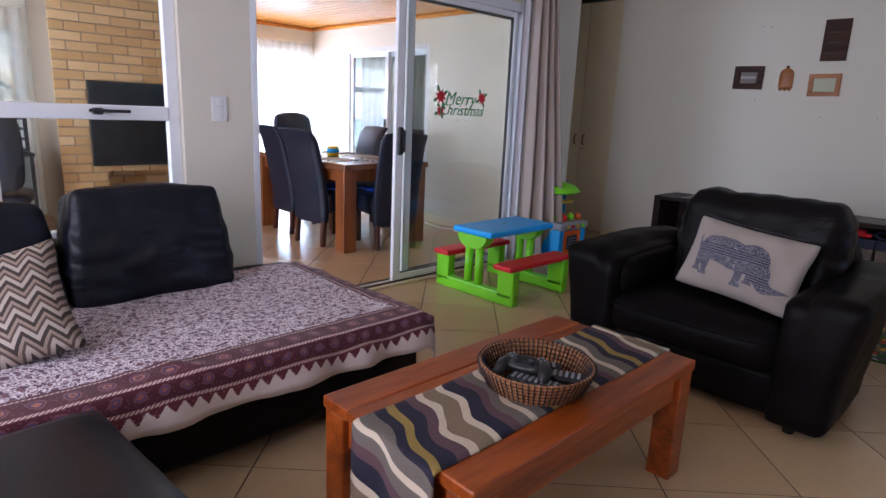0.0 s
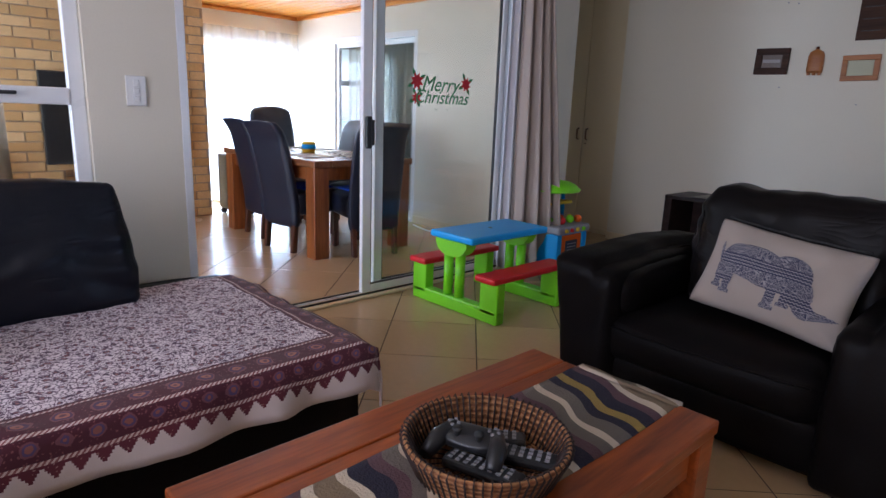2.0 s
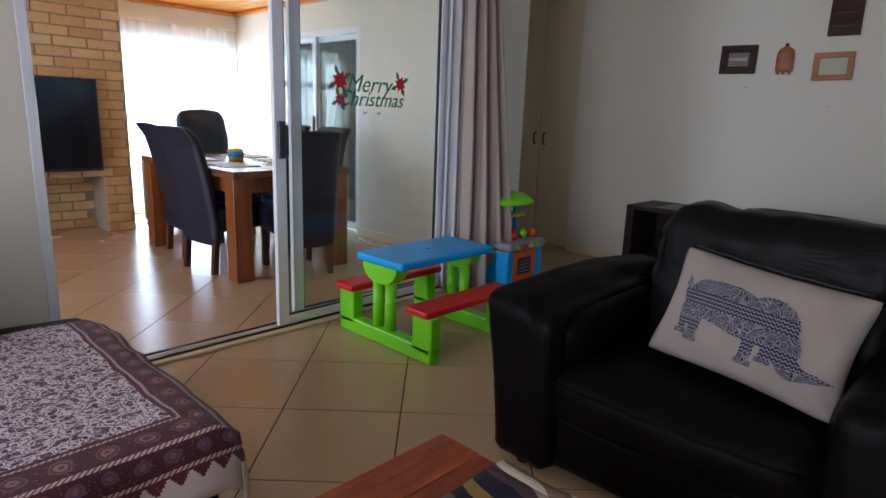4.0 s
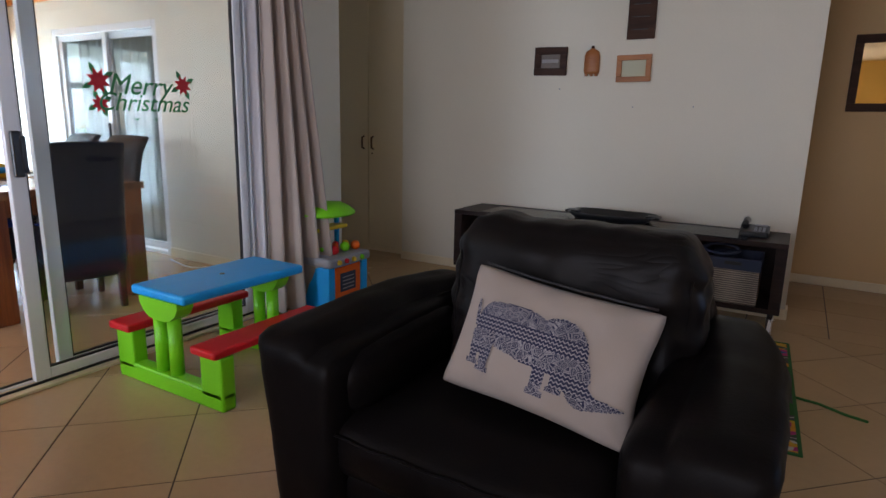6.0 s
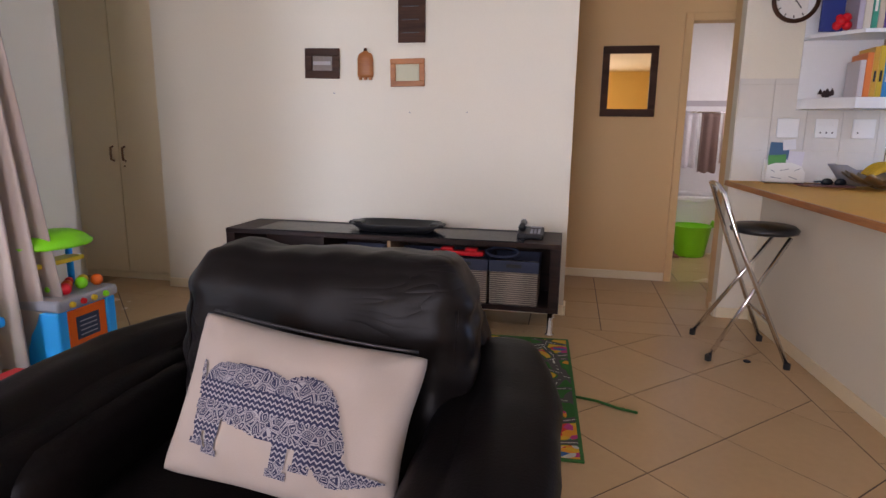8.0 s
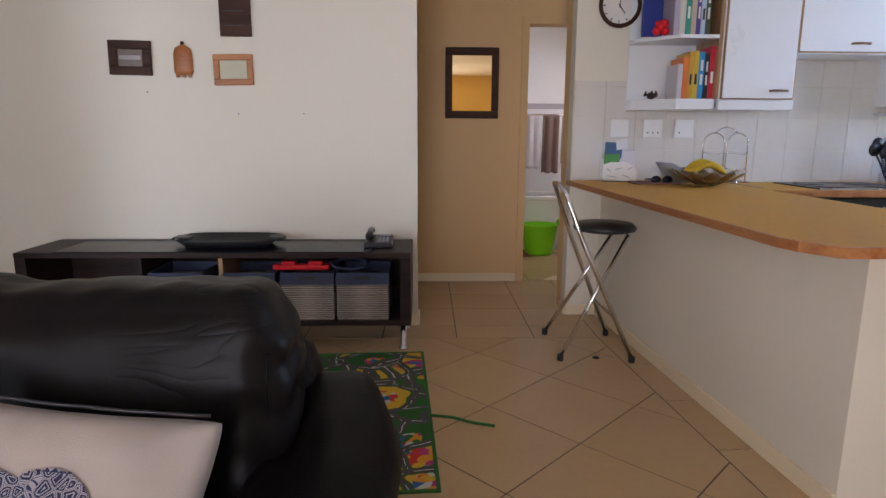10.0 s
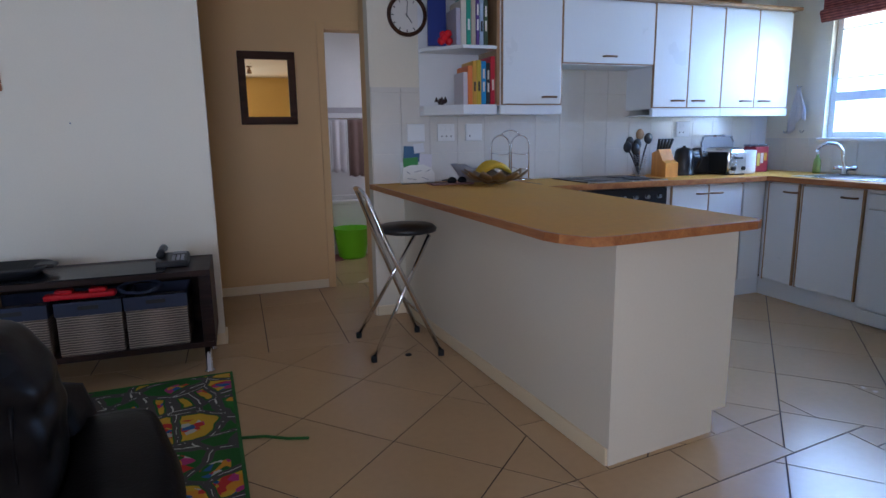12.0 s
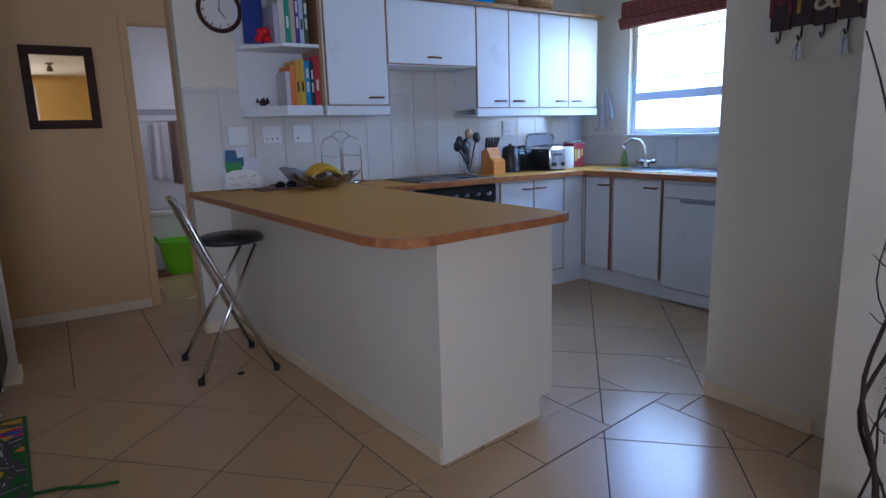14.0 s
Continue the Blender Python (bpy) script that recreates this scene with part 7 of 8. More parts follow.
# wall cabinets
UY = 9.66
def wall_cab(x0, x1, z0, z1, doors, label, pelmet):
    c = cabinet_y("wall_cabinet", x0, x1, UY, 9.975, z0, z1, doors, label, z0 + 0.055)
    if pelmet:
        block("pelmet", (x0, UY - 0.004, z0 - 0.055), (x1, UY + 0.03, z0 - 0.001), M_CAB, c, bevel=0.002)
        block("under_trim", (x0, UY + 0.03, z0 - 0.05), (x1, 9.97, z0 - 0.042), M_CAB, c)
    return c


wall_cab(1.785, 2.235, 1.415, 2.11, [(1.80, 2.235, 2.14)], "white wall cabinet door with oak lipping", True)
wall_cab(2.237, 2.965, 1.685, 2.11, [(2.237, 2.965, 2.60)], "short white wall cabinet over the hob", False)
wall_cab(2.967, 3.57, 1.395, 2.11, [(2.967, 3.268, 3.18), (3.268, 3.57, 3.36)], "white wall cabinet with two narrow doors", True)
wall_cab(3.572, 4.22, 1.395, 2.11, [(3.572, 3.89, 3.80), (3.89, 4.22, 3.98)], "white wall cabinet with two narrow doors", True)
CN = thing("cabinet_cornice", pose(0, 0, 2.112), "oak cornice board along the wall cabinets", "cornice")
block("board", (1.24, 9.62, 0), (4.26, 9.975, 0.022), M_OAKTRIM, CN, bevel=0.004)
# open corner shelves with books
OS = thing("corner_shelf", pose(1.785, 9.975, 0), "white open corner shelf unit with books", "shelf")
block("side_panel", (-0.022, -0.31, 1.42), (-0.001, 0, 2.11), M_OAKTRIM, OS)
block("back_board", (-0.45, -0.008, 1.42), (-0.022, 0, 2.11), M_CAB, OS)
for z, th in ((1.362, 0.06), (1.766, 0.02)):
    bm = bmesh.new()
    q = [(-0.45, -0.008), (-0.45, -0.10), (-0.25, -0.31), (-0.022, -0.31), (-0.022, -0.008)]
    A = [bm.verts.new((x, y, z)) for x, y in q]
    B = [bm.verts.new((x, y, z + th)) for x, y in q]
    bm.faces.new(A)
    bm.faces.new(B)
    for j in range(5):
        bm.faces.new((A[j], A[(j + 1) % 5], B[(j + 1) % 5], B[j]))
    part("shelf_board", bm, M_CAB, OS)
rnd = random.Random(9)
def books(x, z, specs):
    for w, h, d, c, bar in specs:
        bk = thing("book", pose(x + w / 2, 9.975 - 0.30 + d / 2 + 0.02, z), "upright book on the corner shelf", "book", "books on the shelf")
        cm = plain("book_cover", c, 0.45)
        block("cover", (-w / 2, -d / 2, 0), (w / 2, d / 2, h), cm, bk, bevel=0.003)
        for k in range(bar):
            block("title_bar", (-w * 0.22, -d / 2 - 0.001, h * (0.30 + 0.3 * k)), (w * 0.22, -d / 2, h * (0.52 + 0.3 * k)), M_PAPER if c[0] + c[1] < 0.9 else M_BLACKPL, bk)
        x += w + 0.002
    return x


books(1.545, 1.424, [(0.030, 0.20, 0.17, (0.55, 0.50, 0.52), 0), (0.032, 0.24, 0.2, (0.70, 0.18, 0.03), 0), (0.026, 0.27, 0.2, (0.62, 0.33, 0.03), 1), (0.030, 0.275, 0.2, (0.60, 0.42, 0.03), 1), (0.032, 0.27, 0.2, (0.03, 0.28, 0.66), 2), (0.026, 0.26, 0.2, (0.03, 0.03, 0.04), 2), (0.034, 0.30, 0.2, (0.55, 0.02, 0.05), 1)])
books(1.50, 1.788, [(0.03, 0.22, 0.18, (0.40, 0.36, 0.45), 0), (0.036, 0.27, 0.2, (0.60, 0.55, 0.46), 0), (0.030, 0.30, 0.2, (0.03, 0.30, 0.20), 1), (0.03, 0.29, 0.2, (0.50, 0.42, 0.32), 0), (0.024, 0.30, 0.2, (0.10, 0.05, 0.25), 2), (0.026, 0.28, 0.2, (0.45, 0.55, 0.70), 1), (0.028, 0.29, 0.2, (0.06, 0.10, 0.06), 2)])
BD = thing("blue_folder", pose(1.36, 9.955, 1.787), "large dark blue folder standing against the wall", "folder")
block("cover", (-0.02, -0.19, 0), (0.10, -0.17, 0.34), plain("folder_blue", (0.01, 0.03, 0.22), 0.5), BD, bevel=0.003)
FL = thing("red_flower_ornament", pose(1.45, 9.76, 1.787), "red cloth flower ornament on the shelf", "ornament")
bm = bmesh.new()
for k in range(7):
    bmesh.ops.create_icosphere(bm, subdivisions=2, radius=0.026, matrix=Matrix.Translation((0.025 * math.cos(k * 1.05), 0.02 * math.sin(k * 1.05), 0.03 + 0.02 * (k % 3))))
smooth_part("petals", bm, M_REDP, FL)
PC = thing("pine_cone_ornament", pose(1.42, 9.76, 1.423), "dark dried cone ornament on the shelf", "ornament")
bm = bmesh.new()
for k in range(12):
    bmesh.ops.create_cone(bm, segments=6, radius1=0.014, radius2=0.002, depth=0.03, cap_ends=True, matrix=Matrix.Translation((0.045 * math.cos(k * 2.4) * (k / 12), 0.03 * math.sin(k * 2.4), 0.016 + 0.002 * k)))
part("scales", bm, M_BARK, PC)
# on top of the cabinets
for x, r, h in ((3.33, 0.12, 0.22), (3.66, 0.14, 0.22)):
    b_ = thing("straw_basket", pose(x, 9.80, 2.135), "golden straw basket on top of the cabinets", "basket", "baskets on the cabinets")
    bm = bmesh.new()
    lathe(bm, [(r * 0.9, 0), (r, 0.1), (r, h), (r * 0.93, h), (r * 0.9, 0.02), (0.001, 0.015)], 28)
    smooth_part("body", bm, M_STRAW, b_)
BX = thing("storage_tub", pose(2.98, 9.80, 2.135), "blue plastic tub on top of the cabinets", "tub")
block("tub", (-0.17, -0.12, 0), (0.17, 0.12, 0.09), M_BLUEP, BX, bevel=0.01)
block("lid", (-0.18, -0.13, 0.09), (0.18, 0.13, 0.105), M_BLUEP, BX, bevel=0.005)

# clock, sockets
CK = thing("wall_clock", pose(1.262, 9.978, 2.002, 90, 0, 0), "round white wall clock with a dark rim", "clock")
bm = bmesh.new()
lathe(bm, [(0.118, 0.0), (0.118, 0.004), (0.001, 0.004)], 40)
part("dial", bm, M_PAPER, CK)
bm = bmesh.new()
tube(bm, [(0.122 * math.cos(a), 0.122 * math.sin(a), 0.014) for a in [q * math.pi / 24 for q in range(48)]], 0.013, 10, closed=True)
smooth_part("rim", bm, M_DKFRAME, CK)
for a, ln, w in ((1.50, 0.085, 0.004), (-0.95, 0.06, 0.005)):
    bm = bmesh.new()
    box(bm, (-0.012, -w / 2, 0.006), (ln, w / 2, 0.009))
    part("clock_hand", bm, M_BLACKPL, CK, m=pose(0, 0, 0, 0, 0, math.degrees(a)))
for k in range(12):
    a = k * math.pi / 6
    block("hour_mark", (0.088, -0.003, 0.004), (0.104, 0.003, 0.0055), M_BLACKPL, CK, m=pose(0, 0, 0, 0, 0, math.degrees(a)))
for x, n_ in ((1.30, 0), (1.515, 3), (1.72, 1), (3.50, 2)):
    so = thing("wall_socket", pose(x, 9.963, 1.25), "white wall socket plate on the kitchen tiles", "socket", "wall sockets")
    block("plate", (-0.062, -0.010, -0.058), (0.062, 0, 0.058), M_WHITE, so, bevel=0.004)
    for k in range(n_):
        block("rocker", (-0.04 + k * 0.035, -0.014, 0.015), (-0.022 + k * 0.035, -0.010, 0.035), M_WHITE, so, bevel=0.001)
        block("socket_hole", (-0.035 + k * 0.033, -0.0108, -0.03), (-0.027 + k * 0.033, -0.0102, -0.02), M_BLACKPL, so)

# things on the bar and the worktops
TOPZ = 0.918
CR = thing("letter_rack", pose(1.27, 9.87, TOPZ), "white letter holder with postcards and notes", "letter rack")
bm = bmesh.new()
prof = [(-0.10, 0), (0.12, 0), (0.12, 0.065), (0.095, 0.105), (0.04, 0.125), (-0.05, 0.122), (-0.10, 0.105)]
A = [bm.verts.new((x, -0.03, z)) for x, z in prof]
B = [bm.verts.new((x, -0.022, z)) for x, z in prof]
bm.faces.new(A)
bm.faces.new(B)
for k in range(7):
    bm.faces.new((A[k], A[(k + 1) % 7], B[(k + 1) % 7], B[k]))
front = part("front", bm, M_PAPER, CR)
for k, (x, z, w, t) in enumerate(((-0.07, 0.035, 0.06, 8), (-0.02, 0.075, 0.05, -12), (0.03, 0.04, 0.05, 20), (0.06, 0.075, 0.035, -25), (-0.075, 0.08, 0.03, 30))):
    block("scribble", (0, -0.0312, 0), (w, -0.0303, 0.004), M_GREYP, front, m=pose(x, 0, z, 0, t, 0))
block("back", (-0.10, 0.03, 0), (0.12, 0.038, 0.14), M_PAPER, CR)
block("foot_plate", (-0.10, -0.03, 0), (0.12, 0.038, 0.008), M_PAPER, CR)
for x, z, w, h, c, t in ((-0.085, 0.16, 0.11, 0.10, (0.05, 0.12, 0.22), 3), (-0.09, 0.10, 0.10, 0.08, (0.06, 0.26, 0.06), -4), (0.01, 0.12, 0.10, 0.09, (0.66, 0.62, 0.66), 5), (-0.02, 0.21, 0.07, 0.06, (0.70, 0.70, 0.72), -8), (0.075, 0.08, 0.04, 0.05, (0.62, 0.12, 0.05), 20)):
    block("card", (0, -0.012, 0), (w, -0.009, h), plain("card_print", c, 0.6), CR, m=pose(x, 0.004 * t, z - 0.012, 0, t, 0))
MT = thing("folded_mat", pose(1.45, 9.70, TOPZ), "flat pinkish mat lying on the bar", "mat")
block("mat", (-0.14, -0.07, 0), (0.14, 0.07, 0.010), plain("pink_mat", (0.20, 0.09, 0.08), 0.6), MT, bevel=0.003)
SG = thing("sunglasses", pose(1.49, 9.68, TOPZ + 0.011), "black sunglasses lying on the bar", "sunglasses")
for x in (-0.035, 0.035):
    bm = bmesh.new()
    bmesh.ops.create_uvsphere(bm, u_segments=14, v_segments=8, radius=0.032)
    for v in bm.verts:
        v.co = Vector((v.co.x + x, v.co.y * 0.5, max(-0.012, v.co.z * 0.8) + 0.012))
    smooth_part("lens", bm, M_SCREEN, SG)
bm = bmesh.new()
tube(bm, [(-0.07, 0.0, 0.02), (-0.07, 0.09, 0.01), (0.05, 0.10, 0.006)], 0.004, 6)
part("temple", bm, M_BLACKPL, SG)
JG = thing("grey_jug", pose(1.66, 9.80, TOPZ), "grey glazed oval dish with a pointed lip", "dish")
bm = bmesh.new()
lathe(bm, [(0.05, 0), (0.09, 0.03), (0.12, 0.09), (0.112, 0.09), (0.08, 0.03), (0.001, 0.012)], 24, (0, 0, 0), 1.1, 0.8)
for v in bm.verts:
    if v.co.x < -0.06 and v.co.z > 0.05:
        v.co += Vector((-0.035, 0, 0.035))
smooth_part("bowl", bm, M_GREYP, JG)
FB = thing("fruit_bowl", pose(1.69, 9.52, TOPZ), "openwork metal leaf fruit bowl", "bowl")
M_LEAFMETAL = mat("bronzed_metal", (0.32, 0.25, 0.17), 0.3, metal=0.9, vary=0.2)
for ring, (n_, r0, r1, z0, z1) in enumerate(((8, 0.03, 0.12, 0.004, 0.04), (12, 0.09, 0.215, 0.025, 0.085))):
    for k in range(n_):
        a = 2 * math.pi * (k + 0.5 * ring) / n_
        bm = bmesh.new()
        rows = []
        for i in range(6):
            t = i / 5
            w = 0.036 * (1 + 0.5 * ring) * math.sin(math.pi * min(1, 0.12 + 0.86 * t)) + 0.002
            r, z = r0 + (r1 - r0) * t, z0 + (z1 - z0) * t * t
            rows.append([bm.verts.new((r, w * s, z + 0.01 * abs(s))) for s in (-1, 0, 1)])
        for A, B in zip(rows, rows[1:]):
            for j in range(2):
                bm.faces.new((A[j], A[j + 1], B[j + 1], B[j]))
        o = part("leaf", bm, M_LEAFMETAL, FB, smooth=True, m=pose(0, 0, 0, 0, 0, math.degrees(a)))
        o.modifiers.new("sheet", "SOLIDIFY").thickness = 0.003
BN = thing("banana_bunch", pose(1.68, 9.52, TOPZ + 0.045), "bunch of yellow bananas in the fruit bowl", "bananas")
M_BANANA = mat("banana_skin", (0.62, 0.40, 0.02), 0.5, vary=0.25, scale=9)
for k in range(4):
    bm = bmesh.new()
    tube(bm, [(-0.10 + 0.025 * i, 0.032 * (k - 1.5) + 0.006 * math.sin(i), 0.03 + 0.05 * math.sin(math.pi * i / 8) + 0.004 * k) for i in range(9)], 0.019, 8, taper=[0.35, 0.75, 0.95, 1, 1, 1, 0.95, 0.75, 0.4])
    smooth_part("banana", bm, M_BANANA, BN)
CS = thing("wire_stand", pose(1.945, 9.84, TOPZ - 0.001), "chrome wire stand with two hoops", "wire stand")
for x in (-0.075, 0.075):
    bm = bmesh.new()
    pts = [(x - 0.068, 0, 0.0)] + [(x + 0.068 * math.cos(a), 0, 0.24 + 0.068 * math.sin(a)) for a in [math.pi - q * math.pi / 10 for q in range(11)]] + [(x + 0.068, 0, 0.0)]
    tube(bm, pts, 0.004, 6)
    for z in (0.09, 0.19):
        tube(bm, [(x - 0.068, 0, z), (x - 0.03, -0.04, z - 0.012), (x + 0.03, -0.04, z - 0.012), (x + 0.068, 0, z)], 0.003, 6)
    smooth_part("hoop", bm, M_CHROME, CS)
bm = bmesh.new()
tube(bm, [(-0.075, 0, 0.305), (-0.04, 0, 0.335), (0.0, 0, 0.345), (0.04, 0, 0.335), (0.075, 0, 0.305)], 0.004, 6)
smooth_part("carrying_hoop", bm, M_CHROME, CS)
bm = bmesh.new()
tube(bm, [(-0.14, -0.06, 0.004), (0.14, -0.06, 0.004), (0.14, 0.05, 0.004), (-0.14, 0.05, 0.004)], 0.004, 6, closed=True)
smooth_part("base", bm, M_CHROME, CS)
UT = thing("utensil_holder", pose(2.97, 9.78, 0.906), "steel wire utensil holder full of black utensils", "utensil holder")
bm = bmesh.new()
for k in range(12):
    tube(bm, [(0.05 * math.cos(a), 0.05 * math.sin(a), 0.004 + k * 0.014) for a in [q * 0.449 for q in range(14)]], 0.0022, 5, closed=True)
lathe(bm, [(0.05, 0), (0.05, 0.004)], 16)
part("cage", bm, M_STEEL, UT)
for k, (dx, dy, h) in enumerate(((-0.10, 0.0, 0.20), (-0.07, 0.02, 0.235), (0.01, 0.02, 0.29), (0.065, 0.0, 0.26), (-0.035, -0.02, 0.22), (-0.055, -0.03, 0.185))):
    bm = bmesh.new()
    tube(bm, [(0, 0, 0.02), (dx * 0.6, dy * 0.6, h * 0.7), (dx, dy, h)], 0.006, 6)
    bmesh.ops.create_uvsphere(bm, u_segments=10, v_segments=8, radius=0.036, matrix=Matrix.Translation((dx * 1.08, dy, h + 0.02)) @ Matrix.Diagonal((1.0, 0.4, 1.15, 1)))
    smooth_part("utensil", bm, M_OAKTRIM if k == 2 else M_BLACKPL, UT)
KB = thing("knife_block", pose(3.15, 9.70, 0.906), "pale wooden knife block with black handled knives", "knife block")
bm = bmesh.new()
prof = [(-0.10, 0), (0.06, 0), (0.06, 0.10), (0.02, 0.12), (-0.03, 0.20), (-0.10, 0.17)]
A = [bm.verts.new((-0.055, -z_y, z)) for z_y, z in prof]
B = [bm.verts.new((0.055, -z_y, z)) for z_y, z in prof]
bm.faces.new(A)
bm.faces.new(B)
for k in range(6):
    bm.faces.new((A[k], A[(k + 1) % 6], B[(k + 1) % 6], B[k]))
part("block", bm, wood("beech", (0.54, 0.20, 0.025), (0.74, 0.33, 0.05), 0.4, axis=2), KB)
for k in range(5):
    bm = bmesh.new()
    x = -0.042 + 0.021 * k
    tube(bm, [(x, 0.055, 0.17), (x * 1.25, 0.03, 0.235), (x * 1.4, 0.015, 0.275)], 0.011, 7)
    smooth_part("knife_handle", bm, M_BLACKPL, KB)
KE = thing("kettle", pose(3.355, 9.76, 0.906), "black electric kettle on its base", "kettle")
bm = bmesh.new()
lathe(bm, [(0.08, 0), (0.08, 0.015), (0.075, 0.02), (0.078, 0.06), (0.065, 0.18), (0.05, 0.20), (0.012, 0.21), (0.012, 0.222)], 24)
smooth_part("body", bm, M_BLACKPL, KE)
bm = bmesh.new()
tube(bm, [(0.05, -0.03, 0.19), (0.10, -0.055, 0.20), (0.115, -0.06, 0.13), (0.085, -0.045, 0.05)], 0.012, 8)
smooth_part("handle", bm, M_BLACKPL, KE)
TO = thing("toaster", pose(3.675, 9.70, 0.906), "chrome and black two-slice toaster", "toaster")
bm = bmesh.new()
box(bm, (-0.085, -0.14, 0.012), (0.085, 0.13, 0.20), 0.035, 4)
smooth_part("body", bm, M_CHROME, TO)
block("end_panel", (-0.075, -0.15, 0.01), (0.075, -0.138, 0.17), M_STEEL, TO, bevel=0.004)
for x in (-0.045, 0.045):
    bm = bmesh.new()
    lathe(bm, [(0.016, 0), (0.014, 0.016)], 14)
    part("knob", bm, M_BLACKPL, TO, m=pose(x, -0.15, 0.05, 90, 0, 0))
block("lever", (-0.03, -0.165, 0.12), (0.03, -0.15, 0.135), M_BLACKPL, TO, bevel=0.003)
block("slot", (-0.05, -0.10, 0.198), (0.05, 0.09, 0.202), M_BLACKPL, TO)
block("base", (-0.08, -0.135, 0), (0.08, 0.125, 0.014), M_BLACKPL, TO)
block("side_shell", (-0.092, -0.13, 0.02), (-0.084, 0.12, 0.17), M_BLACKPL, TO)
EJ = thing("coffee_machine", pose(3.515, 9.82, 0.906), "small black kitchen appliance behind the toaster", "appliance")
block("body", (-0.08, -0.07, 0), (0.08, 0.08, 0.15), M_BLACKPL, EJ, bevel=0.015)
block("lid", (-0.07, -0.06, 0.15), (0.07, 0.07, 0.165), M_GREYP, EJ, bevel=0.005)
TB = thing("metal_tray", pose(3.86, 9.93, 0.906, -8, 0, 0), "dark metal tray standing against the tiles", "tray")
bm = bmesh.new()
pts = [(-0.16, 0, 0.0), (-0.16, 0, 0.24), (-0.13, 0, 0.29), (0.13, 0, 0.29), (0.16, 0, 0.24), (0.16, 0, 0.0)]
tube(bm, pts, 0.009, 8)
part("rim", bm, M_STEEL, TB)
block("sheet", (-0.155, -0.003, 0.0), (0.155, 0.003, 0.285), M_GREYP, TB)
TN = thing("white_canister", pose(3.88, 9.70, 0.906), "white ribbed canister on the worktop", "canister")
bm = bmesh.new()
lathe(bm, [(0.082, 0)] + [(0.082 + 0.003 * (k % 2), 0.01 + k * 0.012) for k in range(13)] + [(0.085, 0.172), (0.08, 0.178)], 26)
smooth_part("body", bm, M_WHITE, TN)
TI = thing("printed_tin", pose(4.10, 9.80, 0.906), "red printed rectangular tin with a lid", "tin")
block("body", (-0.07, -0.06, 0), (0.07, 0.06, 0.20), plain("tin_red", (0.42, 0.04, 0.05), 0.4), TI, bevel=0.008)
block("lid", (-0.072, -0.062, 0.20), (0.072, 0.062, 0.218), M_STEEL, TI, bevel=0.005)
for k, (x, c) in enumerate(((-0.035, (0.7, 0.55, 0.1)), (0.0, (0.75, 0.7, 0.6)), (0.035, (0.75, 0.45, 0.05)))):
    block("print_patch", (x - 0.014, -0.0615, 0.05 + 0.02 * k), (x + 0.014, -0.0602, 0.15), plain("tin_print", c, 0.5), TI)
SB = thing("soap_bottle", pose(4.28, 9.40, 0.907), "small green soap bottle by the sink", "bottle")
bm = bmesh.new()
lathe(bm, [(0.025, 0), (0.028, 0.03), (0.024, 0.10), (0.01, 0.12), (0.01, 0.14)], 16)
smooth_part("bottle", bm, plain("green_soap", (0.25, 0.34, 0.10), 0.25), SB)
bm = bmesh.new()
tube(bm, [(0, 0, 0.14), (0, 0, 0.165), (-0.03, 0, 0.165)], 0.006, 6)
part("pump", bm, M_WHITE, SB)
# dish cloth on hooks, window blind
CL = thing("dish_towel", pose(4.372, 9.68, 1.55), "pale dish towel hanging on wall hooks", "towel")
bm = bmesh.new()
rows = []
for i in range(12):
    t = i / 11
    row = []
    for j in range(13):
        u = j / 12 - 0.5
        w = 0.03 + 0.14 * min(1, t * 1.4)
        row.append(bm.verts.new((-0.02 - 0.012 * math.sin(j * 1.5) * (0.4 + t), u * w, -t * (0.29 + 0.06 * math.sin(u * 5)))))
    rows.append(row)
for A, B in zip(rows, rows[1:]):
    for j in range(12):
        bm.faces.new((A[j], A[j + 1], B[j + 1], B[j]))
o = smooth_part("cloth", bm, M_LINING, CL)
o.modifiers.new("cloth", "SOLIDIFY").thickness = 0.003
for y, z in ((0.0, 0.0), (-0.06, -0.34), (0.09, -0.34)):
    bm = bmesh.new()
    tube(bm, [(0.005, y, z + 0.015), (-0.012, y, z), (-0.03, y, z), (-0.036, y, z + 0.018)], 0.005, 7)
    smooth_part("hook", bm, M_STEEL, CL)
BL = thing("roman_blind", pose(4.36, 9.0, 2.02), "rolled-up maroon bamboo blind over the kitchen window", "blind")
bm = bmesh.new()
box(bm, (-0.03, -0.52, 0.05), (0.015, 0.52, 0.20), 0.01)
part("blind_cloth", bm, M_BAMBOO, BL)
bm = bmesh.new()
for k in range(3):
    tube(bm, [(-0.02 - 0.008 * k, -0.52, 0.012 + 0.022 * k), (-0.02 - 0.008 * k, 0.52, 0.012 + 0.022 * k)], 0.022, 10)
smooth_part("rolled_folds", bm, M_BAMBOO, BL)

# bar stool
ST_ = thing("folding_bar_stool", pose(0.985, 9.33, 0), "folding chrome bar stool with a round black seat", "bar stool")
bm = bmesh.new()
lathe(bm, [(0.14, 0.0), (0.168, 0.008), (0.172, 0.025), (0.15, 0.045), (0.001, 0.05)], 28, (0.06, -0.01, 0.685))
smooth_part("seat", bm, M_BLACKPL, ST_, label="padded black seat")
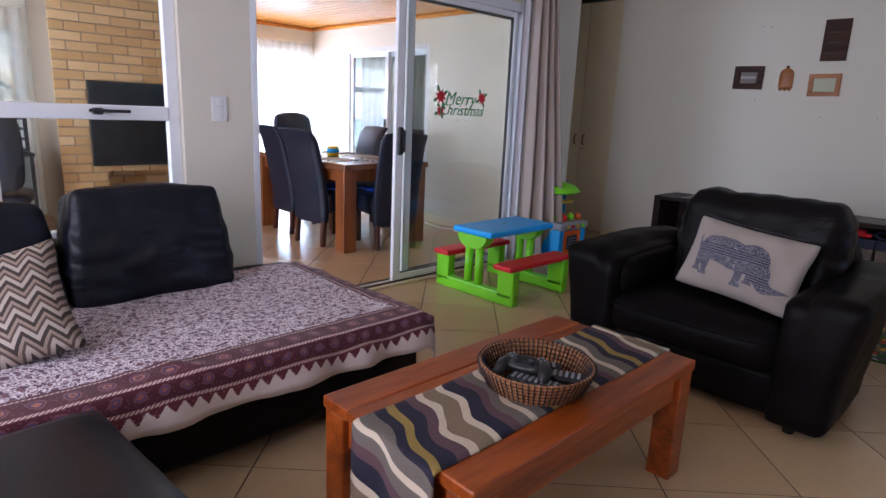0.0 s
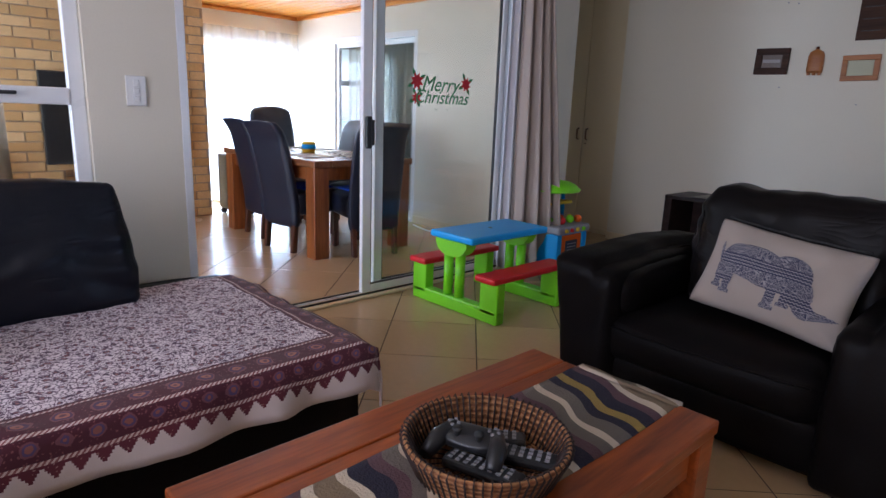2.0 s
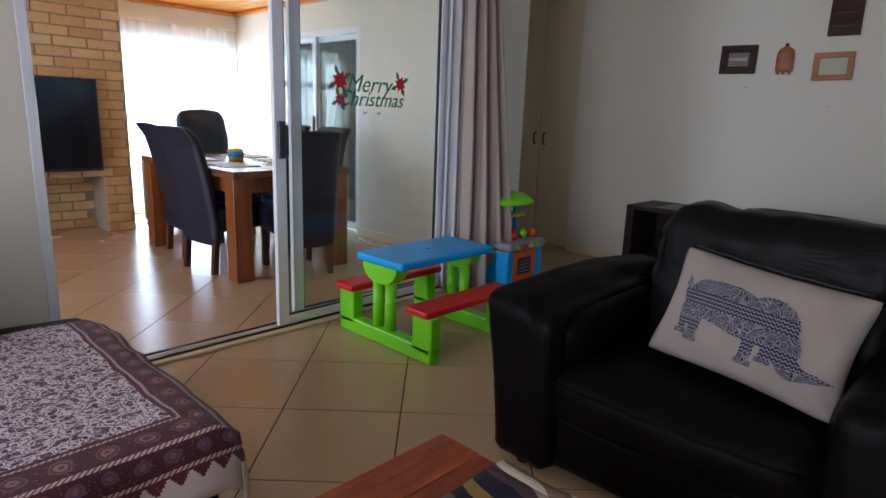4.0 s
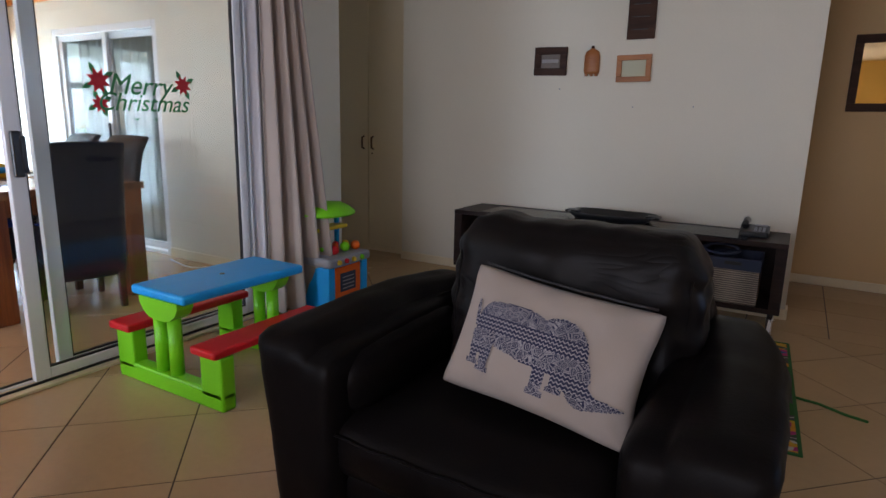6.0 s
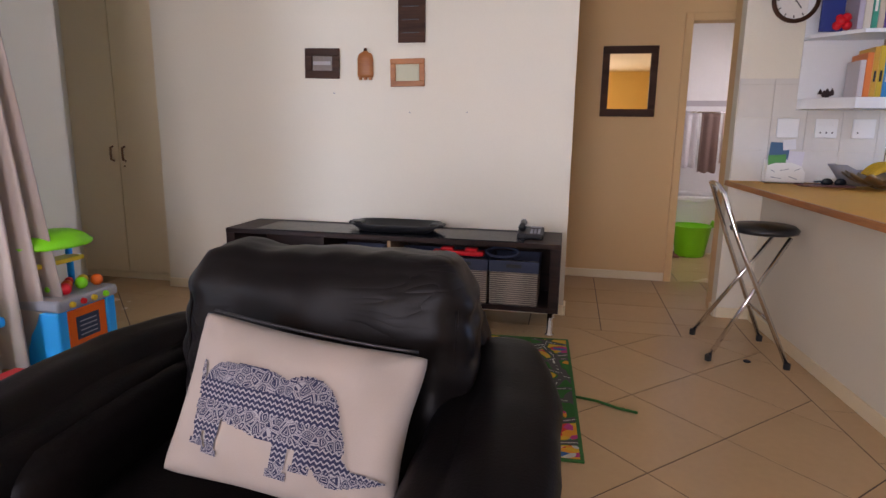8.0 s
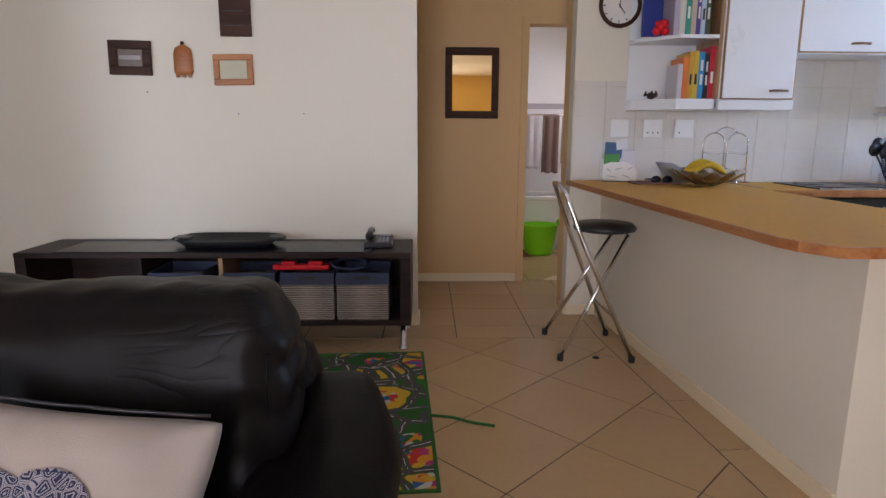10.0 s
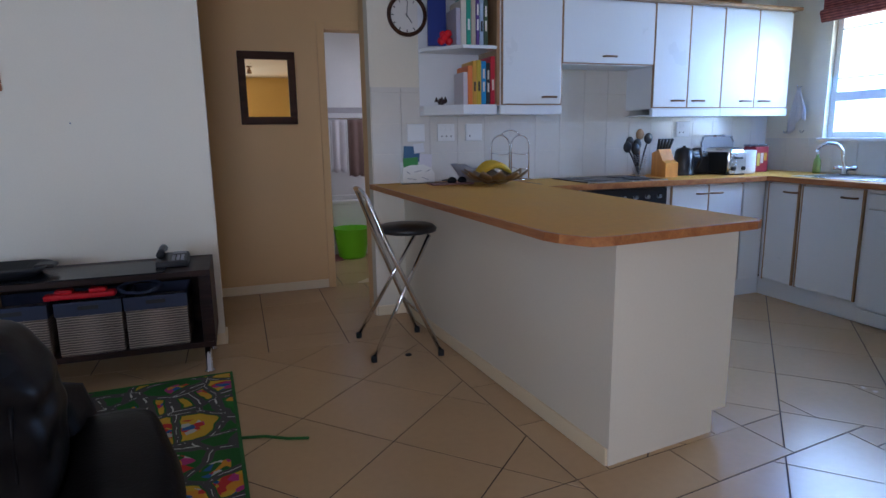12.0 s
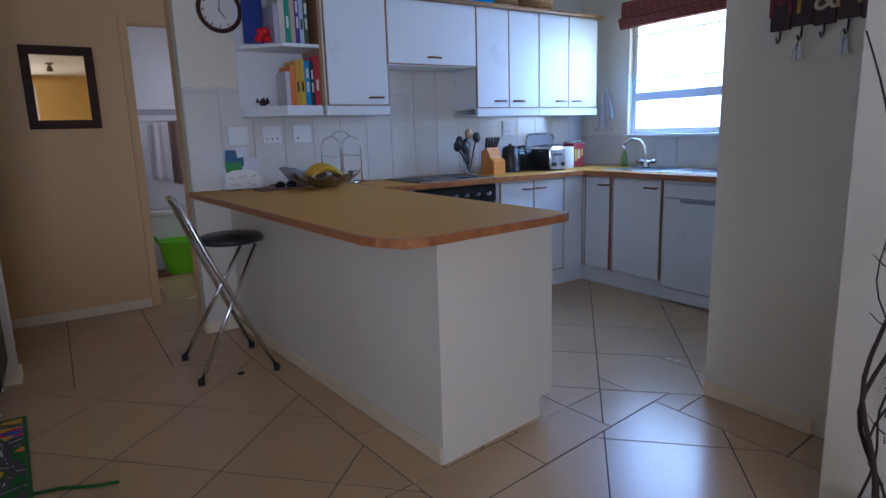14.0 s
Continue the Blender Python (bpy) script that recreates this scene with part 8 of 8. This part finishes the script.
# long legs rise from the front feet to the back hoop
bm = bmesh.new()
tube(bm, [(0.17, 0.21, 0.02), (-0.10, 0.13, 0.66), (-0.19, 0.11, 0.90), (-0.215, 0.07, 0.945), (-0.22, 0.0, 0.95), (-0.215, -0.09, 0.945), (-0.19, -0.13, 0.90), (-0.10, -0.15, 0.66), (0.18, -0.235, 0.02)], 0.0125, 10)
smooth_part("leg_hoop", bm, M_CHROME, ST_, label="chrome tube hoop forming backrest and legs")
for y0, y1 in ((0.235, 0.10), (-0.20, -0.12)):
    bm = bmesh.new()
    tube(bm, [(-0.20, y0, 0.02), (0.16, y1, 0.68)], 0.0115, 10)
    smooth_part("leg", bm, M_CHROME, ST_)
bm = bmesh.new()
tube(bm, [(0.075, 0.19, 0.24), (0.085, -0.20, 0.24)], 0.009, 8)
smooth_part("foot_rail", bm, M_CHROME, ST_)
for x, y in ((0.17, 0.21), (0.18, -0.235), (-0.20, 0.235), (-0.20, -0.20)):
    bm = bmesh.new()
    lathe(bm, [(0.017, 0), (0.018, 0.03), (0.014, 0.035)], 12, (x, y, 0))
    part("rubber_foot", bm, M_RUBBER, ST_)
bm = bmesh.new()
lathe(bm, [(0.018, 0.0), (0.02, 0.004), (0.012, 0.009)], 14)
tagged(part("rubber_cap", bm, M_RUBBER, m=pose(0.99, 9.16, 0.0)), "loose black rubber cap lying on the tiles", "cap")

# ---- bathroom ----
BH = thing("bathtub", pose(1.35, 12.62, 0), "white built-in bathtub along the bathroom wall", "bathtub")
bm = bmesh.new()
box(bm, (-0.85, -0.32, 0.0), (0.95, -0.24, 0.53), 0.004)
part("front_panel", bm, M_WHITE, BH)
bm = bmesh.new()
for lo, hi in (((-0.85, -0.35, 0.53), (0.95, -0.24, 0.575)), ((-0.85, 0.25, 0.53), (0.95, 0.32, 0.575)), ((-0.85, -0.24, 0.53), (-0.74, 0.25, 0.575)), ((0.84, -0.24, 0.53), (0.95, 0.25, 0.575)), ((-0.74, -0.24, 0.15), (0.84, 0.25, 0.17))):
    box(bm, lo, hi, 0.01)
part("rim", bm, M_WHITE, BH)
GB = thing("laundry_tub", pose(1.22, 12.12, 0), "lime green flexible plastic tub on the bathroom floor", "tub")
bm = bmesh.new()
lathe(bm, [(0.13, 0), (0.14, 0.02), (0.185, 0.30), (0.192, 0.31), (0.18, 0.31), (0.135, 0.02), (0.001, 0.015)], 26)
smooth_part("body", bm, M_LIME, GB)
for s in (-1, 1):
    bm = bmesh.new()
    tube(bm, [(0.185 * s, -0.05, 0.30), (0.20 * s, -0.03, 0.35), (0.20 * s, 0.03, 0.35), (0.185 * s, 0.05, 0.30)], 0.012, 8)
    smooth_part("handle", bm, M_LIME, GB)
bm = bmesh.new()
box(bm, (0.86, 11.95, 0.002), (1.10, 12.25, 0.014), 0.004)
tagged(part("bath_mat", bm, plain("pink_bath_mat", (0.35, 0.14, 0.13), 0.95)), "small dull pink bath mat on the floor", "mat")
for x, y, w, z0, z1, c, lab in ((1.22, 12.72, 0.16, 0.85, 1.42, M_LINING, "white towel hanging on the bathroom wall"), (1.42, 12.70, 0.18, 0.80, 1.42, plain("brown_towel", (0.20, 0.13, 0.11), 0.95), "brown towel hanging on the bathroom wall"), (1.62, 12.70, 0.16, 0.90, 1.42, plain("beige_towel", (0.48, 0.36, 0.30), 0.95), "beige towel hanging on the bathroom wall")):
    o = curtain("towel", (x - w / 2, y), (x + w / 2, y), z0, z1, 2, 0.012, c, lab, thick=0.008)
    tagged(o, category="towel")
bm = bmesh.new()
tube(bm, [(0.9, 12.72, 1.43), (1.9, 12.72, 1.43)], 0.01, 8)
tube(bm, [(0.92, 12.72, 1.43), (0.92, 12.95, 1.43)], 0.008, 8)
tube(bm, [(1.88, 12.72, 1.43), (1.88, 12.95, 1.43)], 0.008, 8)
tagged(part("towel_rail", bm, M_CHROME, smooth=True), "chrome towel rail on the bathroom wall", "towel rail")
structure(block("trim_tile_border", (0.5, 12.935, 1.50), (2.3, 12.949, 1.56), plain("grey_border_tile", (0.42, 0.40, 0.42), 0.3)), "grey patterned border tiles", "trim")

# ---- garden glimpsed through the windows ----
def shrub(x, y, h, r, seed, label):
    t = thing("shrub", pose(x, y, -0.21), label, "shrub", "garden shrubs")
    rnd = random.Random(seed)
    bm = bmesh.new()
    for k in range(6):
        a = rnd.random() * 6.28
        tube(bm, [(0, 0, 0), (0.2 * r * math.cos(a), 0.2 * r * math.sin(a), h * 0.4), (0.6 * r * math.cos(a), 0.6 * r * math.sin(a), h * 0.8)], 0.03, 6, taper=[1, 0.7, 0.3])
    part("trunk", bm, M_BARK, t)
    vs, fs = [], []
    for k in range(1500):
        a, u = rnd.random() * 6.28, rnd.random()
        rr = r * math.sqrt(rnd.random()) * (0.7 + 0.5 * noise.noise(Vector((math.cos(a) * 2, math.sin(a) * 2, u * 3 + seed))))
        c = Vector((rr * math.cos(a), rr * math.sin(a), h * (0.15 + 0.9 * u * (1 - 0.3 * (rr / r)))))
        d = Vector((rnd.uniform(-1, 1), rnd.uniform(-1, 1), rnd.uniform(-0.3, 1))).normalized() * 0.09
        s = d.cross(Vector((rnd.uniform(-1, 1), rnd.uniform(-1, 1), 1))).normalized() * 0.035
        i = len(vs)
        vs += [c - d, c + s, c + d, c - s]
        fs.append((i, i + 1, i + 2, i + 3))
    me = bpy.data.meshes.new("leaves")
    me.from_pydata([tuple(v) for v in vs], [], fs)
    me.materials.append(M_LEAF)
    o = new("crown", me)
    o.parent = t
    tagged(o, kind="stuff")


shrub(-9.3, 8.4, 1.5, 1.0, 1, "leafy green garden shrub outside the window")
shrub(-9.0, 4.6, 1.9, 1.1, 2, "leafy green garden shrub outside the window")
shrub(8.2, 13.0, 2.4, 0.6, 3, "tall leafy green shrub outside the kitchen")
M_SKYGLOW, n_, l_, p_ = nodes_of("bright_sky")
p_.inputs["Base Color"].default_value = (0, 0, 0, 1)
p_.inputs["Emission Color"].default_value, p_.inputs["Emission Strength"].default_value = (0.80, 0.90, 1.0, 1), 4.5
structure(block("backdrop", (11.0, 2.0, -0.2), (11.1, 24.0, 9.0), M_SKYGLOW), "white overexposed daylight beyond the kitchen window", "backdrop")


# ---- pieces: floor tiles, wall tiles, bricks ----
def clip(poly, axis, limit, keep_below):
    """Cuts a convex polygon at a line x or y = limit."""
    out = []
    for i in range(len(poly)):
        a, b_ = poly[i], poly[(i + 1) % len(poly)]
        ia, ib = (a[axis] <= limit) == keep_below, (b_[axis] <= limit) == keep_below
        if ia:
            out.append(a)
        if ia != ib:
            t = (limit - a[axis]) / (b_[axis] - a[axis])
            out.append((a[0] + t * (b_[0] - a[0]), a[1] + t * (b_[1] - a[1])))
    return out


def slab(name, poly, top, low, parent, material, gap=0.0028, lift=0.0):
    """A flat piece with a slightly eased edge, shrunk by half a joint."""
    cx, cy = sum(p_[0] for p_ in poly) / len(poly), sum(p_[1] for p_ in poly) / len(poly)
    def ring(g, z):
        out = []
        n_ = len(poly)
        for i in range(n_):
            p0, p1, p2 = (Vector(poly[k % n_]) for k in (i - 1, i, i + 1))
            e1, e2 = (p1 - p0).normalized(), (p2 - p1).normalized()
            n1, n2 = Vector((-e1.y, e1.x)), Vector((-e2.y, e2.x))
            d = (n1 + n2)
            k = g * 2 / max(0.25, d.length_squared)
            q = p1 + d * k
            out.append((q.x - cx, q.y - cy, z))
        return out
    n_ = len(poly)
    vs = ring(gap, top) if False else ring(gap + 0.0008, top) + ring(gap, top - 0.0008) + ring(gap, low)
    fs = [tuple(range(n_))]
    for r in range(2):
        for i in range(n_):
            j = (i + 1) % n_
            fs.append((r * n_ + j, r * n_ + i, (r + 1) * n_ + i, (r + 1) * n_ + j))
    me = bpy.data.meshes.new(name)
    me.from_pydata(vs, [], fs)
    me.materials.append(material)
    ob = new(name, me)
    ob.parent = parent
    ob.location = (cx, cy, lift)
    return ob


def area(poly):
    return 0.5 * sum(poly[i][0] * poly[(i + 1) % len(poly)][1] - poly[(i + 1) % len(poly)][0] * poly[i][1] for i in range(len(poly)))


SIDE, TILT_ = 0.4755, radians(-45 - 0.6)
OX, OY = 0.676, 8.915
ca, sa = math.cos(TILT_), math.sin(TILT_)


def tile_at(i, j):
    return [(OX + (ca * u - sa * v) * SIDE, OY + (sa * u + ca * v) * SIDE) for u, v in ((i, j), (i + 1, j), (i + 1, j + 1), (i, j + 1))]


def lay(region, parent_list):
    x0, x1, y0, y1 = region
    for i in range(-34, 34):
        for j in range(-34, 34):
            p_ = tile_at(i, j)
            if max(q[0] for q in p_) < x0 or min(q[0] for q in p_) > x1 or max(q[1] for q in p_) < y0 or min(q[1] for q in p_) > y1:
                continue
            for axis, lim, below in ((0, x0, False), (0, x1, True), (1, y0, False), (1, y1, True)):
                p_ = clip(p_, axis, lim, below)
                if len(p_) < 3:
                    break
            if len(p_) >= 3 and area(p_) > 0.0006:
                parent_list.append(p_)


def clip_line(poly, p0, p1):
    """Keeps what lies to the left of the line from p0 to p1."""
    def side(q):
        return (p1[0] - p0[0]) * (q[1] - p0[1]) - (p1[1] - p0[1]) * (q[0] - p0[0])
    out = []
    for i in range(len(poly)):
        a, b_ = poly[i], poly[(i + 1) % len(poly)]
        sa_, sb_ = side(a), side(b_)
        if sa_ >= 0:
            out.append(a)
        if (sa_ >= 0) != (sb_ >= 0):
            t = sa_ / (sa_ - sb_)
            out.append((a[0] + t * (b_[0] - a[0]), a[1] + t * (b_[1] - a[1])))
    return out


def without(polys, quad):
    """Cuts a convex quad, given counter-clockwise, out of the pieces."""
    out = []
    for p_ in polys:
        left = p_
        for k in range(4):
            left = clip_line(left, quad[k], quad[(k + 1) % 4]) if len(left) >= 3 else left
        if len(left) < 3 or area(left) < 1e-5:
            out.append(p_)
            continue
        left = p_
        for k in range(4):
            a, b_ = quad[k], quad[(k + 1) % 4]
            q = clip_line(left, b_, a)
            if len(q) >= 3 and area(q) > 0.0004:
                out.append(q)
            left = clip_line(left, a, b_)
            if len(left) < 3:
                break
    return out


shown, rest = [], []
lay((-2.84, 3.9, 4.4, 9.50), shown)             # living room, passage and kitchen
def edge_x(y):
    return 1.225 - 0.0706 * (y - 7.70)
def south_y(x, inner):
    return 7.755 + 0.125 * (x - 1.36) if inner else 7.515 + 0.13 * (x - 1.40)
# border strips: along the breakfast bar, round its end, and along the wall with the hooks
strips = [[(edge_x(7.74), 7.74), (edge_x(7.74) + 0.15, 7.755), (edge_x(9.5) + 0.15, 9.50), (edge_x(9.5), 9.50)],
          [(edge_x(7.5), 7.495), (2.105, south_y(2.105, False)), (2.085, south_y(2.085, True)), (edge_x(7.74), 7.74)],
          [(1.93, 7.828), (2.085, 7.846), (2.065, 8.40), (1.905, 8.40)],
          [(2.445, 7.528), (2.45, 5.2), (2.9, 5.2), (2.9, 7.585)]]
for q in strips:
    shown = without(shown, q)
def split(quad, cuts, along):
    """Divides a strip into tiles at the given shares of its length."""
    A, B, C, D = (Vector(v) for v in quad)
    if along:
        A, B, C, D = B, C, D, A
    for s0, s1 in zip(cuts, cuts[1:]):
        shown.append([tuple(A.lerp(B, s0)), tuple(A.lerp(B, s1)), tuple(D.lerp(C, s1)), tuple(D.lerp(C, s0))])
split(strips[0], (0, 0.25, 0.5, 0.75, 1), True)
split(strips[1], (0, 0.52, 1), False)
split(strips[2], (0, 1), True)
split(strips[3], (0, 0.2, 0.4, 0.6, 0.8, 1), False)
xs = [-4.0, -3.5, -3.03, -2.56, -2.09, -1.62, -1.15, -0.68, -0.21, 0.24, 0.71, 1.098, 1.6, 2.0]
ys = [9.50, 9.74, 10.12, 10.50, 10.96]
for a, b_ in zip(xs, xs[1:]):
    for c, d in zip(ys, ys[1:]):
        shown.append([(a, c), (b_, c), (b_, d), (a, d)])
for a in range(4):
    for c in range(5):
        rest.append([(0.45 + a * 0.47, 10.96 + c * 0.4), (0.92 + a * 0.47, 10.96 + c * 0.4), (0.92 + a * 0.47, 11.36 + c * 0.4), (0.45 + a * 0.47, 11.36 + c * 0.4)])
lay((-2.84, 2.1, 2.2, 4.4), rest)
far = []
lay((-7.0, -2.84, 3.1, 8.7), far)
lay((-3.9, -2.84, 8.75, 9.50), rest)
for p_ in far:
    (shown if max(q[0] for q in p_) > -5.2 and max(q[1] for q in p_) > 5.6 else rest).append(p_)
shown.sort(key=lambda p_: -area(p_))
for p_ in shown[:300]:
    slab("tile", p_, 0.0, -0.011, FLOOR, M_TILE)
vs, fs = [], []
for p_ in rest + shown[300:]:
    o = slab("tile", p_, 0.0, -0.011, FLOOR, M_TILE)
    k = len(vs)
    vs += [(v.co.x + o.location.x, v.co.y + o.location.y, v.co.z) for v in o.data.vertices]
    fs += [tuple(k + q for q in f.vertices) for f in o.data.polygons]
    me = o.data
    bpy.data.objects.remove(o)
    bpy.data.meshes.remove(me)
me = bpy.data.meshes.new("far_tiles")
me.from_pydata(vs, [], fs)
me.materials.append(M_TILEJ)
o = new("far_tiles", me)
o.parent = FLOOR
tagged(o, kind="stuff")

# kitchen wall tiles
WALLN, WALLE = bpy.data.objects["wall_kitchen_north"], bpy.data.objects["wall_kitchen_east"]
def wall_tile(w, h, shared={}):
    if (w, h) not in shared:
        bm = bmesh.new()
        box(bm, (0.0008, -0.012, 0.0008), (w - 0.0008, -0.002, h - 0.0008), 0.0008, 1)
        shared[w, h] = mesh_of("wall_tile", bm, M_WTILE)
    return shared[w, h]


z = 0.913
for r in range(4):
    h = 0.2 if r < 3 else 0.035
    x = 1.004
    while x < 4.37:
        w = round(min(0.2, 4.37 - x), 3)
        if not (r == 3 and x > 1.3) and not (x > 1.76 and r > 2):
            o = new("wall_tile", wall_tile(w, h))
            o.parent, o.location = WALLN, (x, 9.981, z)
        if x > 2.2 and x < 2.97 and r == 3:
            o = new("wall_tile", wall_tile(w, 0.2))
            o.parent, o.location = WALLN, (x, 9.981, 1.513)
        x += 0.2
    z += h
z = 0.913
for h in (0.2, 0.055):
    y = 9.965
    while y > 7.0:
        o = new("wall_tile", wall_tile(0.2, h))
        o.parent, o.matrix_basis = WALLE, pose(4.381, y, z, 0, 0, -90)
        y -= 0.2
    z += h

# bricks of the chimney breast
def brick_mesh(l, shared={}):
    if l not in shared:
        bm = bmesh.new()
        box(bm, (-0.09, 0.005, 0.005), (0.012, l - 0.005, 0.081), 0.004, 1)
        shared[l] = mesh_of("brick", bm, M_BRICK)
    return shared[l]


rnd = random.Random(5)
for c in range(26):
    z0 = c * 0.086
    y = -0.845 - (0.13 if c % 2 else 0.0)
    while y < 0.875:
        a, b_ = max(y, -0.845), min(y + 0.26, 0.875)
        y += 0.26
        for s, e in ([(a, min(b_, -0.44)), (max(a, 0.63), b_)] if c < 6 else [(a, b_)]):
            if e - s > 0.03:
                o = new("brick", brick_mesh(round(e - s, 3)))
                o.parent = CB
                o.location = (0.0 + rnd.uniform(-0.004, 0.004), s, z0)
    for k in range(3):                    # return side
        l = (0.26, 0.26, 0.13)[k] if c % 2 else (0.13, 0.26, 0.26)[k]
        s = (0.0, 0.26, 0.52)[k] if c % 2 else (0.0, 0.13, 0.39)[k]
        o = new("brick", brick_mesh(l))
        o.parent = CB
        o.matrix_basis = pose(-0.09 - s, 0.872 + rnd.uniform(-0.003, 0.003), z0, 0, 0, 90)
    if c < 6:                             # back of the hearth
        for k in range(5):
            s = -0.44 + k * 0.22 - (0.1 if c % 2 else 0)
            s2 = max(s, -0.44)
            e2 = min(s + 0.22, 0.63)
            if e2 - s2 > 0.03:
                o = new("brick", brick_mesh(round(e2 - s2, 3)))
                o.parent, o.location = CB, (-0.345, s2, z0)
